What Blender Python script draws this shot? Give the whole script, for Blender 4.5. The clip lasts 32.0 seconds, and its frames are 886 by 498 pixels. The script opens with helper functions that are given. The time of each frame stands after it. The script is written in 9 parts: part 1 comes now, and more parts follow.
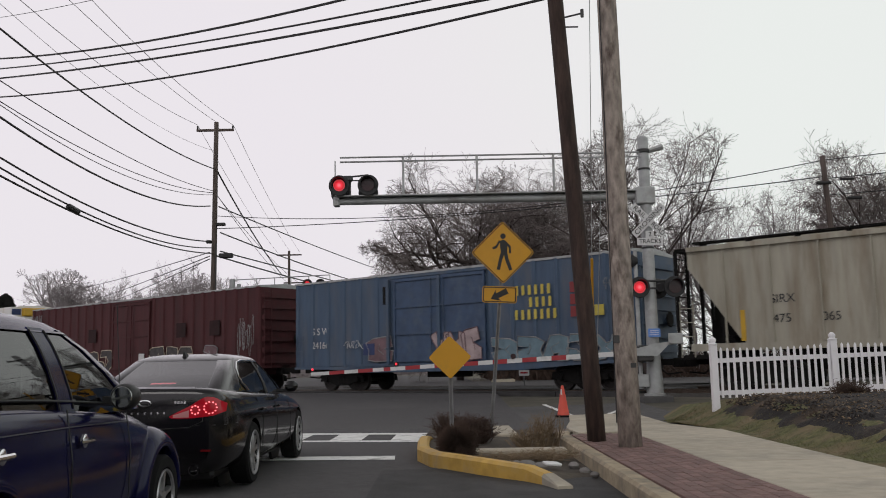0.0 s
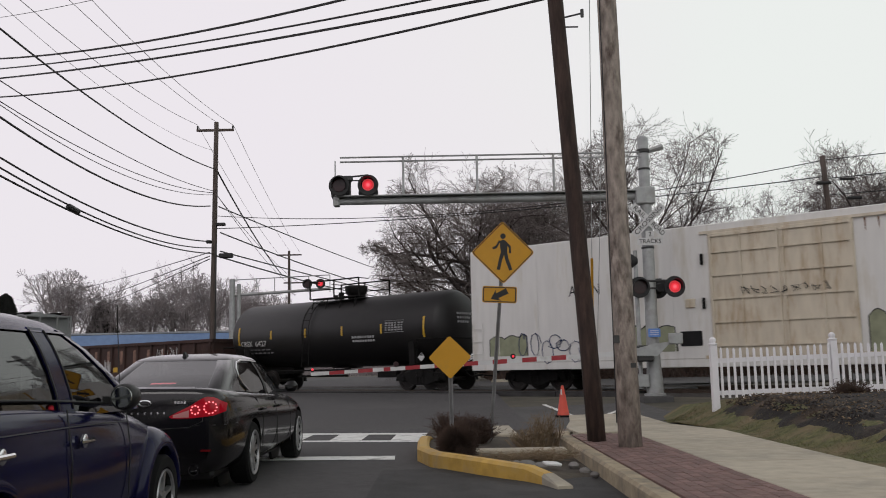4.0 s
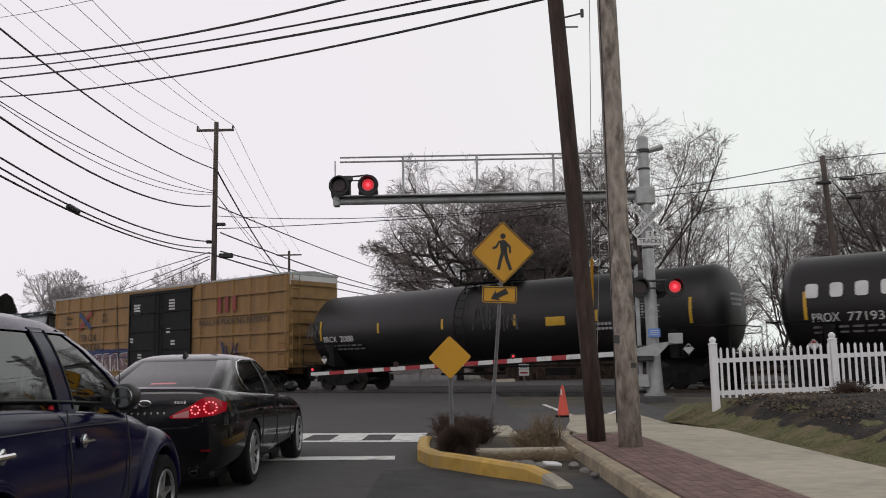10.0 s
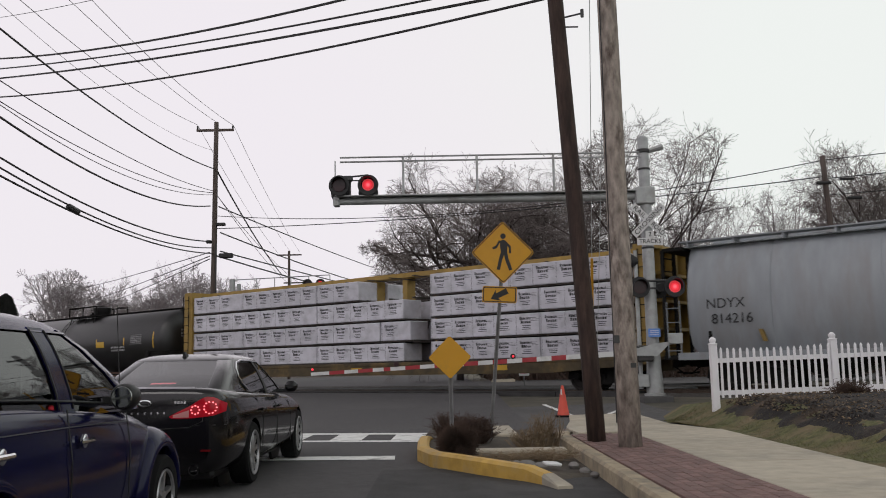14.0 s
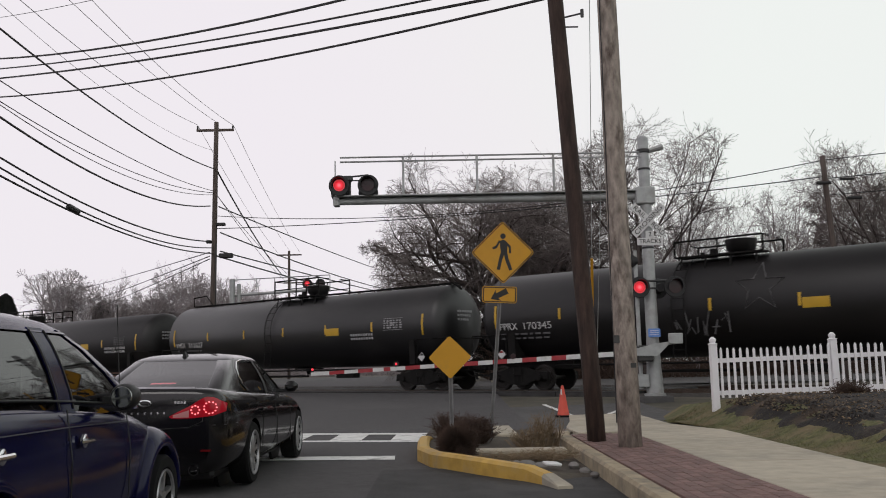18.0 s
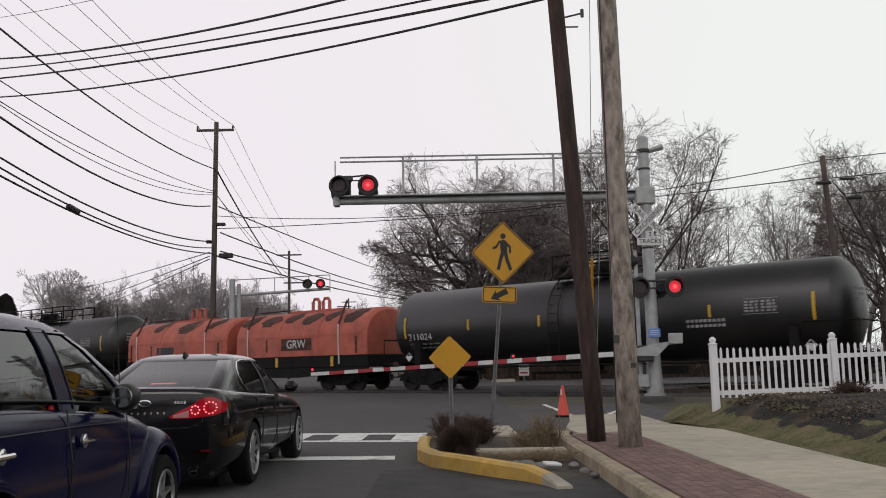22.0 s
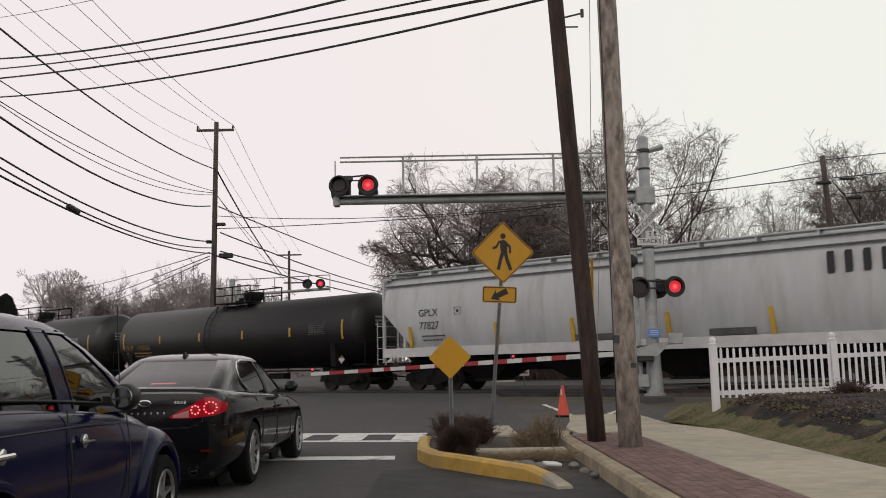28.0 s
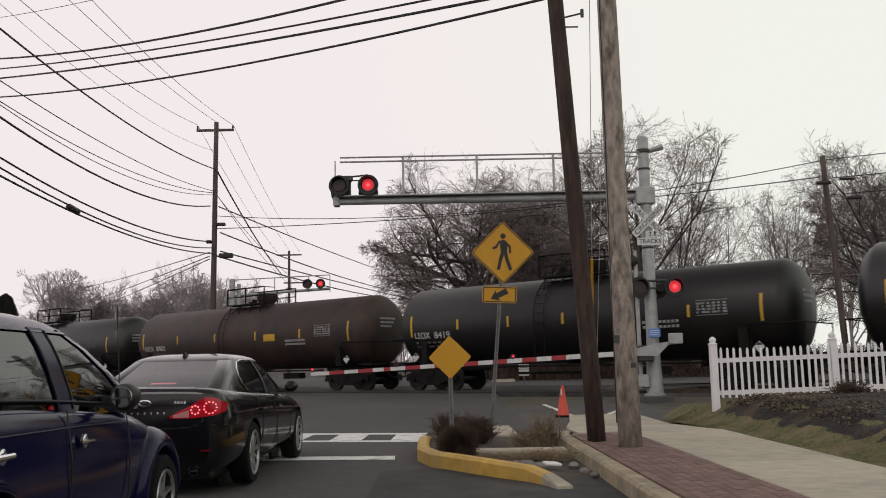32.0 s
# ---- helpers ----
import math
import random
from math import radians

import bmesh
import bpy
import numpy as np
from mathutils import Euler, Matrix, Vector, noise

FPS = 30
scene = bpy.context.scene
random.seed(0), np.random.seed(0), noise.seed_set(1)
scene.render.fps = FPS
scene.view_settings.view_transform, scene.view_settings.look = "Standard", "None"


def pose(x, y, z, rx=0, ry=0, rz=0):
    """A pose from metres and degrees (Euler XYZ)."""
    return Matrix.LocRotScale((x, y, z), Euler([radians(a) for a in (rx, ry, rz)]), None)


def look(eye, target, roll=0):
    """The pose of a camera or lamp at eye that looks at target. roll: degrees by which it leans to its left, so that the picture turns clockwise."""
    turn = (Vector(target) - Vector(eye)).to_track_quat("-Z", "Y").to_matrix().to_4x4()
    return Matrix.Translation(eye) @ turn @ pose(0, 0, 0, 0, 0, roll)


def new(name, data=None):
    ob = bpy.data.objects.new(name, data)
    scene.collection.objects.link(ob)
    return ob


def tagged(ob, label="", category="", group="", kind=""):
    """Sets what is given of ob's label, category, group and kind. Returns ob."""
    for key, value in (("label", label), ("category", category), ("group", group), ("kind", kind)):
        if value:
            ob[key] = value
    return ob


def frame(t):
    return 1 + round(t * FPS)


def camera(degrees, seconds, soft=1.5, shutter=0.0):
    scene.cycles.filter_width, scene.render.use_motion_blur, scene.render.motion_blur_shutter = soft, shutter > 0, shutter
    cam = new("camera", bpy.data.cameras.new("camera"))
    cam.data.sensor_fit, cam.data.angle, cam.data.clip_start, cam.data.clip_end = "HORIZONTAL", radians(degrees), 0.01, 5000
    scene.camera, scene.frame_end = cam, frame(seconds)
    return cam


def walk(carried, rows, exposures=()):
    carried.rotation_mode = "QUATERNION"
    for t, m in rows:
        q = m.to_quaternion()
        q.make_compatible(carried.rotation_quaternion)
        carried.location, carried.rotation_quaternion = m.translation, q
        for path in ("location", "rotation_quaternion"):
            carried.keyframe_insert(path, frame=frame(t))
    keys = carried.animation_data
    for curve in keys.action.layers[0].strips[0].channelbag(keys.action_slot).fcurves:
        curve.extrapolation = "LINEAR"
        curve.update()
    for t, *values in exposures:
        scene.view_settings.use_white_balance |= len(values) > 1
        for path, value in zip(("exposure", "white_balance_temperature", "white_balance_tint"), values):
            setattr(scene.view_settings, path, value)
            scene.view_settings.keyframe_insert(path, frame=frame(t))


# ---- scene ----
# ---------------- camera ----------------
cam = camera(52.55, 32.0, soft=1.0, shutter=0.12)
EYE = (0.0, 0.0, 0.866)
VIEW = look(EYE, (0.0, 100.0, 0.866 + 13.172), roll=-1.195)
# the picture turns slightly warmer towards the end
walk(cam, [(0, VIEW), (32, VIEW)], [(0, -0.34, 6510, 12), (3, -0.33, 6510, 12), (8, -0.28, 6510, 12), (12, -0.27, 6510, 12), (16, -0.27, 6510, 12), (22, -0.27, 6550, 12.5), (25, -0.27, 6640, 12), (28, -0.27, 6840, 12), (32, -0.27, 6840, 12)])

# ---------------- sky and sun: bright overcast ----------------
world = bpy.data.worlds.new("overcast_sky")
scene.world = world
world.use_nodes = True
wn, wl = world.node_tree.nodes, world.node_tree.links
wn.clear()
w_out = wn.new("ShaderNodeOutputWorld")
w_bg = wn.new("ShaderNodeBackground")
w_sky = wn.new("ShaderNodeTexSky")
w_sky.sky_type = "NISHITA"
w_sky.sun_disc = False
w_sky.sun_elevation = radians(38)
w_sky.sun_rotation = radians(150)
w_sky.air_density, w_sky.dust_density = 1.0, 6.0
w_hsv = wn.new("ShaderNodeHueSaturation")
w_hsv.inputs["Saturation"].default_value = 0.08
w_hsv.inputs["Value"].default_value = 0.06
w_cloud = wn.new("ShaderNodeMix")
w_cloud.data_type = "RGBA"
w_cloud.inputs["Factor"].default_value = 0.93
w_co = wn.new("ShaderNodeTexCoord")
w_sep = wn.new("ShaderNodeSeparateXYZ")
wl.new(w_co.outputs["Generated"], w_sep.inputs["Vector"])
w_no = wn.new("ShaderNodeTexNoise")
w_no.inputs["Scale"].default_value = 2.2
w_no.inputs["Detail"].default_value = 3.0
wl.new(w_co.outputs["Generated"], w_no.inputs["Vector"])
# cool lilac cloud to the west, clearer white to the east
w_ad = wn.new("ShaderNodeMath")
w_ad.operation = "MULTIPLY_ADD"
w_ad.inputs[1].default_value = 0.35
wl.new(w_no.outputs["Fac"], w_ad.inputs[0])
wl.new(w_sep.outputs["X"], w_ad.inputs[2])
w_rp = wn.new("ShaderNodeValToRGB")
w_rp.color_ramp.elements[0].position, w_rp.color_ramp.elements[0].color = 0.0, (1.1, 1.06, 1.11, 1)
w_rp.color_ramp.elements[1].position, w_rp.color_ramp.elements[1].color = 0.5, (1.09, 1.145, 1.105, 1)
w_mid = w_rp.color_ramp.elements.new(0.22)
w_mid.color = (1.1, 1.085, 1.1, 1)
wl.new(w_ad.outputs["Value"], w_rp.inputs["Fac"])
# the cloud deck is thicker overhead
w_up = wn.new("ShaderNodeMapRange")
w_up.interpolation_type = "SMOOTHSTEP"
w_up.inputs["From Min"].default_value, w_up.inputs["From Max"].default_value = 0.45, 1.0
w_up.inputs["To Min"].default_value, w_up.inputs["To Max"].default_value = 1.0, 0.3
wl.new(w_sep.outputs["Z"], w_up.inputs["Value"])
wl.new(w_sky.outputs["Color"], w_hsv.inputs["Color"])
wl.new(w_hsv.outputs["Color"], w_cloud.inputs["A"])
wl.new(w_rp.outputs["Color"], w_cloud.inputs["B"])
wl.new(w_cloud.outputs["Result"], w_bg.inputs["Color"])
wl.new(w_up.outputs["Result"], w_bg.inputs["Strength"])
wl.new(w_bg.outputs["Background"], w_out.inputs["Surface"])
sun_data = bpy.data.lights.new("sun", "SUN")
sun_data.energy, sun_data.angle, sun_data.color = 0.5, radians(25), (1.0, 0.97, 0.93)
sun = new("sun", sun_data)
sun.matrix_basis = look((-30, -50, 70), (0, 20, 0))


# ---------------- materials ----------------
def mat(name, color, rough=0.7, metal=0.0, var=0.25, scale=3.0, bump=0.0, bscale=40.0, dirt=None, dirt_amt=0.0,
        dscale=0.8, coat=0.0, emit=None, estr=0.0, stretch=None, rnd=0.0, spec=0.5):
    """A painted, worn or natural surface: base colour, fine grain, large stains and relief."""
    m = bpy.data.materials.new(name)
    m.use_nodes = True
    nt, b = m.node_tree, m.node_tree.nodes["Principled BSDF"]
    n, l = nt.nodes, nt.links
    b.inputs["Roughness"].default_value, b.inputs["Metallic"].default_value = rough, metal
    b.inputs["Coat Weight"].default_value = coat
    b.inputs["Specular IOR Level"].default_value = spec
    co = n.new("ShaderNodeTexCoord")
    src = co.outputs["Object"]
    if stretch:
        mp = n.new("ShaderNodeMapping")
        mp.inputs["Scale"].default_value = stretch
        l.new(src, mp.inputs["Vector"])
        src = mp.outputs["Vector"]
    c = (*color, 1)
    no = n.new("ShaderNodeTexNoise")
    no.inputs["Scale"].default_value, no.inputs["Detail"].default_value = scale, 6.0
    l.new(src, no.inputs["Vector"])
    rp = n.new("ShaderNodeValToRGB")
    lo, hi = 1 - var, 1 + var
    rp.color_ramp.elements[0].position, rp.color_ramp.elements[0].color = 0.3, (*[v * lo for v in color], 1)
    rp.color_ramp.elements[1].position, rp.color_ramp.elements[1].color = 0.7, (*[min(1, v * hi) for v in color], 1)
    l.new(no.outputs["Fac"], rp.inputs["Fac"])
    out = rp.outputs["Color"]
    if dirt is not None:
        n2 = n.new("ShaderNodeTexNoise")
        n2.inputs["Scale"].default_value, n2.inputs["Detail"].default_value, n2.inputs["Roughness"].default_value = dscale, 8.0, 0.65
        l.new(src, n2.inputs["Vector"])
        r2 = n.new("ShaderNodeValToRGB")
        r2.color_ramp.elements[0].position = 0.62 - 0.32 * dirt_amt
        r2.color_ramp.elements[1].position = 0.86 - 0.32 * dirt_amt
        l.new(n2.outputs["Fac"], r2.inputs["Fac"])
        mx = n.new("ShaderNodeMix")
        mx.data_type = "RGBA"
        mx.inputs["B"].default_value = (*dirt, 1)
        l.new(r2.outputs["Color"], mx.inputs["Factor"])
        l.new(out, mx.inputs["A"])
        out = mx.outputs["Result"]
    if rnd:
        oi = n.new("ShaderNodeObjectInfo")
        mr = n.new("ShaderNodeMapRange")
        mr.inputs["To Min"].default_value, mr.inputs["To Max"].default_value = 1 - rnd, 1 + rnd
        hs = n.new("ShaderNodeHueSaturation")
        l.new(oi.outputs["Random"], mr.inputs["Value"])
        l.new(mr.outputs["Result"], hs.inputs["Value"])
        l.new(out, hs.inputs["Color"])
        out = hs.outputs["Color"]
    l.new(out, b.inputs["Base Color"])
    if bump:
        nb = n.new("ShaderNodeTexNoise")
        nb.inputs["Scale"].default_value, nb.inputs["Detail"].default_value = bscale, 5.0
        l.new(src, nb.inputs["Vector"])
        bp = n.new("ShaderNodeBump")
        bp.inputs["Strength"].default_value, bp.inputs["Distance"].default_value = bump, 0.02
        l.new(nb.outputs["Fac"], bp.inputs["Height"])
        l.new(bp.outputs["Normal"], b.inputs["Normal"])
    if emit:
        b.inputs["Emission Color"].default_value, b.inputs["Emission Strength"].default_value = (*emit, 1), estr
    return m


def glass(name, tint=(0.5, 0.55, 0.55), rough=0.02, ior=2.15):
    """A car window: tinted glass, mirror-like at its face."""
    m = bpy.data.materials.new(name)
    m.use_nodes = True
    n, l = m.node_tree.nodes, m.node_tree.links
    n.remove(n["Principled BSDF"])
    tr, gl, mx, fr = (n.new("ShaderNodeBsdfTransparent"), n.new("ShaderNodeBsdfGlossy"), n.new("ShaderNodeMixShader"), n.new("ShaderNodeFresnel"))
    tr.inputs["Color"].default_value = (*tint, 1)
    gl.inputs["Roughness"].default_value = rough
    fr.inputs["IOR"].default_value = ior
    l.new(fr.outputs["Fac"], mx.inputs["Fac"])
    l.new(tr.outputs["BSDF"], mx.inputs[1])
    l.new(gl.outputs["BSDF"], mx.inputs[2])
    l.new(mx.outputs["Shader"], n["Material Output"].inputs["Surface"])
    return m


ASPHALT = mat("asphalt", (0.06, 0.0565, 0.0585), 0.85, var=0.22, scale=9, bump=0.35, bscale=120, dirt=(0.078, 0.073, 0.074), dirt_amt=0.45, dscale=0.25)
ASPHALT_OLD = mat("old_asphalt", (0.085, 0.082, 0.082), 0.9, var=0.2, scale=5, bump=0.3, bscale=90, dirt=(0.06, 0.06, 0.06), dirt_amt=0.4, dscale=0.5)
PATCH = mat("tar_patch", (0.026, 0.025, 0.0255), 0.8, var=0.4, scale=3, bump=0.4, bscale=90, dirt=(0.055, 0.053, 0.054), dirt_amt=0.55, dscale=1.1)
WHITE_LINE = mat("road_paint_white", (0.72, 0.72, 0.7), 0.7, var=0.12, scale=8, dirt=(0.16, 0.16, 0.16), dirt_amt=0.3, dscale=3.5)
YELLOW_KERB = mat("kerb_paint_yellow", (0.53, 0.33, 0.07), 0.65, var=0.18, scale=6, bump=0.25, bscale=30, dirt=(0.36, 0.27, 0.14), dirt_amt=0.42, dscale=3)
CONCRETE = mat("concrete", (0.425, 0.38, 0.3), 0.85, var=0.12, scale=5, bump=0.2, bscale=60, dirt=(0.27, 0.25, 0.21), dirt_amt=0.35, dscale=1.2, rnd=0.06)
KERB = mat("kerb_concrete", (0.36, 0.295, 0.2), 0.85, var=0.2, scale=6, bump=0.4, bscale=40, dirt=(0.16, 0.14, 0.115), dirt_amt=0.5, dscale=2.6)
BRICK = mat("paver_brick", (0.18, 0.11, 0.098), 0.85, var=0.2, scale=14, bump=0.3, bscale=60, rnd=0.2)
SAND = mat("joint_sand", (0.15, 0.118, 0.1), 0.95, var=0.2, scale=20)
EARTH = mat("bare_earth", (0.055, 0.044, 0.034), 0.95, var=0.35, scale=3, bump=0.7, bscale=14, dirt=(0.1, 0.085, 0.06), dirt_amt=0.4, dscale=0.9)
MULCH = mat("dark_mulch", (0.017, 0.0135, 0.0125), 0.95, var=0.6, scale=14, bump=1.0, bscale=26, dirt=(0.11, 0.075, 0.048), dirt_amt=0.36, dscale=1.0)
GRASS = mat("winter_grass", (0.098, 0.1, 0.036), 0.95, var=0.45, scale=9, bump=0.6, bscale=60, dirt=(0.2, 0.145, 0.085), dirt_amt=0.55, dscale=1.3)
FIELD = mat("verge_grass", (0.085, 0.078, 0.06), 0.95, var=0.3, scale=1.5, bump=0.4, bscale=10, dirt=(0.17, 0.15, 0.1), dirt_amt=0.5, dscale=0.15)
BALLAST = mat("track_ballast", (0.075, 0.068, 0.064), 0.95, var=0.45, scale=18, bump=1.0, bscale=25, dirt=(0.05, 0.045, 0.04), dirt_amt=0.5, dscale=1.0)
RAIL = mat("rail_steel", (0.09, 0.065, 0.05), 0.5, 0.5, var=0.3, scale=6)
TIE = mat("creosoted_timber", (0.045, 0.038, 0.033), 0.9, var=0.3, scale=6, bump=0.4)
GALV = mat("galvanised_steel", (0.36, 0.37, 0.37), 0.5, 0.35, var=0.12, scale=5, dirt=(0.24, 0.23, 0.21), dirt_amt=0.35, dscale=1.5)
POST_GREY = mat("dull_post_steel", (0.19, 0.19, 0.19), 0.65, 0.2, var=0.2, scale=5, dirt=(0.11, 0.1, 0.09), dirt_amt=0.4, dscale=2)
DARK_STEEL = mat("dark_steel", (0.05, 0.05, 0.05), 0.55, 0.3, var=0.2, scale=6)
POLE_DARK = mat("creosote_pole", (0.034, 0.0195, 0.015), 0.85, var=0.45, scale=7, bump=0.6, bscale=16, stretch=(2, 2, 0.4), dirt=(0.075, 0.045, 0.035), dirt_amt=0.45, dscale=4)
POLE_PALE = mat("weathered_pole", (0.285, 0.242, 0.21), 0.9, var=0.42, scale=8, bump=0.9, bscale=20, stretch=(1.5, 1.5, 0.6), dirt=(0.06, 0.04, 0.032), dirt_amt=0.44, dscale=5)
POLE_FAR = mat("grey_pole", (0.085, 0.066, 0.058), 0.9, var=0.3, scale=4, stretch=(4, 4, 0.3))
WIRE = mat("black_cable", (0.02, 0.019, 0.02), 0.6, var=0.1)
SIGN_YELLOW = mat("sign_yellow", (0.53, 0.262, 0.005), 0.45, var=0.06, scale=4, dirt=(0.42, 0.23, 0.02), dirt_amt=0.25, dscale=3)
SIGN_BLACK = mat("sign_black", (0.012, 0.011, 0.01), 0.5, var=0.1)
SIGN_WHITE = mat("sign_white", (0.6, 0.6, 0.6), 0.5, var=0.06, dirt=(0.4, 0.4, 0.38), dirt_amt=0.3, dscale=3)
SIGN_BLUE = mat("sign_blue", (0.1, 0.22, 0.55), 0.45, var=0.06)
FENCE_WHITE = mat("white_vinyl", (0.78, 0.77, 0.79), 0.4, var=0.04, dirt=(0.5, 0.48, 0.44), dirt_amt=0.16, dscale=2.5)
CONE = mat("cone_orange", (0.6, 0.065, 0.035), 0.5, var=0.1, dirt=(0.3, 0.06, 0.04), dirt_amt=0.3, dscale=5)
RUBBER = mat("rubber", (0.007, 0.007, 0.0073), 0.85, var=0.2, scale=12, spec=0.2)
CHROME = mat("chrome", (0.75, 0.75, 0.76), 0.12, 1.0, var=0.02)
ALLOY = mat("alloy_wheel", (0.4, 0.4, 0.41), 0.33, 0.8, var=0.05)
PAINT_BLACK = mat("black_car_paint", (0.006, 0.0056, 0.0065), 0.13, var=0.1, dirt=(0.014, 0.013, 0.013), dirt_amt=0.25, dscale=2, coat=0.2, spec=0.45)
PAINT_BLUE = mat("navy_car_paint", (0.005, 0.0055, 0.036), 0.15, var=0.1, dirt=(0.01, 0.01, 0.03), dirt_amt=0.3, dscale=2, spec=0.22, coat=0.06)
TRIM = mat("black_trim", (0.012, 0.012, 0.012), 0.5, var=0.1)
INTERIOR = mat("dark_interior", (0.025, 0.025, 0.027), 0.8, var=0.2)
COATED_GLASS = glass("coated_car_glass", (0.24, 0.27, 0.27), 0.03, 3.4)
CAR_GLASS = glass("car_glass", (0.2, 0.22, 0.22))
TAIL_RED = mat("tail_lamp_red", (0.2, 0.003, 0.008), 0.1, var=0.35, scale=9, emit=(1.0, 0.012, 0.04), estr=0.12)
LED_RED = mat("brake_led", (0.6, 0.02, 0.03), 0.3, emit=(1.0, 0.2, 0.24), estr=2.6)
REFLECTOR = mat("red_reflector", (0.12, 0.006, 0.008), 0.2, var=0.1)
LENS_CLEAR = mat("clear_lamp", (0.45, 0.2, 0.2), 0.15, var=0.05)
SIGNAL_GLOW = mat("signal_red_glow", (0.2, 0.005, 0.01), 0.3, emit=(1.0, 0.014, 0.03), estr=1.15)
# the bulb's light fades from the middle of the lens to its rim
sg_n, sg_l = SIGNAL_GLOW.node_tree.nodes, SIGNAL_GLOW.node_tree.links
sg_co, sg_len, sg_rp = sg_n.new("ShaderNodeTexCoord"), sg_n.new("ShaderNodeVectorMath"), sg_n.new("ShaderNodeValToRGB")
sg_len.operation = "LENGTH"
sg_l.new(sg_co.outputs["Object"], sg_len.inputs[0])
sg_l.new(sg_len.outputs["Value"], sg_rp.inputs["Fac"])
for e_, (p_, c_) in zip((sg_rp.color_ramp.elements[0], sg_rp.color_ramp.elements[1], sg_rp.color_ramp.elements.new(0.08), sg_rp.color_ramp.elements.new(0.13)),
                        ((0.02, (1.0, 0.16, 0.2, 1)), (0.175, (0.07, 0.0, 0.003, 1)), (0.075, (1.0, 0.02, 0.045, 1)), (0.125, (0.5, 0.004, 0.012, 1)))):
    e_.position, e_.color = p_, c_
sg_l.new(sg_rp.outputs["Color"], sg_n["Principled BSDF"].inputs["Emission Color"])
GATE_GLOW = mat("gate_lamp_glow", (0.4, 0.01, 0.02), 0.4, emit=(1.0, 0.03, 0.05), estr=1.6)
SIGNAL_DARK = mat("signal_red_unlit", (0.022, 0.002, 0.004), 0.3, var=0.1)
HOOD = mat("signal_black", (0.012, 0.012, 0.013), 0.6, var=0.15)
GATE_RED = mat("gate_red", (0.33, 0.022, 0.03), 0.5, var=0.15, dirt=(0.25, 0.05, 0.05), dirt_amt=0.3, dscale=3)
BARK = mat("bark", (0.055, 0.043, 0.04), 0.95, var=0.3, scale=4, bump=0.5, bscale=15)
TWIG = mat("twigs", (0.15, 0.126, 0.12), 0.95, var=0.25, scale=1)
# distance haze is painted into this paler, greyer bark and twig colour
TWIG_HAZED = mat("hazed_twigs", (0.25, 0.22, 0.225), 0.95, var=0.2, scale=1)
CONIFER = mat("conifer_needles", (0.0125, 0.0135, 0.011), 0.95, var=0.4, scale=4)
SHRUB = mat("shrub_twigs", (0.068, 0.043, 0.033), 0.95, var=0.35, scale=8)
DRY_STALK = mat("dry_stalks", (0.2, 0.145, 0.09), 0.95, var=0.3, scale=8)
STONE = mat("field_stone", (0.2, 0.19, 0.18), 0.9, var=0.2, scale=6, bump=0.4, bscale=18, rnd=0.25)
PAPER = mat("white_litter", (0.75, 0.75, 0.75), 0.6, var=0.05)


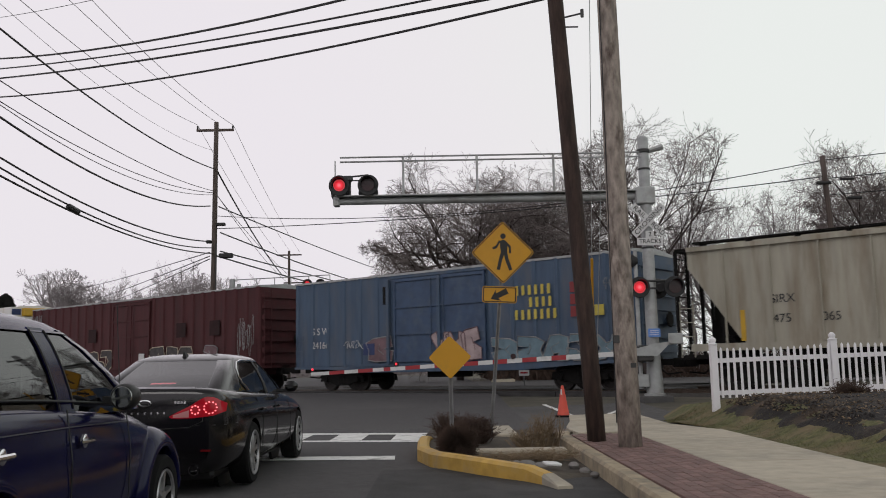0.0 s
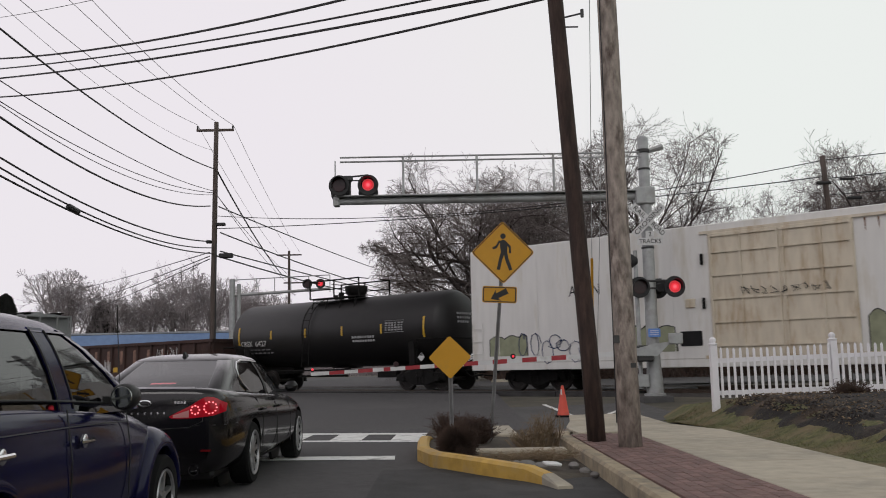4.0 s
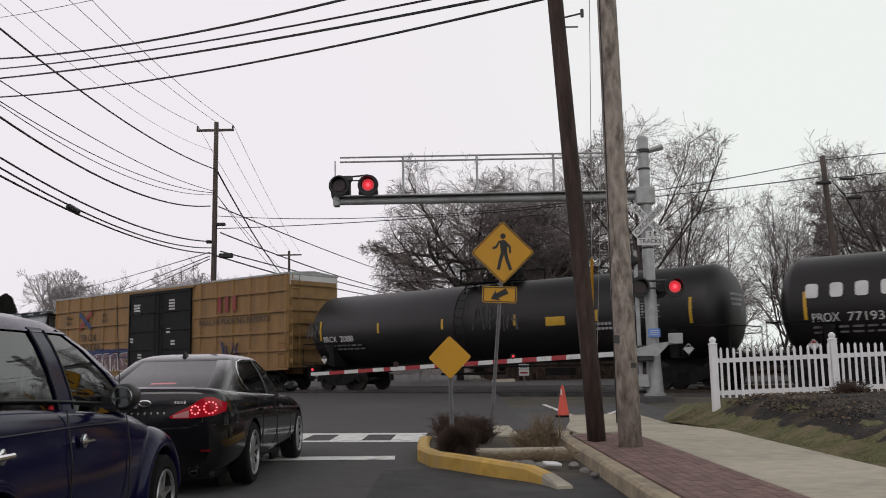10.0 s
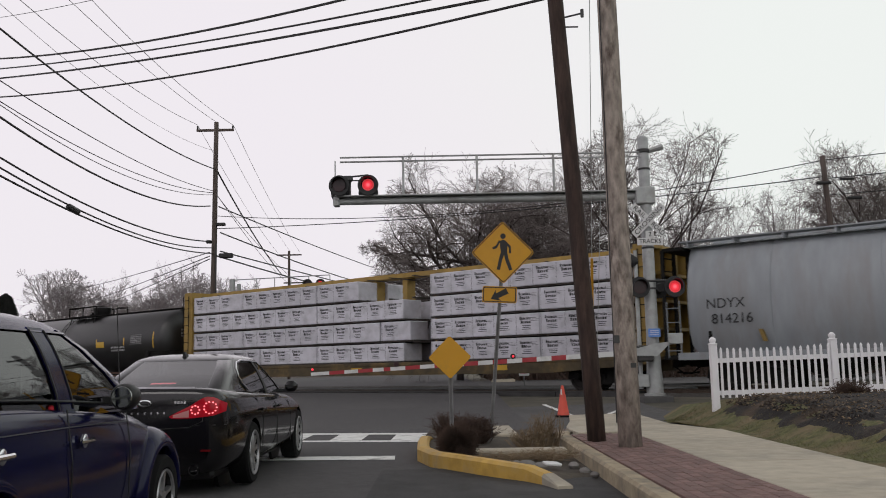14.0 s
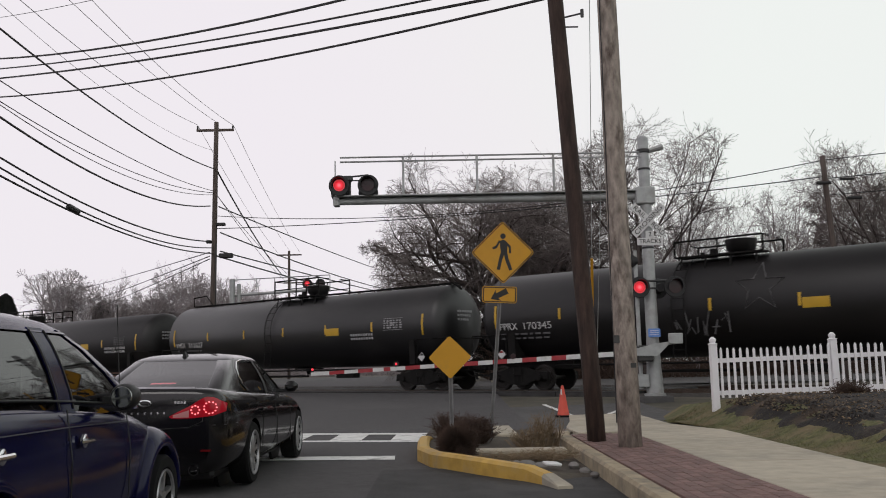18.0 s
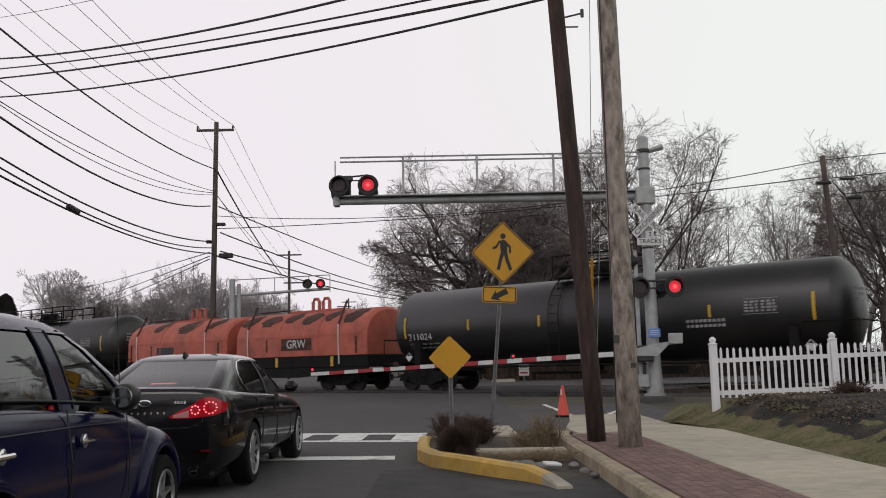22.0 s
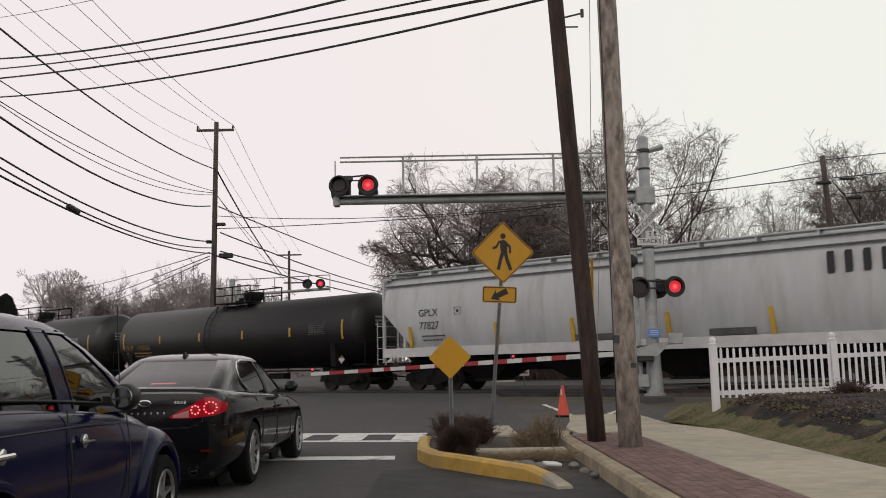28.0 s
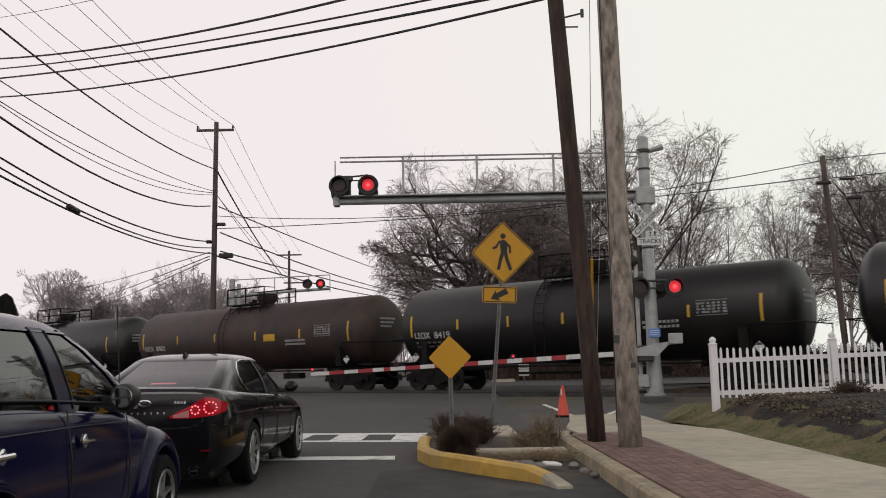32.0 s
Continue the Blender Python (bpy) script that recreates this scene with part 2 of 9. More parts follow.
# ---------------- mesh tools ----------------
class M:
    """Collects vertices and faces of one mesh."""

    def __init__(self):
        self.v, self.f = [], []

    def add(self, vs, fs):
        k = len(self.v)
        self.v.extend(vs)
        self.f.extend([tuple(i + k for i in f) for f in fs])
        return self

    def box(self, x0, x1, y0, y1, z0, z1):
        return self.add([(x, y, z) for z in (z0, z1) for y in (y0, y1) for x in (x0, x1)],
                        [(0, 2, 3, 1), (4, 5, 7, 6), (0, 1, 5, 4), (2, 6, 7, 3), (0, 4, 6, 2), (1, 3, 7, 5)])

    def cbox(self, x, y, z, sx, sy, sz):
        return self.box(x - sx / 2, x + sx / 2, y - sy / 2, y + sy / 2, z - sz / 2, z + sz / 2)

    def bevel_box(self, x0, x1, y0, y1, z0, z1, b):
        """A box with chamfered edges."""
        rings = []
        for z, i in ((z0, b), (z0 + b, 0), (z1 - b, 0), (z1, b)):
            rings.append([(x0 + i, y0 + i + b * (i == 0), z), (x0 + i + b * (i == 0), y0 + i, z), (x1 - i - b * (i == 0), y0 + i, z), (x1 - i, y0 + i + b * (i == 0), z),
                          (x1 - i, y1 - i - b * (i == 0), z), (x1 - i - b * (i == 0), y1 - i, z), (x0 + i + b * (i == 0), y1 - i, z), (x0 + i, y1 - i - b * (i == 0), z)])
        return self.loft(rings)

    def loft(self, rings, caps=True, closed=True):
        n, k = len(rings[0]), len(rings)
        vs = [p for r in rings for p in r]
        fs = []
        for i in range(k - 1):
            for j in range(n if closed else n - 1):
                a, b = i * n + j, i * n + (j + 1) % n
                fs.append((a, b, b + n, a + n))
        if caps:
            fs.append(tuple(range(n - 1, -1, -1)))
            fs.append(tuple(range((k - 1) * n, k * n)))
        return self.add(vs, fs)

    def cyl(self, p0, p1, r0, r1=None, n=12, caps=True):
        r1 = r0 if r1 is None else r1
        p0, p1 = Vector(p0), Vector(p1)
        d = (p1 - p0).normalized()
        a = d.orthogonal().normalized()
        b = d.cross(a)
        rings = [[tuple(p + (a * math.cos(2 * math.pi * i / n) + b * math.sin(2 * math.pi * i / n)) * r) for i in range(n)] for p, r in ((p0, r0), (p1, r1))]
        return self.loft(rings, caps)

    def tube(self, pts, r, n=6):
        pts = [Vector(p) for p in pts]
        rings = []
        rr = r if isinstance(r, (list, tuple)) else [r] * len(pts)
        for i, p in enumerate(pts):
            d = (pts[min(i + 1, len(pts) - 1)] - pts[max(i - 1, 0)]).normalized()
            a = d.cross(Vector((0.31, 0.17, 0.93)) if abs(d.z) < 0.9 else Vector((1, 0.2, 0))).normalized()
            b = d.cross(a)
            rings.append([tuple(p + (a * math.cos(2 * math.pi * j / n) + b * math.sin(2 * math.pi * j / n)) * rr[i]) for j in range(n)])
        return self.loft(rings)

    def prism(self, poly, axis, a, b):
        """Extrudes a polygon of two coordinates along the axis from a to b."""
        put = {"x": lambda u, v, w: (w, u, v), "y": lambda u, v, w: (u, w, v), "z": lambda u, v, w: (u, v, w)}[axis]
        return self.loft([[put(u, v, a) for u, v in poly], [put(u, v, b) for u, v in poly]])

    def lathe(self, prof, axis="x", n=24, c=(0, 0, 0), caps=True):
        """Turns a profile of (along, radius) about an axis through c."""
        rings = []
        for t, r in prof:
            ring = []
            for i in range(n):
                u, w = r * math.cos(2 * math.pi * i / n), r * math.sin(2 * math.pi * i / n)
                ring.append({"x": (c[0] + t, c[1] + u, c[2] + w), "y": (c[0] + u, c[1] + t, c[2] + w), "z": (c[0] + u, c[1] + w, c[2] + t)}[axis])
            rings.append(ring)
        return self.loft(rings, caps)

    def move(self, m):
        self.v = [tuple(m @ Vector(p)) for p in self.v]
        return self

    def join(self, o):
        return self.add(o.v, o.f)

    def mesh(self, name, material, smooth=False):
        me = bpy.data.meshes.new(name)
        me.from_pydata(self.v, [], self.f)
        if material:
            me.materials.append(material)
        bm = bmesh.new()
        bm.from_mesh(me)
        bmesh.ops.recalc_face_normals(bm, faces=bm.faces)
        bm.to_mesh(me)
        bm.free()
        if smooth:
            me.shade_smooth()
            if smooth != 2:
                me.set_sharp_from_angle(angle=radians(38))
        return me


def part(name, m, material, parent=None, label="", at=None, smooth=False):
    """Links a mesh as one object, under a thing or part if given."""
    me = m if isinstance(m, bpy.types.Mesh) else m.mesh(name, material, smooth)
    ob = new(name, me)
    if parent is not None:
        ob.parent = parent
    if at is not None:
        ob.matrix_basis = at
    if label:
        ob["label"] = label
    return ob


def thing(name, label, category, at=None, group="", kind=""):
    ob = new(name)
    if at is not None:
        ob.matrix_basis = at
    return tagged(ob, label, category, group, kind)


def setting(name, m, material, label, category, smooth=False):
    return tagged(part(name, m, material, None, "", None, smooth), label, category, kind="structure")


def letters(text, size, material, parent, at, name="lettering", align="CENTER", depth=0.004, width=None):
    """Flat raised lettering in the xz plane, facing -y."""
    cu = bpy.data.curves.new(name, "FONT")
    cu.body, cu.size, cu.align_x, cu.align_y, cu.extrude = text, size, align, "CENTER", depth
    tmp = bpy.data.objects.new("tmp", cu)
    me = bpy.data.meshes.new_from_object(tmp)
    bpy.data.objects.remove(tmp)
    bpy.data.curves.remove(cu)
    me.materials.clear()
    me.materials.append(material)
    if width:
        w = max(v.co.x for v in me.vertices) - min(v.co.x for v in me.vertices)
        for v in me.vertices:
            v.co.x *= width / w
    me.transform(pose(0, 0, 0, 90))
    return part(name, me, None, parent, "", at)


# ---------------- plan ----------------
PHI = 38.36                       # the track's angle to the picture plane
U = Vector((math.cos(radians(PHI)), -math.sin(radians(PHI)), 0))
N = Vector((math.sin(radians(PHI)), math.cos(radians(PHI)), 0))
SIDE = 26.18                      # from the eye to the near side of the train
LINE = SIDE + 1.55                # to the middle of the near track
SPEED = 13.894
LEVELS = [(-60, -0.40), (8, -0.36), (13, -0.34), (18.3, -0.28), (22, -0.17), (24.6, -0.05), (4000, -0.05)]


def gz(x, y):
    """Height of the ground, which climbs to the level crossing."""
    q = N.x * x + N.y * y
    return float(np.interp(q, [a for a, b in LEVELS], [b for a, b in LEVELS]))


def track(s, q, z=0.0):
    p = U * s + N * q
    return (p.x, p.y, z)


def sheet(x0, x1, y0, y1, dz, nx, ny, rough=0.0):
    m = M()
    vs = []
    for j in range(ny + 1):
        for i in range(nx + 1):
            x, y = x0 + (x1 - x0) * i / nx, y0 + (y1 - y0) * j / ny
            vs.append((x, y, gz(x, y) + dz + (rough * noise.noise((x * 1.7, y * 1.7, 0)) if rough else 0)))
    m.add(vs, [(j * (nx + 1) + i, j * (nx + 1) + i + 1, (j + 1) * (nx + 1) + i + 1, (j + 1) * (nx + 1) + i) for j in range(ny) for i in range(nx)])
    return m


def sweep(path, w, h, chamfer=0.03):
    """A kerb along a path in plan."""
    m, rings = M(), []
    for i, (x, y) in enumerate(path):
        a, b = path[max(i - 1, 0)], path[min(i + 1, len(path) - 1)]
        d = Vector((b[0] - a[0], b[1] - a[1], 0)).normalized()
        n_ = Vector((-d.y, d.x, 0)) * (w / 2)
        g = gz(x, y)
        hh = h[i] if isinstance(h, (list, tuple)) else h
        c = min(chamfer, hh * 0.4)
        o = Vector((x, y, 0))
        rings.append([tuple(o - n_ + Vector((0, 0, g - 0.1))), tuple(o - n_ + Vector((0, 0, g + hh - c))), tuple(o - n_ * (1 - 2 * c / w) + Vector((0, 0, g + hh))),
                      tuple(o + n_ * (1 - 2 * c / w) + Vector((0, 0, g + hh))), tuple(o + n_ + Vector((0, 0, g + hh - c))), tuple(o + n_ + Vector((0, 0, g - 0.1)))])
    return m.loft(rings)


# ---------------- ground, road, tracks ----------------
g_m = M()
qs = [-900, -60, 8, 13, 18.3, 22, 24.6, 60, 140, 400, 1200, 4000]
ss = [-4000, -1200, -500, -200, -80, -40, -20, 0, 20, 40, 80, 200, 500, 1200, 4000]
g_m.add([track(s_, q_, float(np.interp(q_, [a for a, b in LEVELS], [b for a, b in LEVELS])) - 0.12) for q_ in qs for s_ in ss],
        [(j * len(ss) + i, j * len(ss) + i + 1, (j + 1) * len(ss) + i + 1, (j + 1) * len(ss) + i) for j in range(len(qs) - 1) for i in range(len(ss) - 1)])
setting("ground", g_m, FIELD, "flat winter ground with thin dry grass", "ground")
setting("road", sheet(-11.5, 1.72, -25, 110, -0.02, 14, 150), ASPHALT, "dark grey asphalt road leading over the level crossing", "road")
setting("pavement_far", sheet(-46, -11.5, 46, 110, -0.03, 10, 16), ASPHALT_OLD, "worn grey asphalt yard beyond the tracks", "pavement")
setting("pavement_yard", sheet(1.72, 30, 41, 58, -0.03, 10, 10), ASPHALT_OLD, "worn grey asphalt apron beyond the tracks", "pavement")
setting("pavement_apron", sheet(1.5, 5.2, 16.6, 24.6, -0.028, 6, 14), ASPHALT_OLD, "worn grey asphalt beside the crossing approach", "pavement")
# plain walls added behind and beside the camera, never in view, to darken reflections
FAR_WALL = mat("reflection_backdrop", (0.09, 0.083, 0.078), 0.95, var=0.4, scale=0.4)
setting("backdrop_south", M().box(-40, 40, -46, -45, -1, 3.2), FAR_WALL, "added unseen dark wall behind the camera for reflections", "wall")
setting("backdrop_east", M().box(26, 27, -45, 27, -1, 3.2), FAR_WALL, "added unseen dark wall beyond the lawn for reflections", "wall")
setting("backdrop_west", M().box(-25, -24, -45, 30, -1, 3.2), FAR_WALL, "added unseen dark wall across the street for reflections", "wall")
# ballast bed and rails of the two tracks
bed = M()
for q0, q1, q2, q3 in ((LINE - 2.6, LINE - 1.6, LINE + 5.8, LINE + 7.0),):
    for a, b in ((-700, -36.5), (-13.2, 700)):
        bed.loft([[track(s_, q0, -0.3), track(s_, q1, -0.09), track(s_, q2, -0.09), track(s_, q3, -0.3)] for s_ in (a, b)])
setting("track_bed", bed, BALLAST, "dirty stone ballast under two railway tracks", "ballast")
RAIL_PROF = [(-0.07, -0.16), (0.07, -0.16), (0.07, -0.14), (0.012, -0.12), (0.012, -0.04), (0.036, -0.03), (0.036, 0.0), (-0.036, 0.0), (-0.036, -0.03), (-0.012, -0.04), (-0.012, -0.12), (-0.07, -0.14)]
for c_ in (LINE, LINE + 4.2):
    for o_ in (-0.7175, 0.7175):
        rm = M().loft([[track(s_, c_ + o_ + a, b) for a, b in RAIL_PROF] for s_ in (-700, 700)])
        setting("rail", rm, RAIL, "worn steel railway rail", "rail")
tie_me = M().bevel_box(-0.11, 0.11, -1.3, 1.3, -0.17, -0.08, 0.01).mesh("tie", TIE)
ties = thing("tie_row", "dark creosoted timber ties under the rails", "railway ties", kind="structure")
for c_ in (LINE, LINE + 4.2):
    for k in range(60):
        for s_ in (-13.4 + 0.55 * k,):
            p_ = track(s_, c_)
            part("tie", tie_me, None, ties, "", pose(p_[0], p_[1], 0.0, 0, 0, -PHI))
cross = M()
for c_ in (LINE, LINE + 4.2):
    for a, b in ((-2.1, -0.80), (-0.64, 0.64), (0.80, 2.1)):
        for k in range(9):
            s0_ = -36.5 + k * 2.6
            cross.loft([[track(s0_ + 0.02, c_ + a, z), track(s0_ + 2.58, c_ + a, z), track(s0_ + 2.58, c_ + b, z), track(s0_ + 0.02, c_ + b, z)] for z in (-0.25, -0.012)])
setting("crossing_panel", cross, PATCH, "dark rubber and asphalt level crossing panels", "crossing")

# ---------------- kerbs, pavement, planted island ----------------
kerb_x = 1.78


def sw(y):
    """Height of the pavement over the road: it ramps down towards the tracks."""
    return float(np.interp(y, [-30, 14.2, 17.2, 40], [0.16, 0.16, 0.03, 0.02]))


setting("kerb_right", sweep([(kerb_x, y) for y in (-20, 0, 4, 8, 12, 14.2)] + [(1.95, 15.2), (2.35, 16.2)], 0.2, [0.16] * 6 + [0.12, 0.04]), KERB, "worn concrete kerb beside the brick strip", "kerb")
pav = M()
pys = [-20 + 0.75 * i for i in range(60)]
pav.add([(x, y, gz(x, y) + sw(y) - 0.06) for y in pys for x in (1.88, 2.4, 2.9, 3.6, 4.3)], [(j * 5 + i, j * 5 + i + 1, (j + 1) * 5 + i + 1, (j + 1) * 5 + i) for j in range(59) for i in range(4)])
side = setting("pavement", pav, SAND, "sandy bed under the pavement slabs and pavers", "pavement")
# concrete slabs, each its own piece
y_ = -16.8
k_ = 0
while y_ < 20.3:
    d_ = 1.45 if y_ + 1.45 < 20.4 else 20.5 - y_
    y1 = y_ + d_
    x1 = 4.28 if y_ < 14.0 else 4.22
    x0, xe = (2.84, 2.84) if y_ < 14.0 else (float(np.interp(q, [14, 16.7, 19.1, 20.5], [2.05, 2.16, 2.6, 2.75])) for q in (y_, y1))
    sl = M().loft([[(x, y, gz(x, y) + sw(y) - c0_) for x, y in ((x0 + e, y_ + e), (x1 - e, y_ + e), (x1 - e, y1 - e), (xe + e, y1 - e))] for c0_, e in ((0.1, 0.0), (0.008, 0.0), (0.0, 0.01))])
    part("slab", sl, CONCRETE, side)
    y_ += d_ + 0.03
# the yellow kerb of the island
tip = [(-0.38, 14.6), (-0.42, 14.2), (-0.43, 13.6), (-0.40, 12.3), (-0.22, 11.55), (0.05, 11.1), (0.33, 10.62), (0.60, 10.22), (0.82, 9.92), (0.98, 9.62), (1.1, 9.22)]
setting("kerb_island_tip", sweep([(x + 0.08, y + 0.03) for x, y in tip[-2:]], 0.168, [0.1, 0.02], 0.03), CONCRETE, "bare worn concrete tip of the island kerb", "kerb")
setting("kerb_island", sweep([(x + 0.08, y + 0.03) for x, y in tip[:-1]], 0.17, [0.12, 0.16, 0.16, 0.17, 0.17, 0.17, 0.17, 0.16, 0.15, 0.1], 0.035), YELLOW_KERB, "yellow-painted concrete kerb with chipped paint", "kerb")
isl = M()
rows_ = [(17.0, -0.28), (15.5, -0.34), (13.6, -0.35), (12.3, -0.32), (11.6, -0.14), (11.15, 0.13), (10.65, 0.41), (10.25, 0.68), (9.9, 0.9), (9.5, 1.1)]
vs_, nx_ = [], 8
for y, xa in rows_:
    for i in range(nx_ + 1):
        x = xa + (1.7 - xa) * i / nx_
        edge = min(i, 3) / 3
        vs_.append((x, y, gz(x, y) + 0.09 - 0.10 * (i / nx_) + 0.04 * noise.noise((x * 3, y * 3, 2)) * edge - (0.08 if y < 10 else 0)))
isl.add(vs_, [(j * (nx_ + 1) + i, j * (nx_ + 1) + i + 1, (j + 1) * (nx_ + 1) + i + 1, (j + 1) * (nx_ + 1) + i) for j in range(len(rows_) - 1) for i in range(nx_)])
setting("island_bed", isl, EARTH, "bare brown soil bed inside the kerbed island", "planting bed", True)
setting("concrete_strip", M().bevel_box(0.3, 1.62, 12.35, 12.62, gz(1, 12.4) - 0.1, gz(1, 12.4) + 0.1, 0.02), CONCRETE, "low weathered concrete edging across the island", "edging")
setting("drain_slab", M().bevel_box(0.72, 1.2, 15.3, 17.4, gz(1, 16) - 0.1, gz(1, 16) + 0.08, 0.02), CONCRETE, "pale concrete slab behind the island plants", "slab")
# road markings
def marking(name, pts, label):
    m = M()
    m.loft([[(x, y, gz(x, y) - 0.015 + dz) for x, y in pts] for dz in (0.0, 0.004)])
    setting(name, m, WHITE_LINE, label, "road marking")
marking("stop_line", [(-9.0, 13.0 + 0.3 * 6.8 * 0.3), (-0.72, 12.52), (-0.74, 13.0), (-9.0, 14.0)], "white painted stop line on the asphalt")
marking("crossing_line", [(-9, 19.0), (-0.38, 16.85), (-0.36, 17.15), (-9, 19.3)], "white crosswalk edge line on the asphalt")
marking("crossing_line", [(-9, 17.5), (-0.45, 15.25), (-0.44, 15.5), (-9, 17.75)], "white crosswalk edge line on the asphalt")
for k in range(6):
    x = -0.95 - 1.08 * k
    sh = 0.26 * (-x - 0.4)
    marking("crosswalk_bar", [(x - 0.02, 15.45 + sh), (x + 0.54, 15.42 + sh), (x + 0.58, 17.0 + sh), (x + 0.02, 17.02 + sh)], "broad white crosswalk bar on the asphalt")
for a, b in (((2.62, 25.0), (2.82, 20.3)), ((4.3, 22.4), (3.5, 20.6))):
    marking("edge_line", [a, b, (b[0] + 0.12, b[1]), (a[0] + 0.12, a[1])], "thin white line beside the crossing approach")
setting("tar_patch", sheet(-0.8, 1.68, -4, 11.3, -0.012, 4, 16), PATCH, "fresh dark tar patch beside the kerb", "road patch")

# raised lawn and mulch bed on the right
def bank_z(x, y):
    k = min(max((x - 4.3) / 1.05, 0), 1)
    return gz(x, y) + 0.13 * min(1.0, max(0.2, (19 - y) / 4)) + 0.42 * k * k * (3 - 2 * k) * min(1.0, max(0.0, (y - 2) / 12))
bank, vs_ = M(), []
ys_, xs_ = [-12 + 1.0 * i for i in range(33)], [4.28, 4.5, 4.8, 5.2, 5.7, 6.3, 7.0, 8, 10, 13, 18, 26]
for y in ys_:
    for x in xs_:
        vs_.append((x, y, bank_z(x, y) - max(0, y - 17.5) * 0.09 + 0.03 * noise.noise((x * 2, y * 2, 5))))
bank.add(vs_, [(j * len(xs_) + i, j * len(xs_) + i + 1, (j + 1) * len(xs_) + i + 1, (j + 1) * len(xs_) + i) for j in range(len(ys_) - 1) for i in range(len(xs_) - 1)])
setting("lawn_bank", bank, GRASS, "thin yellow-green winter lawn on a low bank", "lawn", True)
bed_m, vs_ = M(), []
for y in [4 + 0.15 * i for i in range(80)]:
    for i in range(13):
        xa = 4.66 + 0.02 * (13 - y) + 0.2 * noise.noise((y * 0.9, 0, 3)) + 0.12 * noise.noise((y * 3.1, 0, 6))
        x = xa + (16 - xa) * (i / 12) ** 1.5
        vs_.append((x, y, bank_z(x, y) - 0.03 + 0.085 * min(i, 2) / 2 + 0.05 * noise.noise((x * 3, y * 3, 9))))
bed_m.add(vs_, [(j * 13 + i, j * 13 + i + 1, (j + 1) * 13 + i + 1, (j + 1) * 13 + i) for j in range(79) for i in range(12)])
setting("mulch_bed", bed_m, MULCH, "dark bark mulch bed with dry leaves", "mulch bed", True)


# ---------------- plants of twigs ----------------
def twig_ball(seed, n, rad, h, r0=0.006, droop=0.0, spread=1.0):
    rn = random.Random(seed)
    m = M()
    for _ in range(n):
        a, e = rn.uniform(0, 2 * math.pi), rn.uniform(0.1, 1.0) ** 0.7
        base = Vector((rn.gauss(0, 0.2) * rad, rn.gauss(0, 0.2) * rad, 0))
        end = base + Vector((math.cos(a) * rad * spread * math.sqrt(max(0, 1 - e * e * 0.8)) * rn.uniform(0.6, 1.05), math.sin(a) * rad * spread * math.sqrt(max(0, 1 - e * e * 0.8)) * rn.uniform(0.6, 1.05), h * e * rn.uniform(0.7, 1.05)))
        mid = base.lerp(end, 0.55) + Vector((rn.gauss(0, 0.05), rn.gauss(0, 0.05), 0.12 * h))
        m.tube([base, mid, end + Vector((0, 0, -droop * rn.random()))], [r0, r0 * 0.8, r0 * 0.35], 3)
        for _k in range(2):
            q = mid.lerp(end, rn.random())
            m.tube([q, q + Vector((rn.gauss(0, 0.08), rn.gauss(0, 0.08), rn.uniform(-0.03, 0.08))) * (rad / 0.4)], [r0 * 0.5, r0 * 0.25], 3)
    return m


def shrub(seed, x, y, rad, h, n, material, label, r0=0.006, z=None, spread=1.0, droop=0.0):
    base = gz(x, y) + 0.03 if z is None else z
    ob = part("shrub", twig_ball(seed, n, rad, h, r0, droop, spread), material, None, "", pose(x, y, base))
    return tagged(ob, label, "shrub", group="bare shrubs")


rn = random.Random(1)
ball = M()
for _ in range(7000):
    d = Vector((rn.gauss(0, 1), rn.gauss(0, 1), rn.gauss(0, 1) + 0.25)).normalized()
    a, b = d * 0.265 * rn.uniform(0.3, 0.6), d * 0.262 * rn.uniform(0.8, 1.02)
    q = Vector((rn.gauss(0, 0.035), rn.gauss(0, 0.035), rn.gauss(0, 0.03)))
    ball.tube([a + Vector((0, 0, 0.21)), a.lerp(b, 0.5) + q * 0.5 + Vector((0, 0, 0.21)), b + q + Vector((0, 0, 0.21))], [0.0036, 0.0028, 0.0014], 3)
for k in range(24):
    ball.tube([(rn.gauss(0, 0.04), rn.gauss(0, 0.04), -0.02), (rn.gauss(0, 0.08), rn.gauss(0, 0.08), 0.2)], [0.009, 0.006], 4)
tagged(part("shrub", ball, SHRUB, None, "", pose(0.13, 11.95, gz(0.1, 11.95) + 0.0)), "dense round clipped dark brown shrub in the island", "shrub", group="bare shrubs")
shrub(2, 0.42, 14.0, 0.36, 0.46, 700, SHRUB, "loose dark brown leafless shrub behind the island", 0.006)
shrub(3, 0.06, 14.6, 0.34, 0.5, 420, SHRUB, "loose dark brown leafless shrub behind the island", 0.006)
shrub(4, 1.35, 13.2, 0.30, 0.55, 130, DRY_STALK, "clump of dry pale brown stalks in the island", 0.005, spread=0.7)
shrub(5, 1.08, 13.0, 0.25, 0.34, 110, DRY_STALK, "clump of dry pale brown stalks in the island", 0.005)
shrub(6, 1.55, 13.4, 0.2, 0.6, 60, DRY_STALK, "clump of tall dry stalks beside the kerb", 0.005, spread=0.6)
shrub(7, 1.25, 11.6, 0.42, 0.14, 150, DRY_STALK, "low mat of dry grass in the island", 0.004, spread=1.2)
shrub(8, 0.75, 11.7, 0.4, 0.1, 90, DRY_STALK, "low mat of dry grass in the island", 0.004, spread=1.2)
shrub(9, 6.75, 15.2, 0.35, 0.3, 260, SHRUB, "low rusty brown leafless shrub in the mulch", 0.006, z=bank_z(6.75, 15.2))
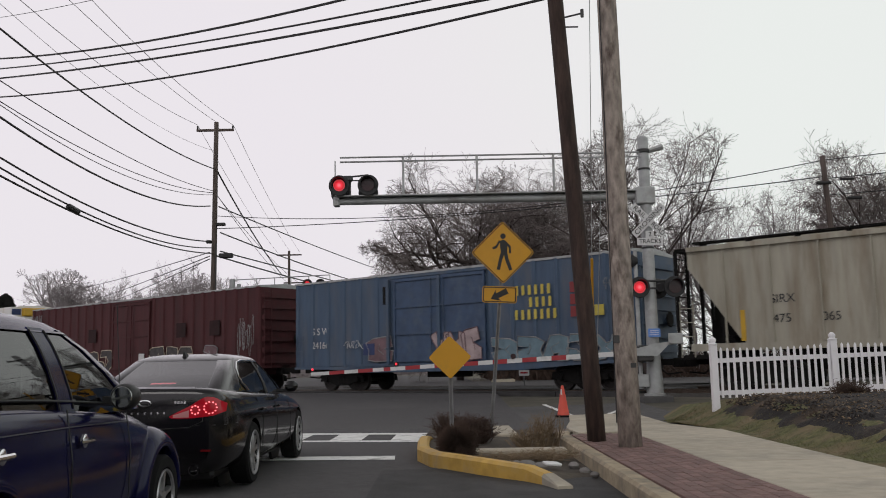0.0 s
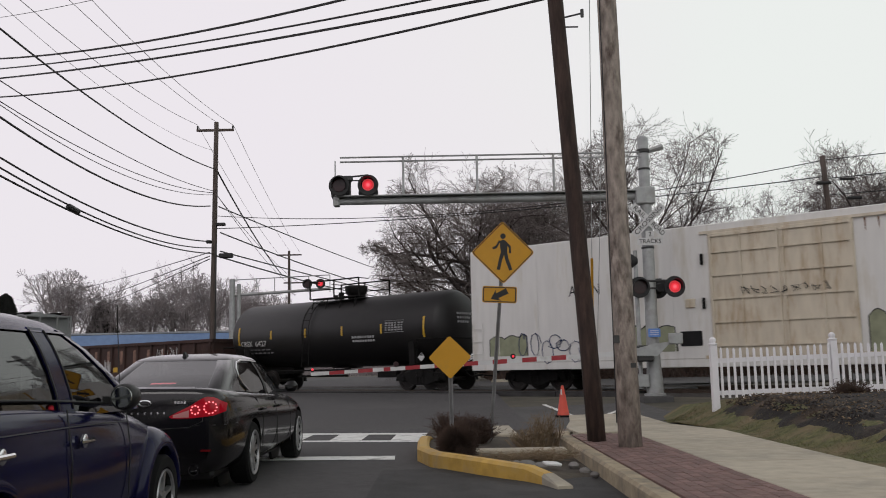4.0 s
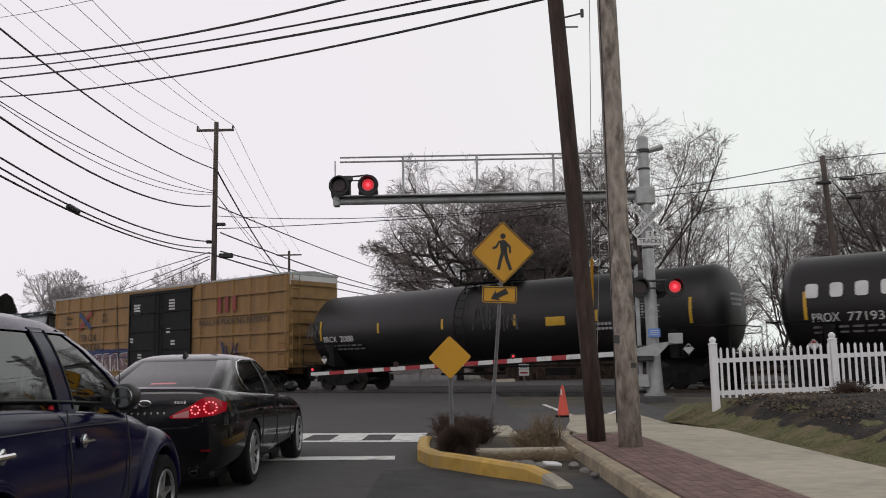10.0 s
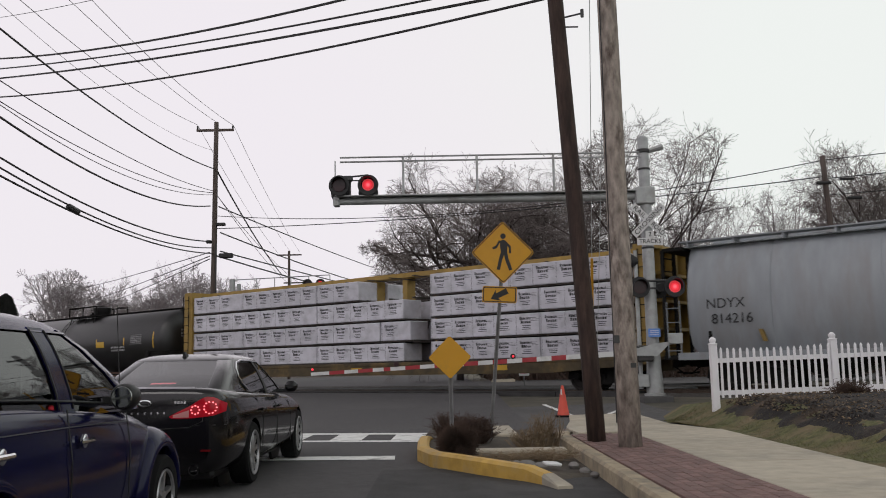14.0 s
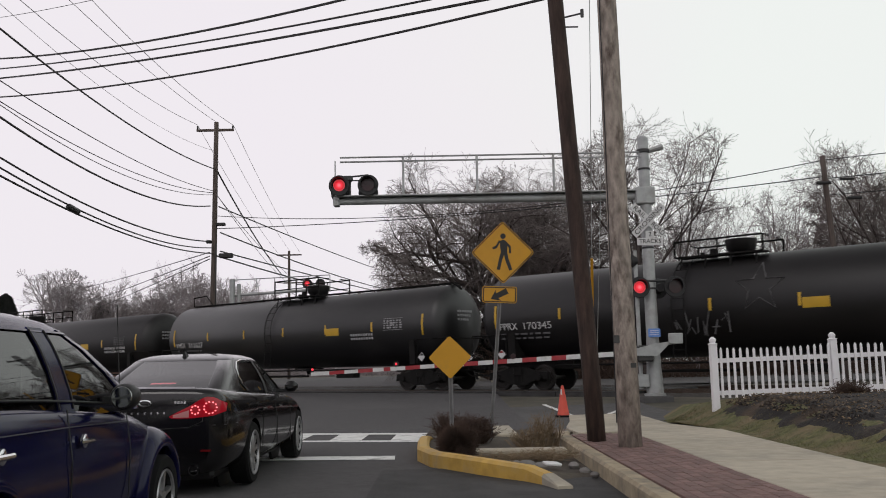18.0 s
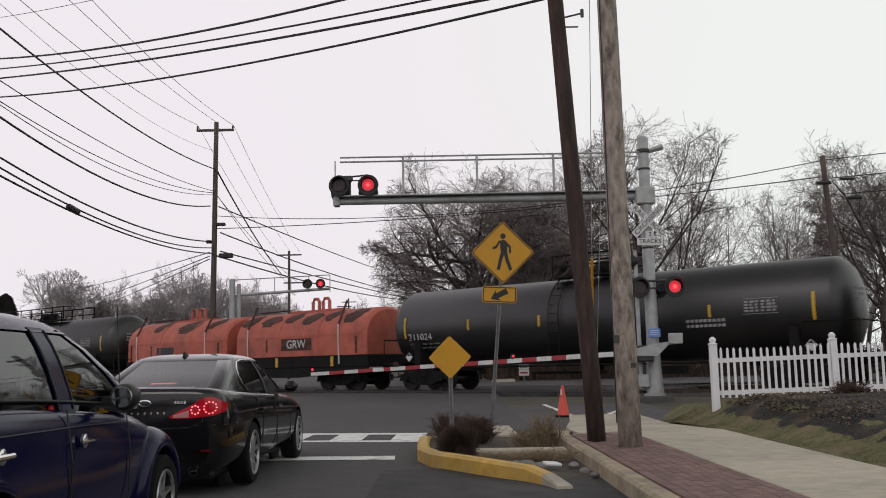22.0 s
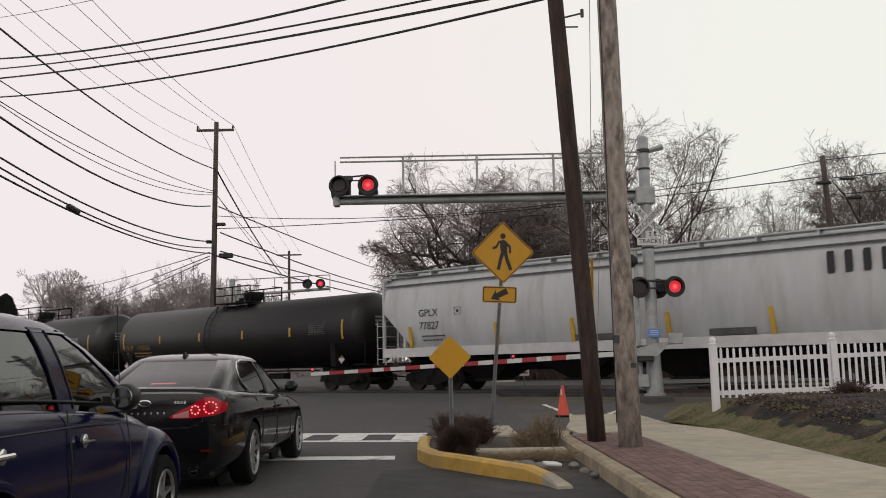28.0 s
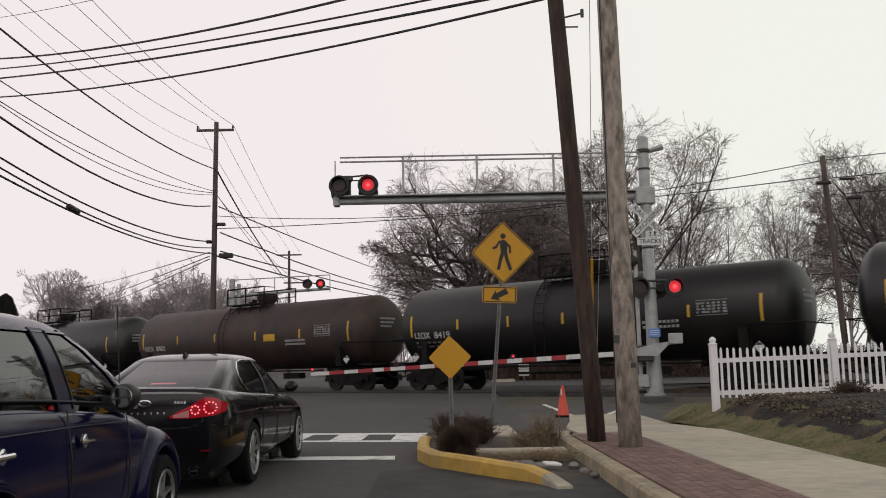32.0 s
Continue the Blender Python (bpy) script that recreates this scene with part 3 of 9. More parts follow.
shrub(10, 7.6, 13.3, 0.5, 0.3, 260, SHRUB, "low rusty brown leafless shrub in the mulch", 0.006, z=bank_z(7.6, 13.3))
def stone(seed, r, at, label="rounded grey stone half sunk in the soil"):
    rn = random.Random(seed)
    m = M()
    rings = []
    for e in (-0.9, -0.45, 0.1, 0.6, 0.92):
        rr = math.sqrt(1 - e * e)
        rings.append([(r * rr * math.cos(a) * (1 + 0.25 * noise.noise((math.cos(a) * 2 + seed, e, 0))), r * 0.8 * rr * math.sin(a) * (1 + 0.2 * noise.noise((math.sin(a) * 2, e + seed, 0))), r * 0.6 * e) for a in [2 * math.pi * i / 9 for i in range(9)]])
    m.loft(rings)
    return tagged(part("stone", m, STONE, None, "", at, True), label, "stone", group="stones in the island")
for i, (x, y, r) in enumerate([(0.95, 11.0, 0.12), (1.1, 10.85, 0.1), (1.5, 10.9, 0.08), (1.55, 10.35, 0.07), (1.2, 11.15, 0.07), (0.85, 11.3, 0.06), (1.6, 10.0, 0.06), (0.62, 11.5, 0.06)]):
    stone(i, r, pose(x, y, gz(x, y) + 0.03, 0, 0, i * 50))
lit = M()
lit.bevel_box(-0.1, 0.1, -0.06, 0.06, 0, 0.035, 0.01)
tagged(part("litter_carton", lit, PAPER, None, "", pose(1.2, 10.55, gz(1.2, 10.5) + 0.08, 8, 6, 25)), "crushed white paper carton lying on the soil", "litter")

# dead leaves and chips on the mulch
leaf = M()
rn = random.Random(8)
for _ in range(5200):
    x, y = 4.9 + 8 * rn.random() ** 1.3, rn.uniform(5, 16)
    z = bank_z(x, y) + 0.075
    a, l_ = rn.uniform(0, 6.28), rn.uniform(0.008, 0.034)
    dx, dy = math.cos(a) * l_, math.sin(a) * l_
    leaf.add([(x - dx, y - dy, z), (x + dy * 0.4, y - dx * 0.4, z + rn.uniform(0, 0.03)), (x + dx, y + dy, z + rn.uniform(0, 0.02)), (x - dy * 0.4, y + dx * 0.4, z + 0.01)], [(0, 1, 2), (0, 2, 3)])
tagged(part("leaf_litter", leaf, DRY_STALK), "scattered dry leaves and bark chips on the mulch", "leaf litter", kind="stuff")
chip = M()
for _ in range(9000):
    x, y = 4.95 + 6 * rn.random() ** 1.2, rn.uniform(5, 16.2)
    if noise.noise((x * 0.9, y * 0.9, 1.5)) < -0.22:
        continue
    z = bank_z(x, y) + 0.04
    a, l_, w_ = rn.uniform(0, 6.28), rn.uniform(0.015, 0.045), rn.uniform(0.005, 0.014)
    dx, dy = math.cos(a) * l_, math.sin(a) * l_
    ex, ey = -math.sin(a) * w_, math.cos(a) * w_
    chip.add([(x - dx - ex, y - dy - ey, z), (x + dx - ex, y + dy - ey, z), (x + dx + ex, y + dy + ey, z), (x - dx + ex, y - dy + ey, z), (x, y, z + rn.uniform(0.01, 0.035))], [(0, 1, 4), (1, 2, 4), (2, 3, 4), (3, 0, 4)])
tagged(part("bark_chips", chip, MULCH), "loose dark bark chips on the mulch bed", "bark chips", kind="stuff")
gr = M()
for _ in range(16000):
    y = rn.uniform(4.5, 18)
    x = 4.25 + abs(rn.gauss(0, 0.38))
    if x > 5.3:
        continue
    z = bank_z(x, y) - 0.01
    a, h_ = rn.uniform(0, 6.28), rn.uniform(0.012, 0.045)
    gr.add([(x, y, z), (x + 0.008 * math.cos(a), y + 0.008 * math.sin(a), z), (x + rn.gauss(0, 0.03), y + rn.gauss(0, 0.03), z + h_)], [(0, 1, 2)])
tagged(part("grass_tufts", gr, GRASS), "short dry yellow-green grass blades along the pavement", "grass", kind="stuff")


# ---------------- signs ----------------
def rounded(w, h, r, n=4):
    pts = []
    for cx, cy, a0 in ((w / 2 - r, h / 2 - r, 0), (-w / 2 + r, h / 2 - r, 90), (-w / 2 + r, -h / 2 + r, 180), (w / 2 - r, -h / 2 + r, 270)):
        for i in range(n + 1):
            a = radians(a0 + 90 * i / n)
            pts.append((cx + r * math.cos(a), cy + r * math.sin(a)))
    return pts


def turn2(pts, deg):
    c, s_ = math.cos(radians(deg)), math.sin(radians(deg))
    return [(x * c - y * s_, x * s_ + y * c) for x, y in pts]


def frame_mesh(o, i, y0, y1):
    m = M()
    n_ = len(o)
    vs = [(a, y0, b) for a, b in o] + [(a, y0, b) for a, b in i] + [(a, y1, b) for a, b in o] + [(a, y1, b) for a, b in i]
    fs = []
    for k in range(n_):
        j = (k + 1) % n_
        fs += [(k, j, n_ + j, n_ + k), (2 * n_ + k, 3 * n_ + k, 3 * n_ + j, 2 * n_ + j), (k, 2 * n_ + k, 2 * n_ + j, j), (n_ + k, n_ + j, 3 * n_ + j, 3 * n_ + k)]
    return m.add(vs, fs)


def post_mesh(h):
    return M().prism([(-0.03, -0.012), (-0.014, -0.012), (-0.011, 0.02), (0.011, 0.02), (0.014, -0.012), (0.03, -0.012), (0.03, -0.008), (0.017, -0.008), (0.014, 0.024), (-0.014, 0.024), (-0.017, -0.008), (-0.03, -0.008)], "z", -0.3, h)


ped_z = gz(0.68, 14.6)
ped = thing("pedestrian_sign", "yellow diamond pedestrian crossing sign with arrow plate", "road sign", pose(0.69, 14.55, ped_z, -0.5, 5.4, 0))
part("post", post_mesh(3.1), POST_GREY, ped, "galvanised steel channel post")
dia = part("diamond_plate", M().prism(turn2(rounded(0.735, 0.735, 0.05), 45), "y", -0.018, -0.014), SIGN_YELLOW, ped, "", pose(0, 0, 3.065, 0, -4.4, 0))
part("border", frame_mesh(turn2(rounded(0.712, 0.712, 0.045), 45), turn2(rounded(0.686, 0.686, 0.035), 45), -0.0215, -0.0185), SIGN_BLACK, dia)
fig = M()
fig.prism([(0.046 * math.cos(a) + 0.004, 0.046 * math.sin(a) + 0.268) for a in [2 * math.pi * k / 14 for k in range(14)]], "y", -0.0215, -0.0185)
for poly in ([(-0.045, 0.19), (0.0, 0.212), (0.04, 0.2), (0.075, 0.165), (0.07, 0.0), (-0.03, 0.0), (-0.048, 0.1)],
             [(-0.03, 0.19), (-0.1, 0.068), (-0.165, 0.05), (-0.172, 0.085), (-0.115, 0.112), (-0.065, 0.2)],
             [(0.06, 0.175), (0.128, 0.105), (0.135, -0.015), (0.102, -0.015), (0.096, 0.08), (0.05, 0.12)],
             [(-0.03, 0.02), (0.035, 0.0), (-0.015, -0.13), (-0.055, -0.29), (-0.105, -0.28), (-0.068, -0.11)],
             [(0.005, 0.01), (0.07, 0.0), (0.09, -0.1), (0.15, -0.285), (0.1, -0.3), (0.04, -0.14)]):
    fig.prism(poly, "y", -0.0215, -0.0185)
part("walking_pictogram", fig, SIGN_BLACK, dia)
ar = part("arrow_plate", M().prism(rounded(0.56, 0.27, 0.035), "y", -0.018, -0.014), SIGN_YELLOW, ped, "", pose(-0.01, 0, 2.37, 0, -2.4, 0))
part("border", frame_mesh(rounded(0.535, 0.245, 0.03), rounded(0.505, 0.215, 0.02), -0.0215, -0.0185), SIGN_BLACK, ar)
part("arrow", M().prism(turn2([(-0.16, 0), (-0.02, 0.1), (-0.045, 0.042), (0.14, 0.05), (0.14, -0.05), (-0.045, -0.042), (-0.02, -0.1)], 28), "y", -0.0215, -0.0185), SIGN_BLACK, ar)
mk = thing("object_marker", "plain yellow diamond object marker on a steel post", "road sign", pose(0.075, 12.75, gz(0.1, 12.7), 0, -0.4, 0))
part("post", post_mesh(1.25), POST_GREY, mk, "galvanised steel channel post")
part("diamond_plate", M().prism(turn2(rounded(0.43, 0.43, 0.03), 45), "y", -0.018, -0.014), SIGN_YELLOW, mk, "", pose(0, 0, 1.355))


notice = thing("notice_sign", "small white notice sign with a red mark beyond the tracks", "sign", pose(3.46, 40.0, -0.04))
part("post", post_mesh(1.0), POST_GREY, notice)
for z, s_ in ((0.86, 0.2), (0.6, 0.28)):
    pl = part("plate", M().prism([(a, b + z) for a, b in rounded(0.46, s_, 0.02, 2)], "y", -0.018, -0.014), SIGN_WHITE, notice)
    part("print_bar", M().box(-0.16, 0.16, -0.0215, -0.0185, z - 0.045, z + 0.03 if s_ > 0.25 else z - 0.02), GATE_RED if s_ > 0.25 else SIGN_BLACK, pl)
setting("slab_far", M().loft([[(2.7, 53.5, z), (4.1, 53.5, z), (6.1, 84, z), (4.7, 84, z)] for z in (-0.1, 0.03)]), CONCRETE, "pale concrete slab beside the road beyond the tracks", "slab")


# ---------------- poles and wires ----------------
def pole(label, base, top, r0, r1, material):
    ob = thing("utility_pole", label, "utility pole", pose(*base), group="utility poles")
    d = Vector(top) - Vector(base)
    pts = [d * (k / 8) + Vector((0.02 * noise.noise((k, base[0], 1)), 0.02 * noise.noise((k, base[1], 7)), 0)) * (k > 0) for k in range(9)]
    pts[0] = Vector((0, 0, -0.3))
    part("shaft", M().tube(pts, [r0 + (r1 - r0) * k / 8 for k in range(9)], 16), material, ob, "", None, 2)
    return ob


lean = pole("dark creosoted utility pole leaning over the brick strip", (2.085, 12.65, -0.19), (1.6, 13.0, 9.6), 0.128, 0.11, POLE_DARK)
part("step_bolt", M().cyl((-0.33, 0.2, 6.05), (0.0, 0.2, 6.05), 0.012, n=6).cyl((-0.33, 0.2, 5.98), (-0.33, 0.2, 6.12), 0.02, n=6), DARK_STEEL, lean)
part("step_bolt", M().cyl((-0.2, 0.2, 6.2), (0.05, 0.1, 6.22), 0.014, n=6).cyl((0.05, 0.1, 6.16), (0.05, 0.1, 6.28), 0.025, n=6), DARK_STEEL, lean)
pale = pole("weathered pale brown utility pole beside the brick strip", (2.36, 11.77, -0.19), (2.32, 11.95, 10.5), 0.152, 0.113, POLE_PALE)
part("ground_wire", M().tube([(-0.165, 0, 0.3), (-0.15, 0, 4), (-0.13, 0.05, 9)], 0.008, 5), WIRE, pale)
part("tag_plate", M().box(-0.17, -0.1, -0.1, -0.06, 1.32, 1.42), DARK_STEEL, pale)
part("tag_plate", M().box(0.02, 0.09, -0.15, -0.135, 1.0, 1.06), DARK_STEEL, pale)
guy = thing("guy_wire", "thin steel guy wire with yellow guard", "guy wire")
part("strand", M().tube([(2.786, 17.300, -0.094), (2.016, 10.420, 10.490)], 0.006, 4).tube([(2.836, 17.300, -0.094), (2.142, 9.300, 9.995)], 0.006, 4), GALV, guy)
part("guard", M().tube([(2.728, 16.784, 0.700), (2.584, 15.494, 2.684)], 0.026, 8), SIGN_YELLOW, guy, "yellow plastic guy guard")

LP = Vector((-14.4, 56.0, 0))
left_pole = pole("tall grey wooden utility pole beyond the tracks", (LP.x - 0.05, 56, -0.1), (LP.x + 0.03, 56, 16.75), 0.2, 0.14, POLE_FAR)
part("crossarm", M().box(-1.18, 1.2, -0.06, 0.06, 16.25, 16.4), POLE_FAR, left_pole, "wooden crossarm")
for x in (-1.12, 0.02, 1.14):
    part("insulator", M().lathe([(0, 0.03), (0.05, 0.07), (0.12, 0.06), (0.2, 0.05), (0.25, 0.02)], "z", 8, (x, 0, 16.4 if x else 16.85)), DARK_STEEL, left_pole)
part("splice_box", M().bevel_box(-0.45, -0.12, -0.18, 0.1, 9.0, 9.2, 0.04), WIRE, left_pole)
part("splice_box", M().bevel_box(0.35, 1.25, -0.18, 0.1, 8.05, 8.35, 0.06), WIRE, left_pole)
part("splice_box", M().bevel_box(0.15, 0.75, -0.18, 0.1, 10.1, 10.3, 0.05), WIRE, left_pole)
part("riser_conduit", M().tube([(0.2, -0.1, 0), (0.18, -0.1, 9)], 0.05, 6), DARK_STEEL, left_pole)


def wire(a, b, sag, r, label="sagging black overhead cable between wooden poles", n=22):
    a, b = Vector(a), Vector(b)
    pts = [a.lerp(b, k / n) - Vector((0, 0, 4 * sag * (k / n) * (1 - k / n))) for k in range(n + 1)]
    return tagged(part("overhead_cable", M().tube(pts, r, 5), WIRE), label, "cable", group="overhead cables")


# (place along the crossarm, height at the pole, place and height at the next pole behind the viewer, sag, radius)
for dx, za, xb, zb, sag, r in ((-1.12, 16.58, -13.67, 15.19, 1.99, 0.014), (0.0, 16.78, -17.0, 20.37, 1.88, 0.014), (1.12, 16.53, -16.32, 22.54, 2.61, 0.014), (0, 14.85, -13, 15.06, 2.57, 0.009), (0, 13.67, -13, 13.39, 1.91, 0.036),
                               (-0.15, 12.28, -13, 11.24, 1.7, 0.02), (-0.15, 12.15, -17, 15.92, 3.31, 0.02), (-0.15, 12.02, -17, 17.91, 4.27, 0.019), (-0.3, 11.3, -13, 12.93, 3.2, 0.04),
                               (-0.2, 9.02, -17, 15.62, 3.43, 0.04), (-0.1, 8.62, -13, 11.02, 2.56, 0.033), (-0.1, 8.26, -13, 9.99, 2.1, 0.036)):
    wire((LP.x + dx, 56, za), (xb, 0.5, zb), sag, r, n=40)
tagged(part("splice_case", M().lathe([(-0.55, 0.05), (-0.42, 0.13), (0.42, 0.13), (0.55, 0.05)], "y", 10), WIRE, None, "", pose(-13.9, 33.3, 7.05, -2, 0, 2)), "black splice case hung on an overhead cable", "splice case")
# onward to the next pole
p3 = pole("distant wooden utility pole beyond the tracks", (-17.3, 100, -0.1), (-17.3, 100, 14.2), 0.17, 0.13, POLE_FAR)
part("crossarm", M().box(-1.4, 1.4, -0.06, 0.06, 13.75, 13.9), POLE_FAR, p3)
part("crossarm", M().box(-0.6, 1.6, -0.06, 0.06, 10.6, 10.75), POLE_FAR, p3)
for dx, za, xb, zb, r in ((-1.12, 16.5, -18.6, 14.0, 0.014), (0.02, 16.7, -17.3, 14.3, 0.014), (1.14, 16.5, -16.1, 14.0, 0.014), (0.1, 13.59, -18.03, 11.42, 0.055), (0, 12.2, -17.6, 10.7, 0.02), (0.1, 12.0, -16.4, 10.7, 0.02)):
    wire((LP.x + dx, 56, za), (xb, 100, zb), 0.45, r)
for dx, za, xb, yb, zb, sag, r in ((0.24, 11.25, 6.0, 170, 14.5, 1.0, 0.04), (0.37, 9.58, 6.0, 170, 14.5, 2.0, 0.045), (0.38, 8.39, 10.0, 170, 10.5, 0.5, 0.045), (0.14, 8.11, 6.0, 170, 14.5, 2.0, 0.05)):
    wire((LP.x + dx, 56, za), (xb, yb, zb), sag, r)
for za, xb, zb in ((8.34, -62.8, 16.1), (8.09, -62.8, 13.4), (7.91, -62.8, 11.7)):
    wire((LP.x - 0.3, 56, za), (xb, 157, zb), 0.15, 0.035)
p2_ = pole("brown wooden utility pole beside the wood", (18.7, 42, -0.2), (18.22, 42, 10.5), 0.15, 0.13, POLE_FAR)
for b_ in ((-0.9, -0.2, -0.2, 0.0, 9.3, 9.45), (0.2, 0.9, -0.2, 0.0, 9.5, 9.6), (0.5, 1.2, -0.2, 0.0, 8.55, 8.7)):
    part("splice_box", M().bevel_box(*b_, 0.04), WIRE, p2_)
wire((LP.x, 56, 10.66), (18.2, 42, 10.29), 1.12, 0.022)
wire((LP.x, 56, 9.84), (18.14, 42, 9.49), 0.42, 0.026)
wire((18.25, 42, 10.3), (44, 30, 11.6), 0.3, 0.022)
wire((18.27, 42, 9.4), (44, 30, 10.0), 0.2, 0.026)
wire((18.27, 42, 8.6), (44, 30, 9.0), 0.2, 0.022)
# cables over the road to the two poles on the right
for az, bz, sag, r in ((11.81, 7.2, 0.49, 0.027), (11.35, 6.73, 0.26, 0.021), (10.99, 6.54, 0.22, 0.026), (10.41, 6.37, 0.39, 0.023)):
    wire((-17.0, 30, az), (1.66, 12.97, bz), sag, r)
wire((-17.59, 32, 13.99), (-7.48, 22, 10.72), 0.1, 0.009)
for x, y, h in ((-16.5, 155, 13), (-13.9, 165, 11.5), (-9, 185, 10.5), (0.5, 170, 10.5), (3.4, 160, 12), (7, 190, 11)):
    fp = pole("thin distant utility pole", (x, y, -0.2), (x, y, h), 0.16, 0.12, POLE_FAR)
    part("crossarm", M().box(-1.2, 1.2, -0.06, 0.06, h - 0.5, h - 0.35), POLE_FAR, fp)


# ---------------- level crossing signals ----------------
def lamp_unit(parent, at, name="signal_lamp"):
    """A flashing lamp: round backing board, hood, glowing lens and an added dark disc that hides it when unlit."""
    u = part(name, M().lathe([(0.0, 0.0), (0.0, 0.29), (0.02, 0.30), (0.035, 0.29), (0.035, 0.0)], "y", 28), HOOD, parent, "", at)
    hood = M()
    n_ = 18
    arc = [radians(-20 + 220 * k / n_) for k in range(n_ + 1)]
    hood.loft([[(0.20 * math.cos(a), 0.0, 0.20 * math.sin(a)) for a in arc], [(0.205 * math.cos(a), -0.26 * max(0.2, math.sin(a) * 0.5 + 0.5), 0.205 * math.sin(a)) for a in arc]], caps=False, closed=False)
    part("hood", hood, HOOD, u)
    part("housing", M().lathe([(0.035, 0.15), (0.16, 0.14), (0.2, 0.08), (0.21, 0.0)], "y", 16), HOOD, u)
    part("lens", M().lathe([(-0.006, 0.0), (-0.006, 0.165), (0.0, 0.17)], "y", 24), SIGNAL_GLOW, u)
    van = part("blackout_disc", M().lathe([(-0.004, 0.0), (-0.003, 0.185), (0.0, 0.188), (0.0, 0.0)], "y", 24), SIGNAL_DARK, u)
    return van


LEFT_BLACKOUTS, RIGHT_BLACKOUTS, LEFT_DOTS, RIGHT_DOTS = [], [], [], []
mast = thing("crossing_signal", "galvanised cantilever crossing signal with flashing red lamps", "crossing signal", pose(5.87, 25.5, -0.05))
part("mast", M().lathe([(0, 0.3), (0.06, 0.3), (0.08, 0.24), (0.9, 0.2), (1.6, 0.175), (7.4, 0.155), (7.46, 0.1)], "z", 20), GALV, mast, "", None, True)
part("foundation", M().bevel_box(-0.42, 0.42, -0.4, 0.4, -0.3, 0.0, 0.03), ASPHALT_OLD, mast)
part("arm", M().cyl((0, 0, 5.70), (-8.9, 0, 5.71), 0.125, 0.1, 14), GALV, mast, "", None, True)
part("arm_bracket", M().bevel_box(-0.32, 0.25, -0.2, 0.2, 5.44, 5.94, 0.03), GALV, mast)
part("arm_end", M().bevel_box(-9.0, -8.82, -0.13, 0.13, 5.57, 5.84, 0.02), GALV, mast)
part("walkway", M().box(-8.9, -0.3, -0.25, 0.35, 5.82, 5.85), GALV, mast)
rails_ = M()
for z, x0 in ((6.95, -8.78), (6.82, -8.78)):
    rails_.cyl((x0, -0.25, z), (0, -0.1, z + 0.02), 0.025, n=6)
part("handrail", rails_, GALV, mast)
for x in (-8.92, -6.97, -4.85, -2.65, -1.0):
    part("rail_post", M().cyl((x, -0.25, 5.83), (x, -0.25, 6.95 if x > -8.9 else 6.86), 0.035 if x > -8.9 else 0.02, n=6), GALV, mast)
part("mast_band", M().lathe([(6.95, 0.17), (6.97, 0.19), (7.05, 0.19), (7.07, 0.17)], "z", 16), DARK_STEEL, mast)
part("top_bracket", M().cyl((0.1, 0, 7.0), (0.55, -0.1, 7.12), 0.07, 0.09, 8), GALV, mast)
for z in (4.15, 2.98, 6.45):
    part("mast_band", M().lathe([(z, 0.17), (z + 0.01, 0.185), (z + 0.05, 0.185), (z + 0.06, 0.17)], "z", 16), DARK_STEEL, mast)
part("lamp_bar", M().cyl((-0.45, -0.18, 3.22), (0.7, -0.18, 3.22), 0.03, n=8), DARK_STEEL, mast)
LEFT_BLACKOUTS.append(lamp_unit(mast, pose(-0.37, -0.36, 3.03)))
RIGHT_BLACKOUTS.append(lamp_unit(mast, pose(0.62, -0.36, 3.03)))
part("back_lamp", M().lathe([(0, 0.0), (0, 0.28), (0.03, 0.29), (0.04, 0.0)], "y", 20).lathe([(-0.28, 0.12), (-0.1, 0.15), (0.0, 0.15)], "y", 14), HOOD, mast, "", pose(0.28, 0.2, 3.03))
part("back_lamp", M().lathe([(0, 0.0), (0, 0.28), (0.03, 0.29), (0.04, 0.0)], "y", 20).lathe([(-0.28, 0.12), (-0.1, 0.15), (0.0, 0.15)], "y", 14), HOOD, mast, "", pose(-0.62, 0.2, 3.03))
part("side_lamp", M().lathe([(0, 0.0), (0, 0.2), (0.03, 0.21), (0.2, 0.1)], "x", 16), HOOD, mast, "", pose(-0.55, -0.1, 3.8))
part("lamp_frame", M().cyl((-8.55, -0.2, 6.39), (-7.97, -0.2, 6.44), 0.025, n=6).cyl((-8.55, -0.2, 6.29), (-7.97, -0.2, 6.27), 0.02, n=6).bevel_box(-8.72, -8.42, -0.3, -0.1, 6.24, 6.42, 0.05).cyl((-8.5, -0.2, 5.8), (-8.5, -0.2, 6.3), 0.03, n=6), DARK_STEEL, mast)
LEFT_BLACKOUTS.append(lamp_unit(mast, pose(-8.80, -0.34, 6.125)))
RIGHT_BLACKOUTS.append(lamp_unit(mast, pose(-7.975, -0.34, 6.125)))
for x in (-8.9, -8.1):
    part("back_lamp", M().lathe([(0, 0.0), (0, 0.28), (0.03, 0.29), (0.04, 0.0)], "y", 20).lathe([(-0.28, 0.12), (-0.1, 0.15), (0.0, 0.15)], "y", 14), HOOD, mast, "", pose(x + 0.09, 0.15, 5.99))
buck = part("crossbuck", M().prism(turn2(rounded(1.22, 0.21, 0.01, 1), -45), "y", -0.24, -0.232), SIGN_WHITE, mast, "white crossbuck boards with black lettering", pose(0.0, 0, 4.95))
part("blade", M().prism(turn2(rounded(1.22, 0.21, 0.01, 1), 45), "y", -0.252, -0.244), SIGN_WHITE, buck)
c45 = math.cos(radians(45))
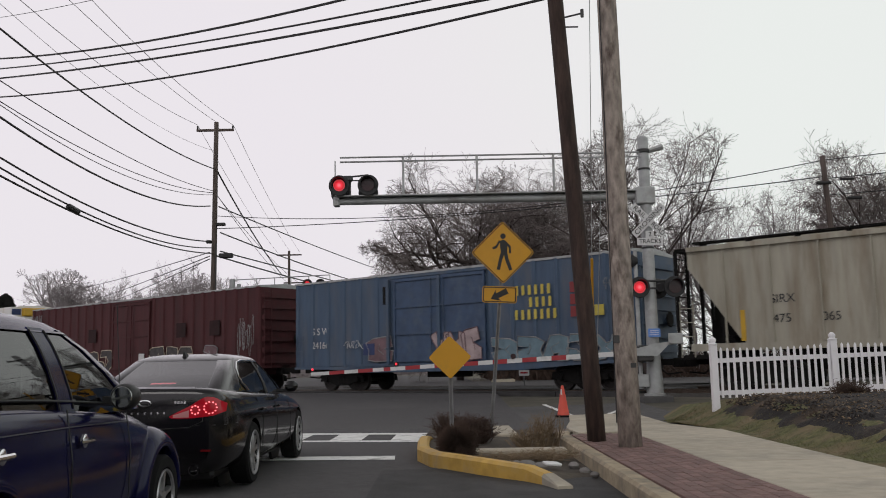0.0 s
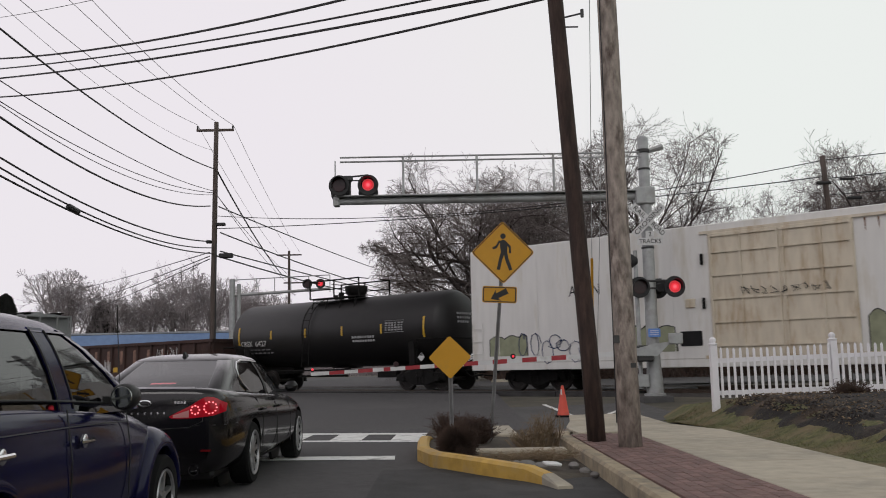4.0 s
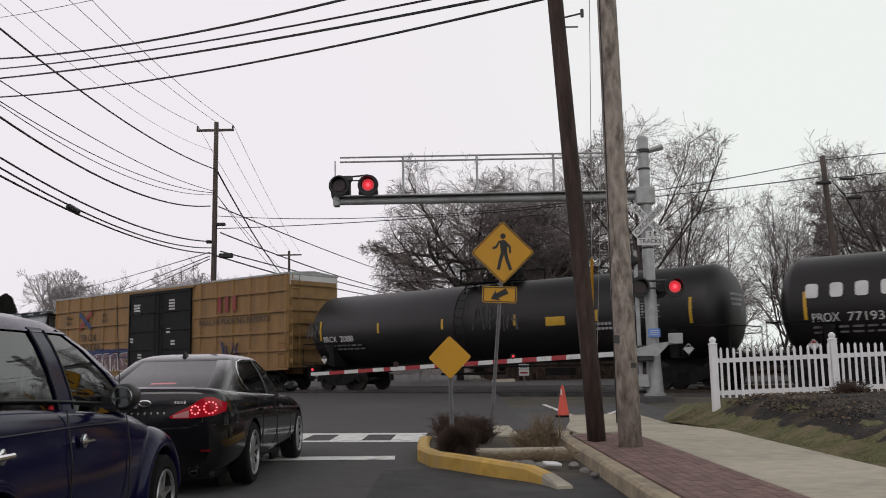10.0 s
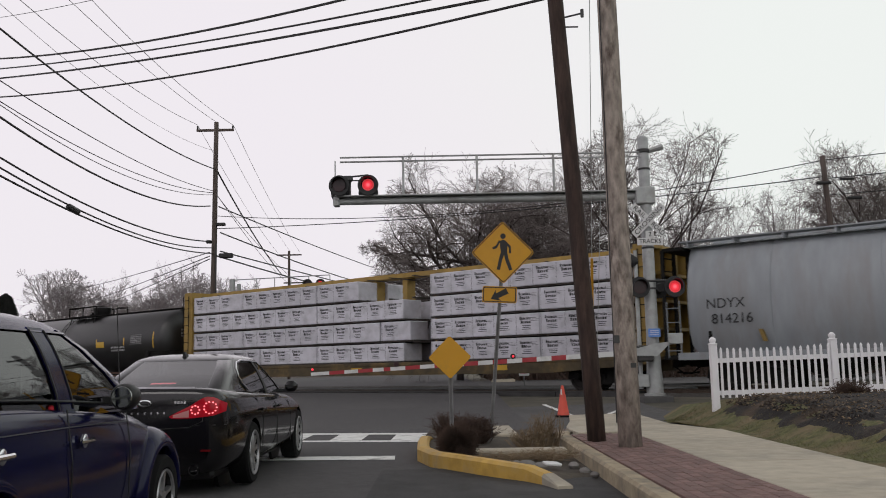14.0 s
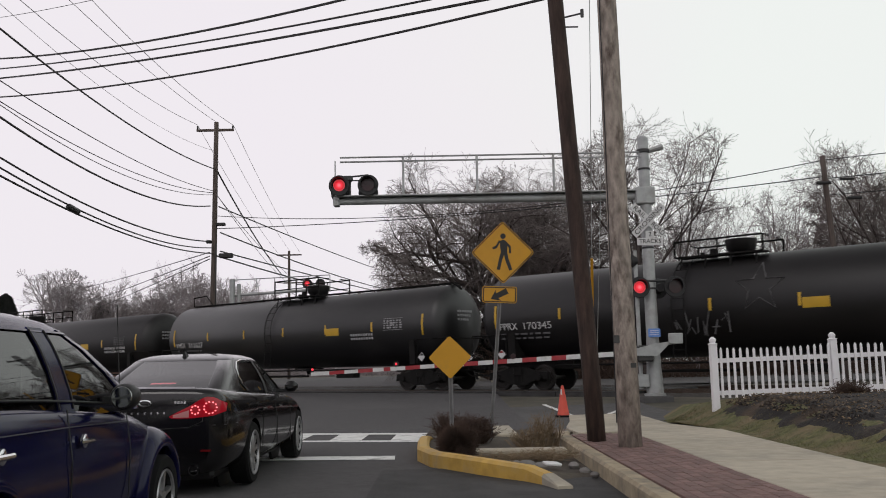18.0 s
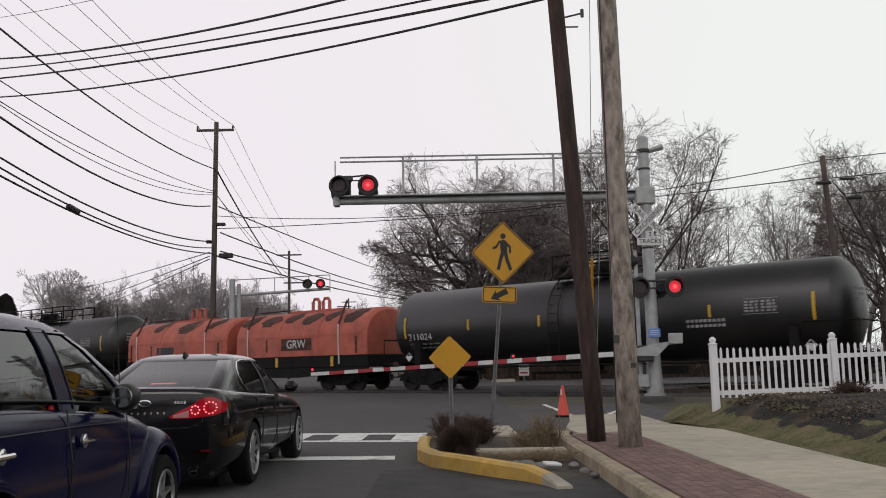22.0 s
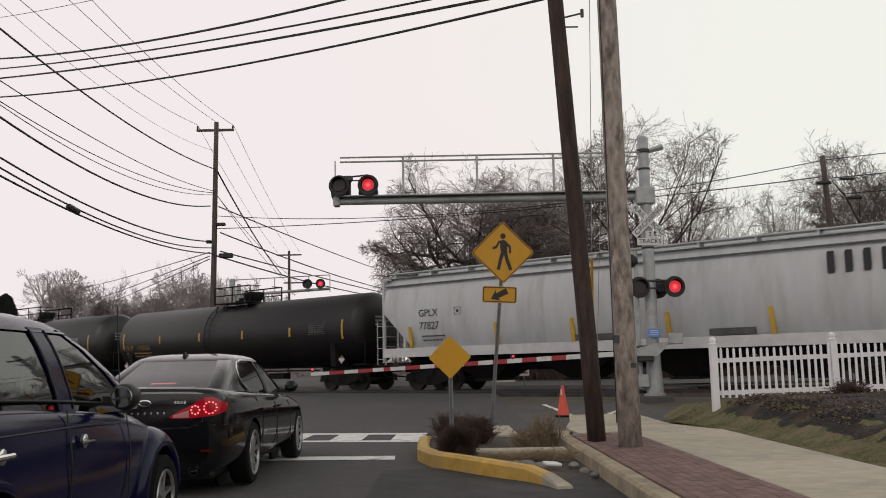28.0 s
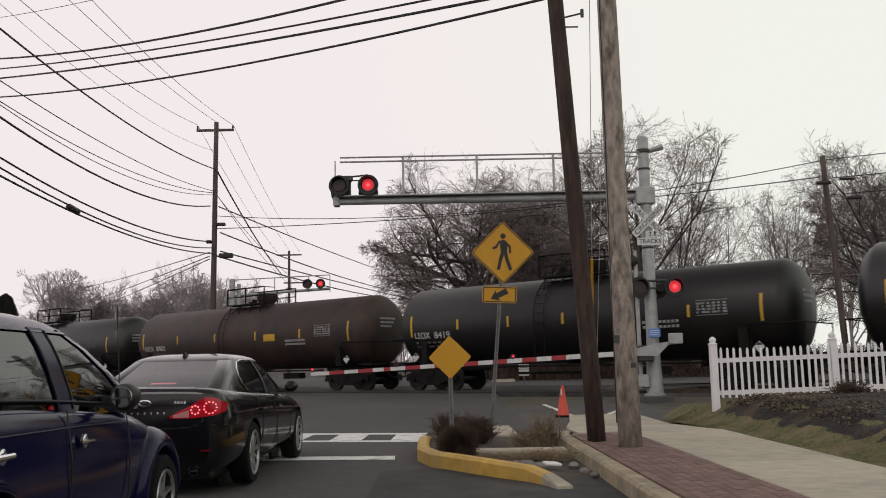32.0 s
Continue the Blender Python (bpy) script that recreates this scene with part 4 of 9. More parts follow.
letters("RAIL", 0.19, SIGN_BLACK, buck, pose(-0.34 * c45, -0.245, 0.34 * c45, 0, 45, 0), width=0.42)
letters("ROAD", 0.19, SIGN_BLACK, buck, pose(0.36 * c45, -0.245, -0.36 * c45, 0, 45, 0), width=0.44)
letters("CROSSING", 0.19, SIGN_BLACK, buck, pose(0.0, -0.257, 0.0, 0, -45, 0), width=1.08)
tr_ = part("track_count_plate", M().prism(rounded(0.74, 0.21, 0.01, 1), "y", -0.24, -0.232).prism([(a, b + 0.2) for a, b in rounded(0.24, 0.2, 0.01, 1)], "y", -0.24, -0.232), SIGN_WHITE, mast, "white plate lettered in black", pose(0.02, 0, 4.34))
letters("TRACKS", 0.17, SIGN_BLACK, tr_, pose(0, -0.245, 0.0), width=0.62)
letters("2", 0.18, SIGN_BLACK, tr_, pose(0, -0.245, 0.2))
part("notice_plate", M().prism(rounded(0.34, 0.24, 0.03), "y", -0.26, -0.25), SIGN_BLUE, mast, "blue emergency notice plate", pose(0.0, 0, 1.75))
nb = M()
for k in range(3):
    nb.box(-0.12, 0.12, -0.265, -0.26, 1.69 + k * 0.055, 1.705 + k * 0.055)
part("notice_bars", nb, SIGN_WHITE, mast)
part("conduit", M().cyl((-0.4, -0.1, 0.2), (-0.4, -0.1, 4.1), 0.06, n=10), GALV, mast)
part("junction_box", M().bevel_box(-0.55, -0.2, -0.25, 0.1, 0.25, 0.6, 0.02), GALV, mast)
gate = thing("crossing_gate", "red and white striped crossing gate arm lowered over the road", "crossing gate", pose(5.55, 25.2, -0.05))
part("mechanism", M().bevel_box(-0.25, 0.2, -0.28, 0.2, 0.95, 1.4, 0.04), DARK_STEEL, gate)
part("support_arm", M().prism([(-0.5, 1.13), (0.3, 1.1), (0.6, 1.4), (0.9, 1.42), (0.9, 1.52), (0.3, 1.45), (-0.5, 1.27)], "y", -0.34, -0.31), GALV, gate)
part("counterweight", M().bevel_box(0.6, 1.0, -0.4, -0.33, 1.42, 1.72, 0.02), GALV, gate)
root, tipp = Vector((-0.4, -0.3, 1.2)), Vector((-9.25, -0.3, 0.80))
# red bands along the arm, as shares of its length from the mechanism to the tip
bands = [(0.113, 0.158), (0.206, 0.252), (0.298, 0.343), (0.39, 0.435), (0.48, 0.525), (0.571, 0.616), (0.661, 0.707), (0.753, 0.774), (0.808, 0.854), (0.896, 0.943)]
cuts_ = sorted({0.0, 1.0} | {v for b_ in bands for v in b_})
for f0, f1 in zip(cuts_, cuts_[1:]):
    a, b = root.lerp(tipp, f0), root.lerp(tipp, f1)
    part("stripe", M().loft([[(p.x, p.y + dy, p.z + dz * (0.07 - 0.025 * f)) for dy, dz in ((-0.02, -1), (0.02, -1), (0.02, 1), (-0.02, 1))] for p, f in ((a, f0), (b, f1))]),
         GATE_RED if (f0, f1) in bands else SIGN_WHITE, gate)
def gate_light(f, covers):
    p = root.lerp(tipp, f)
    b = part("gate_light", M().bevel_box(-0.04, 0.04, -0.03, 0.03, 0.05, 0.12, 0.01), HOOD, gate, "", pose(p.x, p.y, p.z))
    part("glow", M().lathe([(-0.05, 0.0), (-0.045, 0.026), (-0.02, 0.032), (0.0, 0.03)], "y", 12, (0, 0, 0.12)), GATE_GLOW, b)
    if covers is not None:
        # added dark disc that hides the glow while the light is off
        covers.append(part("blackout_disc", M().lathe([(-0.004, 0.0), (-0.003, 0.075), (0.0, 0.076), (0.0, 0.0)], "y", 14, (0, 0, 0.12)), SIGNAL_DARK, b))
gate_light(0.995, None)
gate_light(0.735, LEFT_DOTS)
gate_light(0.371, RIGHT_DOTS)
# the signal on the far side
far = thing("crossing_signal", "distant cantilever crossing signal beyond the tracks", "crossing signal", pose(-13.0, 55, -0.1))
part("mast", M().cyl((0, 0, 0), (0, 0, 6.6), 0.2, 0.16, 12), GALV, far)
part("mast", M().cyl((0.4, 0, 0), (0.4, 0, 6.3), 0.14, 0.12, 12), GALV, far)
part("arm", M().cyl((0, 0, 5.6), (6.0, 0, 5.9), 0.09, n=8), GALV, far)
fr_ = M()
fr_.cyl((0, 0, 6.55), (6.0, 0, 6.75), 0.03, n=6)
for x in (1.5, 2.6, 3.6, 4.7, 6.0):
    fr_.cyl((x, 0, 5.7), (x, 0, 6.6 + x * 0.025), 0.03, n=6)
part("handrail", fr_, GALV, far)
LEFT_BLACKOUTS.append(lamp_unit(far, pose(4.65, -0.3, 6.2)))
RIGHT_BLACKOUTS.append(lamp_unit(far, pose(5.45, -0.3, 6.2)))

# ---------------- fence, cone ----------------
fence = thing("picket_fence", "white vinyl picket fence on the lawn bank", "fence", pose(4.86, 16.4, 0.0))
pk = M()
pk.bevel_box(-0.022, 0.022, -0.012, 0.012, 0.0, 0.86, 0.004)
pk.loft([[(-0.022, -0.012, 0.86), (0.022, -0.012, 0.86), (0.022, 0.012, 0.86), (-0.022, 0.012, 0.86)], [(-0.006, -0.004, 0.90), (0.006, -0.004, 0.90), (0.006, 0.004, 0.90), (-0.006, 0.004, 0.90)]])
pk_me = pk.mesh("picket", FENCE_WHITE)
po = M().bevel_box(-0.062, 0.062, -0.062, 0.062, -0.1, 1.12, 0.008)
po.lathe([(1.12, 0.085), (1.14, 0.085), (1.15, 0.05), (1.19, 0.062), (1.22, 0.06), (1.25, 0.03), (1.262, 0.0)], "z", 12)
po_me = po.mesh("post", FENCE_WHITE)
PAN = 2.19
for k in range(5):
    x = k * PAN
    zb = 0.05 + 0.045 * k
    part("post", po_me, None, fence, "", pose(x, 0, zb, 0.4 * k, (0.0, -1.0, 0.6, -0.5, 0.3)[k], 0))
    if k < 4:
        for z in (0.25, 0.83):
            part("rail", M().loft([[(xx, a, zb + z + dz + b) for a, b in ((-0.025, -0.04), (0.025, -0.04), (0.025, 0.04), (-0.025, 0.04))] for xx, dz in ((x + 0.06, 0), (x + PAN - 0.06, 0.045))]), FENCE_WHITE, fence)
        for i in range(17):
            f = (i + 1) / 18
            dip = -0.1 * math.sin(math.pi * f)
            part("picket", pk_me, None, fence, "", pose(x + PAN * f, -0.04, zb + 0.17 + 0.045 * f + dip * 0.35, 0, random.uniform(-0.9, 0.7), 0))
cone = thing("traffic_cone", "faded orange traffic cone on the pavement", "traffic cone", pose(2.66, 20.75, gz(2.66, 20.75) - 0.027))
part("base", M().bevel_box(-0.18, 0.18, -0.18, 0.18, 0, 0.045, 0.01), RUBBER, cone, "black rubber base")
part("body", M().lathe([(0.04, 0.15), (0.06, 0.135), (0.68, 0.035), (0.71, 0.02), (0.71, 0.0)], "z", 20), CONE, cone, "", None, True)
part("reflective_scrap", M().loft([[(x - 0.052 + 0.03 * (z - 0.5), y, z) for x, y in ((0.0, -0.055), (0.03, -0.066), (0.03, -0.05), (0.0, -0.04))] for z in (0.50, 0.62)]), SIGN_WHITE, cone, "torn white reflective scrap")


# ---------------- trees ----------------
def grow(seed, height, spread, trunk_r, droop, levels, kids, lean=(0, 0), first=0.28, ratio=0.56, thin=0.007, dome=None):
    """A leafless tree as two meshes: trunk with limbs, and the crown of twigs, grown inside a dome."""
    rn = random.Random(seed)
    big, fine = M(), M()
    rx, zc, rz = dome

    def outside(q):
        e = 1 + 0.3 * noise.noise((q.x * 0.32 + seed, q.y * 0.32, q.z * 0.32))
        return (q.x * q.x + q.y * q.y) / (rx * rx) + ((q.z - zc) / rz) ** 2 > e * e

    def branch(p, d, length, r, lvl):
        n_ = 5 if lvl < 2 else (4 if lvl < 4 else 3)
        pts, dirs, q, dd = [p.copy()], [d.copy()], p.copy(), d.copy()
        wig = 0.13 if lvl < 2 else 0.2
        for k in range(n_):
            bend = 0.12 if lvl == 1 else (0.03 if lvl == 0 else 0)
            dd = (dd + Vector((rn.gauss(0, wig), rn.gauss(0, wig), rn.gauss(0, wig * 0.8) + bend - droop * (lvl >= 1) * (0.2 + 0.35 * lvl) * (k + 1) / n_))).normalized()
            q = q + dd * (length / n_)
            pts.append(q.copy())
            dirs.append(dd.copy())
            if lvl and q.z > zc * 0.6 and outside(q):
                break
        n_ = len(pts) - 1
        rr = [max(r * (1 - 0.6 * k / n_), thin) for k in range(n_ + 1)]
        (big if lvl < 3 else fine).tube(pts, rr, 8 if lvl == 0 else (6 if lvl < 2 else (4 if lvl < 3 else 3)))
        if lvl >= levels:
            return
        m_ = kids[lvl]
        for c in range(m_):
            lo = first if lvl == 0 else 0.18
            f = lo + (1 - lo) * (c + rn.random()) / m_
            i = min(int(f * n_), n_ - 1)
            pp = pts[i].lerp(pts[i + 1], f * n_ - i)
            base = dirs[i + 1]
            side_ = Vector((rn.gauss(0, 1), rn.gauss(0, 1), rn.gauss(0, 0.55)))
            side_ = (side_ - base * side_.dot(base)).normalized()
            ang = rn.uniform(0.4, 0.95) if lvl else rn.uniform(0.45, 1.0) * spread
            nd = (base * math.cos(ang) + side_ * math.sin(ang)).normalized()
            if lvl == 0:
                nd.z = max(nd.z, 0.15)
            k_ = ratio * rn.uniform(0.75, 1.2) * ((1.75 - 0.55 * f) if lvl == 0 else (1.15 - 0.4 * f))
            branch(pp, nd, length * k_, rr[i] * rn.uniform(0.45, 0.65), lvl + 1)

    branch(Vector((0, 0, -0.3)), Vector((lean[0], lean[1], 1)).normalized(), height * 0.55, trunk_r, 0)
    return big, fine


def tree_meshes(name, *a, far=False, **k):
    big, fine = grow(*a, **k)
    # far trees get the haze-paled colour on trunk and crown alike
    return big.mesh(name + "_trunk", TWIG_HAZED if far else BARK, 2), fine.mesh(name + "_crown", TWIG_HAZED if far else TWIG)


def tree(meshes, at, label, scale=1.0):
    ob = thing("bare_tree", label, "tree", at @ Matrix.Diagonal((scale, scale, scale, 1)), group="bare trees")
    part("trunk", meshes[0], None, ob)
    part("crown", meshes[1], None, ob)
    return ob


WILLOW = tree_meshes("willow", 11, 16, 1.25, 0.46, 0.11, 5, [11, 8, 7, 6, 4], lean=(-0.06, 0), first=0.14, ratio=0.62, dome=(7.9, 8.2, 8.6))
WILLOW2 = tree_meshes("willow_b", 23, 15.5, 1.15, 0.4, 0.09, 5, [10, 8, 7, 6, 4], first=0.16, ratio=0.6, dome=(5.4, 7.6, 7.4))
UPRIGHT = tree_meshes("upright", 8, 21, 0.95, 0.22, -0.02, 5, [11, 8, 6, 5, 3], first=0.1, ratio=0.62, dome=(4.6, 8.0, 6.6))
ROUND = tree_meshes("round", 31, 13.5, 1.0, 0.22, 0.02, 5, [8, 7, 6, 5, 4], first=0.28, ratio=0.6, dome=(5.2, 7.8, 5.8))
SLENDER = tree_meshes("slender", 53, 13, 0.85, 0.17, -0.01, 4, [9, 7, 6, 5], first=0.2, ratio=0.6, dome=(4.4, 7.4, 5.6))
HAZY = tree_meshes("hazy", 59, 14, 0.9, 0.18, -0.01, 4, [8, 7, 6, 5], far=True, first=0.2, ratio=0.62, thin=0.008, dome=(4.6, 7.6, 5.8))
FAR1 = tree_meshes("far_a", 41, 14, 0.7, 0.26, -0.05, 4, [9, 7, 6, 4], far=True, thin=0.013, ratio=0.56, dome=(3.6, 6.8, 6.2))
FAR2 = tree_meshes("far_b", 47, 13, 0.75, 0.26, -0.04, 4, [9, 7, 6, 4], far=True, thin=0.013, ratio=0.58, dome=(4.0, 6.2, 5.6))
tree(WILLOW, pose(4.0, 60, -0.1), "large leafless willow with drooping twigs behind the tracks")
tree(WILLOW2, pose(8.2, 63, -0.1, 0, 0, 40), "large leafless willow beside another behind the tracks", 0.98)
tree(UPRIGHT, pose(11.4, 51, -0.1, 0, 0, 20), "slender leafless tree with rising limbs behind the tracks", 1.04)
for i, (x, y, sc, ms) in enumerate([(22.7, 47, 1.07, ROUND), (26.6, 51, 1.12, ROUND), (19.9, 54, 0.72, SLENDER), (30, 60, 1.05, ROUND), (1.0, 64, 1.24, ROUND), (5.0, 65, 1.32, ROUND), (8.9, 66, 1.3, ROUND)]):
    tree(ms, pose(x, y, -0.1, 0, 0, i * 77), "leafless tree at the edge of the wood behind the tracks", sc)
for i, (x, y, sc) in enumerate([(17.6, 63, 0.96), (21.2, 65, 1.0), (25.4, 64, 1.04), (32.5, 70, 1.15)]):
    tree(HAZY, pose(x, y, -0.1, 0, 0, i * 61), "hazy grey leafless tree inside the wood", sc)
rn = random.Random(4)
for i in range(66):
    x = -104 + i * 1.6 + rn.uniform(-1.5, 1.5)
    sc = 1.0 + 0.3 * noise.noise((x * 0.09, 3.1, 0)) + rn.uniform(-0.12, 0.14) + (0.3 if -61 < x < -26 else 0)
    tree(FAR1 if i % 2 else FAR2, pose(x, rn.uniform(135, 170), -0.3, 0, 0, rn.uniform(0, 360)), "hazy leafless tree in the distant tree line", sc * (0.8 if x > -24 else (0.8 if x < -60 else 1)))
for i in range(4):
    x = 20 + i * 13 + rn.uniform(-2, 2)
    tree(FAR1 if i % 2 else FAR2, pose(x, rn.uniform(95, 125), -0.3, 0, 0, rn.uniform(0, 360)), "hazy leafless tree deep in the wood", rn.uniform(1.0, 1.35))


def conifer(seed, h, r, n):
    rn = random.Random(seed)
    m = M()
    for _ in range(n):
        f = rn.random() ** 0.7
        z = h * (0.05 + 0.95 * f)
        rad = r * (1 - f) ** 0.8 * rn.uniform(0.5, 1.08) + 0.05
        a = rn.uniform(0, 6.283)
        c = Vector((math.cos(a) * rad, math.sin(a) * rad, z))
        out = Vector((math.cos(a), math.sin(a), -0.35))
        t = Vector((-math.sin(a), math.cos(a), rn.gauss(0, 0.3)))
        l_ = rn.uniform(0.25, 0.6)
        m.add([tuple(c - out * l_ * 0.5 - t * 0.1), tuple(c - out * l_ * 0.3 + t * 0.16), tuple(c + out * l_), tuple(c + Vector((0, 0, 0.14)))], [(0, 1, 3), (1, 2, 3), (2, 0, 3), (0, 2, 1)])
    return m.mesh("conifer_crown", CONIFER)


CON = conifer(1, 8.2, 2.4, 7000)
con_trunk = M().cyl((0, 0, -0.2), (0, 0, 6), 0.16, 0.03, 7).mesh("conifer_trunk", BARK)
for i, (x, y, sc) in enumerate([(4.2, 66, 0.92), (6.6, 66.5, 1.25), (9.1, 67, 1.25), (11.4, 68, 0.9), (-72.5, 148, 1.75), (-55.5, 146, 1.55), (-58.5, 150, 1.2)]):
    ob = thing("conifer", "dark green conifer behind the tracks", "tree", pose(x, y, -0.1, 0, 0, i * 70) @ Matrix.Diagonal((sc, sc, sc, 1)), group="conifers")
    part("trunk", con_trunk, None, ob)
    part("crown", CON, None, ob)
thick = M()
rn = random.Random(77)
for _ in range(8000):
    x, y = rn.uniform(3, 52), rn.uniform(57, 80)
    h_ = rn.uniform(0.6, 4.2 if x < 11 else 3.3) * (0.65 + 0.5 * noise.noise((x * 0.25, y * 0.25, 0)))
    p = Vector((x, y, -0.1))
    q = p + Vector((rn.gauss(0, 0.5), rn.gauss(0, 0.5), h_ * 0.6))
    thick.tube([p, q, q + Vector((rn.gauss(0, 0.8), rn.gauss(0, 0.8), h_ * 0.4))], [0.03, 0.022, 0.012], 3)
tagged(part("thicket", thick, SHRUB), "tangled leafless undergrowth at the foot of the wood", "undergrowth", kind="stuff")

far_thick = M()
for _ in range(7000):
    x, y = rn.uniform(-112, 6), rn.uniform(128, 176)
    h_ = rn.uniform(1.0, 3.8) * (0.75 + 0.5 * noise.noise((x * 0.12, y * 0.1, 4)))
    p = Vector((x, y, -0.2))
    q = p + Vector((rn.gauss(0, 0.6), rn.gauss(0, 0.6), h_ * 0.6))
    far_thick.tube([p, q, q + Vector((rn.gauss(0, 0.9), rn.gauss(0, 0.9), h_ * 0.4))], [0.07, 0.055, 0.03], 3)
# haze painted into its colour, as on the trees above it
tagged(part("far_thicket", far_thick, TWIG_HAZED), "leafless undergrowth along the distant tree line, paled as by haze", "undergrowth", kind="stuff")

# ---------------- the low building beyond the tracks ----------------
BLUE_METAL = mat("blue_metal_fascia", (0.12, 0.2, 0.36), 0.5, var=0.1, scale=2)
BROWN_WALL = mat("brown_brick_wall", (0.09, 0.05, 0.04), 0.9, var=0.2, scale=8)
ROOF_GREY = mat("grey_roof", (0.3, 0.32, 0.34), 0.8, var=0.1)
hall = thing("shop_building", "low brown shop with a blue metal fascia beyond the tracks", "building", pose(-31, 84, -0.1))
part("wall", M().box(-16, 12, 0, 10, 0, 3.6), BROWN_WALL, hall)
part("fascia", M().prism([(-1.3, 3.3), (-1.3, 3.5), (-0.7, 4.55), (0.2, 4.6), (0.2, 3.3)], "x", -16.8, 12.8), BLUE_METAL, hall, "blue metal mansard fascia")
part("roof", M().bevel_box(-16.6, 12.6, -0.7, 10.4, 4.58, 4.75, 0.03), ROOF_GREY, hall)
for k in range(5):
    wdw = part("window", M().box(-13 + 5 * k, -10.4 + 5 * k, -0.04, 0.05, 0.9, 2.8), TRIM, hall)
    part("frame", M().box(-13.08 + 5 * k, -10.32 + 5 * k, -0.06, -0.02, 2.78, 2.9).box(-13.08 + 5 * k, -10.32 + 5 * k, -0.06, -0.02, 0.8, 0.92), ROOF_GREY, wdw)
part("door", M().box(7.5, 8.6, -0.05, 0.05, 0.0, 2.2), TRIM, hall)


# ---------------- the train ----------------
BLACK_TANK = mat("black_tank_paint", (0.0062, 0.0054, 0.0058), 0.46, var=0.25, scale=1.5, dirt=(0.015, 0.0135, 0.0132), dirt_amt=0.4, dscale=0.7, stretch=(0.5, 1, 1.4), spec=0.42)
GREY_TANK = mat("worn_black_tank_paint", (0.0085, 0.0082, 0.009), 0.4, var=0.25, scale=1.5, dirt=(0.021, 0.019, 0.0185), dirt_amt=0.45, dscale=0.7, stretch=(0.5, 1, 1.4), spec=0.62)
RUST_TANK = mat("rusty_tank_paint", (0.022, 0.015, 0.013), 0.6, var=0.3, scale=1.5, dirt=(0.05, 0.022, 0.013), dirt_amt=0.6, dscale=0.8)
UNDER = mat("greasy_underframe", (0.008, 0.0073, 0.007), 0.85, var=0.35, scale=5, spec=0.25)
TREAD = mat("wheel_steel", (0.02, 0.0165, 0.0145), 0.6, 0.3, var=0.3, scale=6)
BLUE_BOX = mat("faded_blue_paint", (0.05, 0.085, 0.14), 0.6, var=0.16, scale=2.5, dirt=(0.085, 0.1, 0.125), dirt_amt=0.45, dscale=1.1, stretch=(1.6, 1, 0.3))
BLUE_DOOR = mat("dark_blue_door_paint", (0.035, 0.065, 0.125), 0.55, var=0.2, scale=2.5, dirt=(0.07, 0.1, 0.14), dirt_amt=0.4, dscale=1.4)
RED_BOX = mat("faded_maroon_paint", (0.06, 0.0092, 0.0118), 0.72, var=0.2, scale=2.5, dirt=(0.045, 0.0125, 0.0135), dirt_amt=0.45, dscale=1.1, stretch=(1.6, 1, 0.3))
WHITE_BOX = mat("white_reefer_paint", (0.66, 0.65, 0.63), 0.5, var=0.05, scale=2.5, dirt=(0.5, 0.46, 0.38), dirt_amt=0.3, dscale=1.2, stretch=(1.8, 1, 0.25))
CREAM_DOOR = mat("rust_stained_door", (0.56, 0.5, 0.4), 0.55, var=0.1, scale=2.5, dirt=(0.36, 0.25, 0.14), dirt_amt=0.38, dscale=1.8, stretch=(1.8, 1, 0.4))
YELLOW_BOX = mat("dull_yellow_paint", (0.235, 0.13, 0.044), 0.6, var=0.16, scale=2.5, dirt=(0.15, 0.09, 0.038), dirt_amt=0.4, dscale=1.1, stretch=(1.6, 1, 0.3))
BLACK_DOOR = mat("black_door_paint", (0.0085, 0.0086, 0.0095), 0.7, var=0.3, scale=3, spec=0.25)
BEIGE_HOP = mat("weathered_beige_paint", (0.34, 0.32, 0.26), 0.7, var=0.12, scale=2.5, dirt=(0.2, 0.16, 0.11), dirt_amt=0.45, dscale=1.1, stretch=(1.8, 1, 0.22))
GREY_HOP = mat("weathered_grey_paint", (0.228, 0.236, 0.24), 0.65, var=0.1, scale=2.5, dirt=(0.185, 0.185, 0.17), dirt_amt=0.4, dscale=1.1, stretch=(1.8, 1, 0.2))
PALE_HOP = mat("pale_grey_paint", (0.27, 0.29, 0.31), 0.42, var=0.1, scale=2.5, dirt=(0.24, 0.235, 0.235), dirt_amt=0.42, dscale=0.9, stretch=(1.5, 1, 0.3))
WHITE_HOP = mat("light_hopper_paint", (0.47, 0.485, 0.49), 0.4, var=0.07, scale=2.5, dirt=(0.34, 0.34, 0.33), dirt_amt=0.35, dscale=0.9, stretch=(1.5, 1, 0.25))
BROWN_GON = mat("rusty_brown_paint", (0.046, 0.021, 0.017), 0.8, var=0.25, scale=3, dirt=(0.032, 0.018, 0.015), dirt_amt=0.5, dscale=1.1)
ORANGE_HOOD = mat("orange_hood_paint", (0.42, 0.1, 0.064), 0.62, var=0.14, scale=2, dirt=(0.25, 0.062, 0.045), dirt_amt=0.5, dscale=1.2)
HOOD_RUST = mat("hood_rust", (0.062, 0.026, 0.02), 0.85, var=0.5, scale=5)
BEAM_YELLOW = mat("centerbeam_yellow", (0.31, 0.2, 0.045), 0.65, var=0.2, scale=3, dirt=(0.2, 0.13, 0.05), dirt_amt=0.4, dscale=1.5)
BEAM_DIRTY = mat("grimy_yellow_deck", (0.06, 0.043, 0.02), 0.75, var=0.3, scale=3, dirt=(0.2, 0.13, 0.04), dirt_amt=0.3, dscale=0.8)
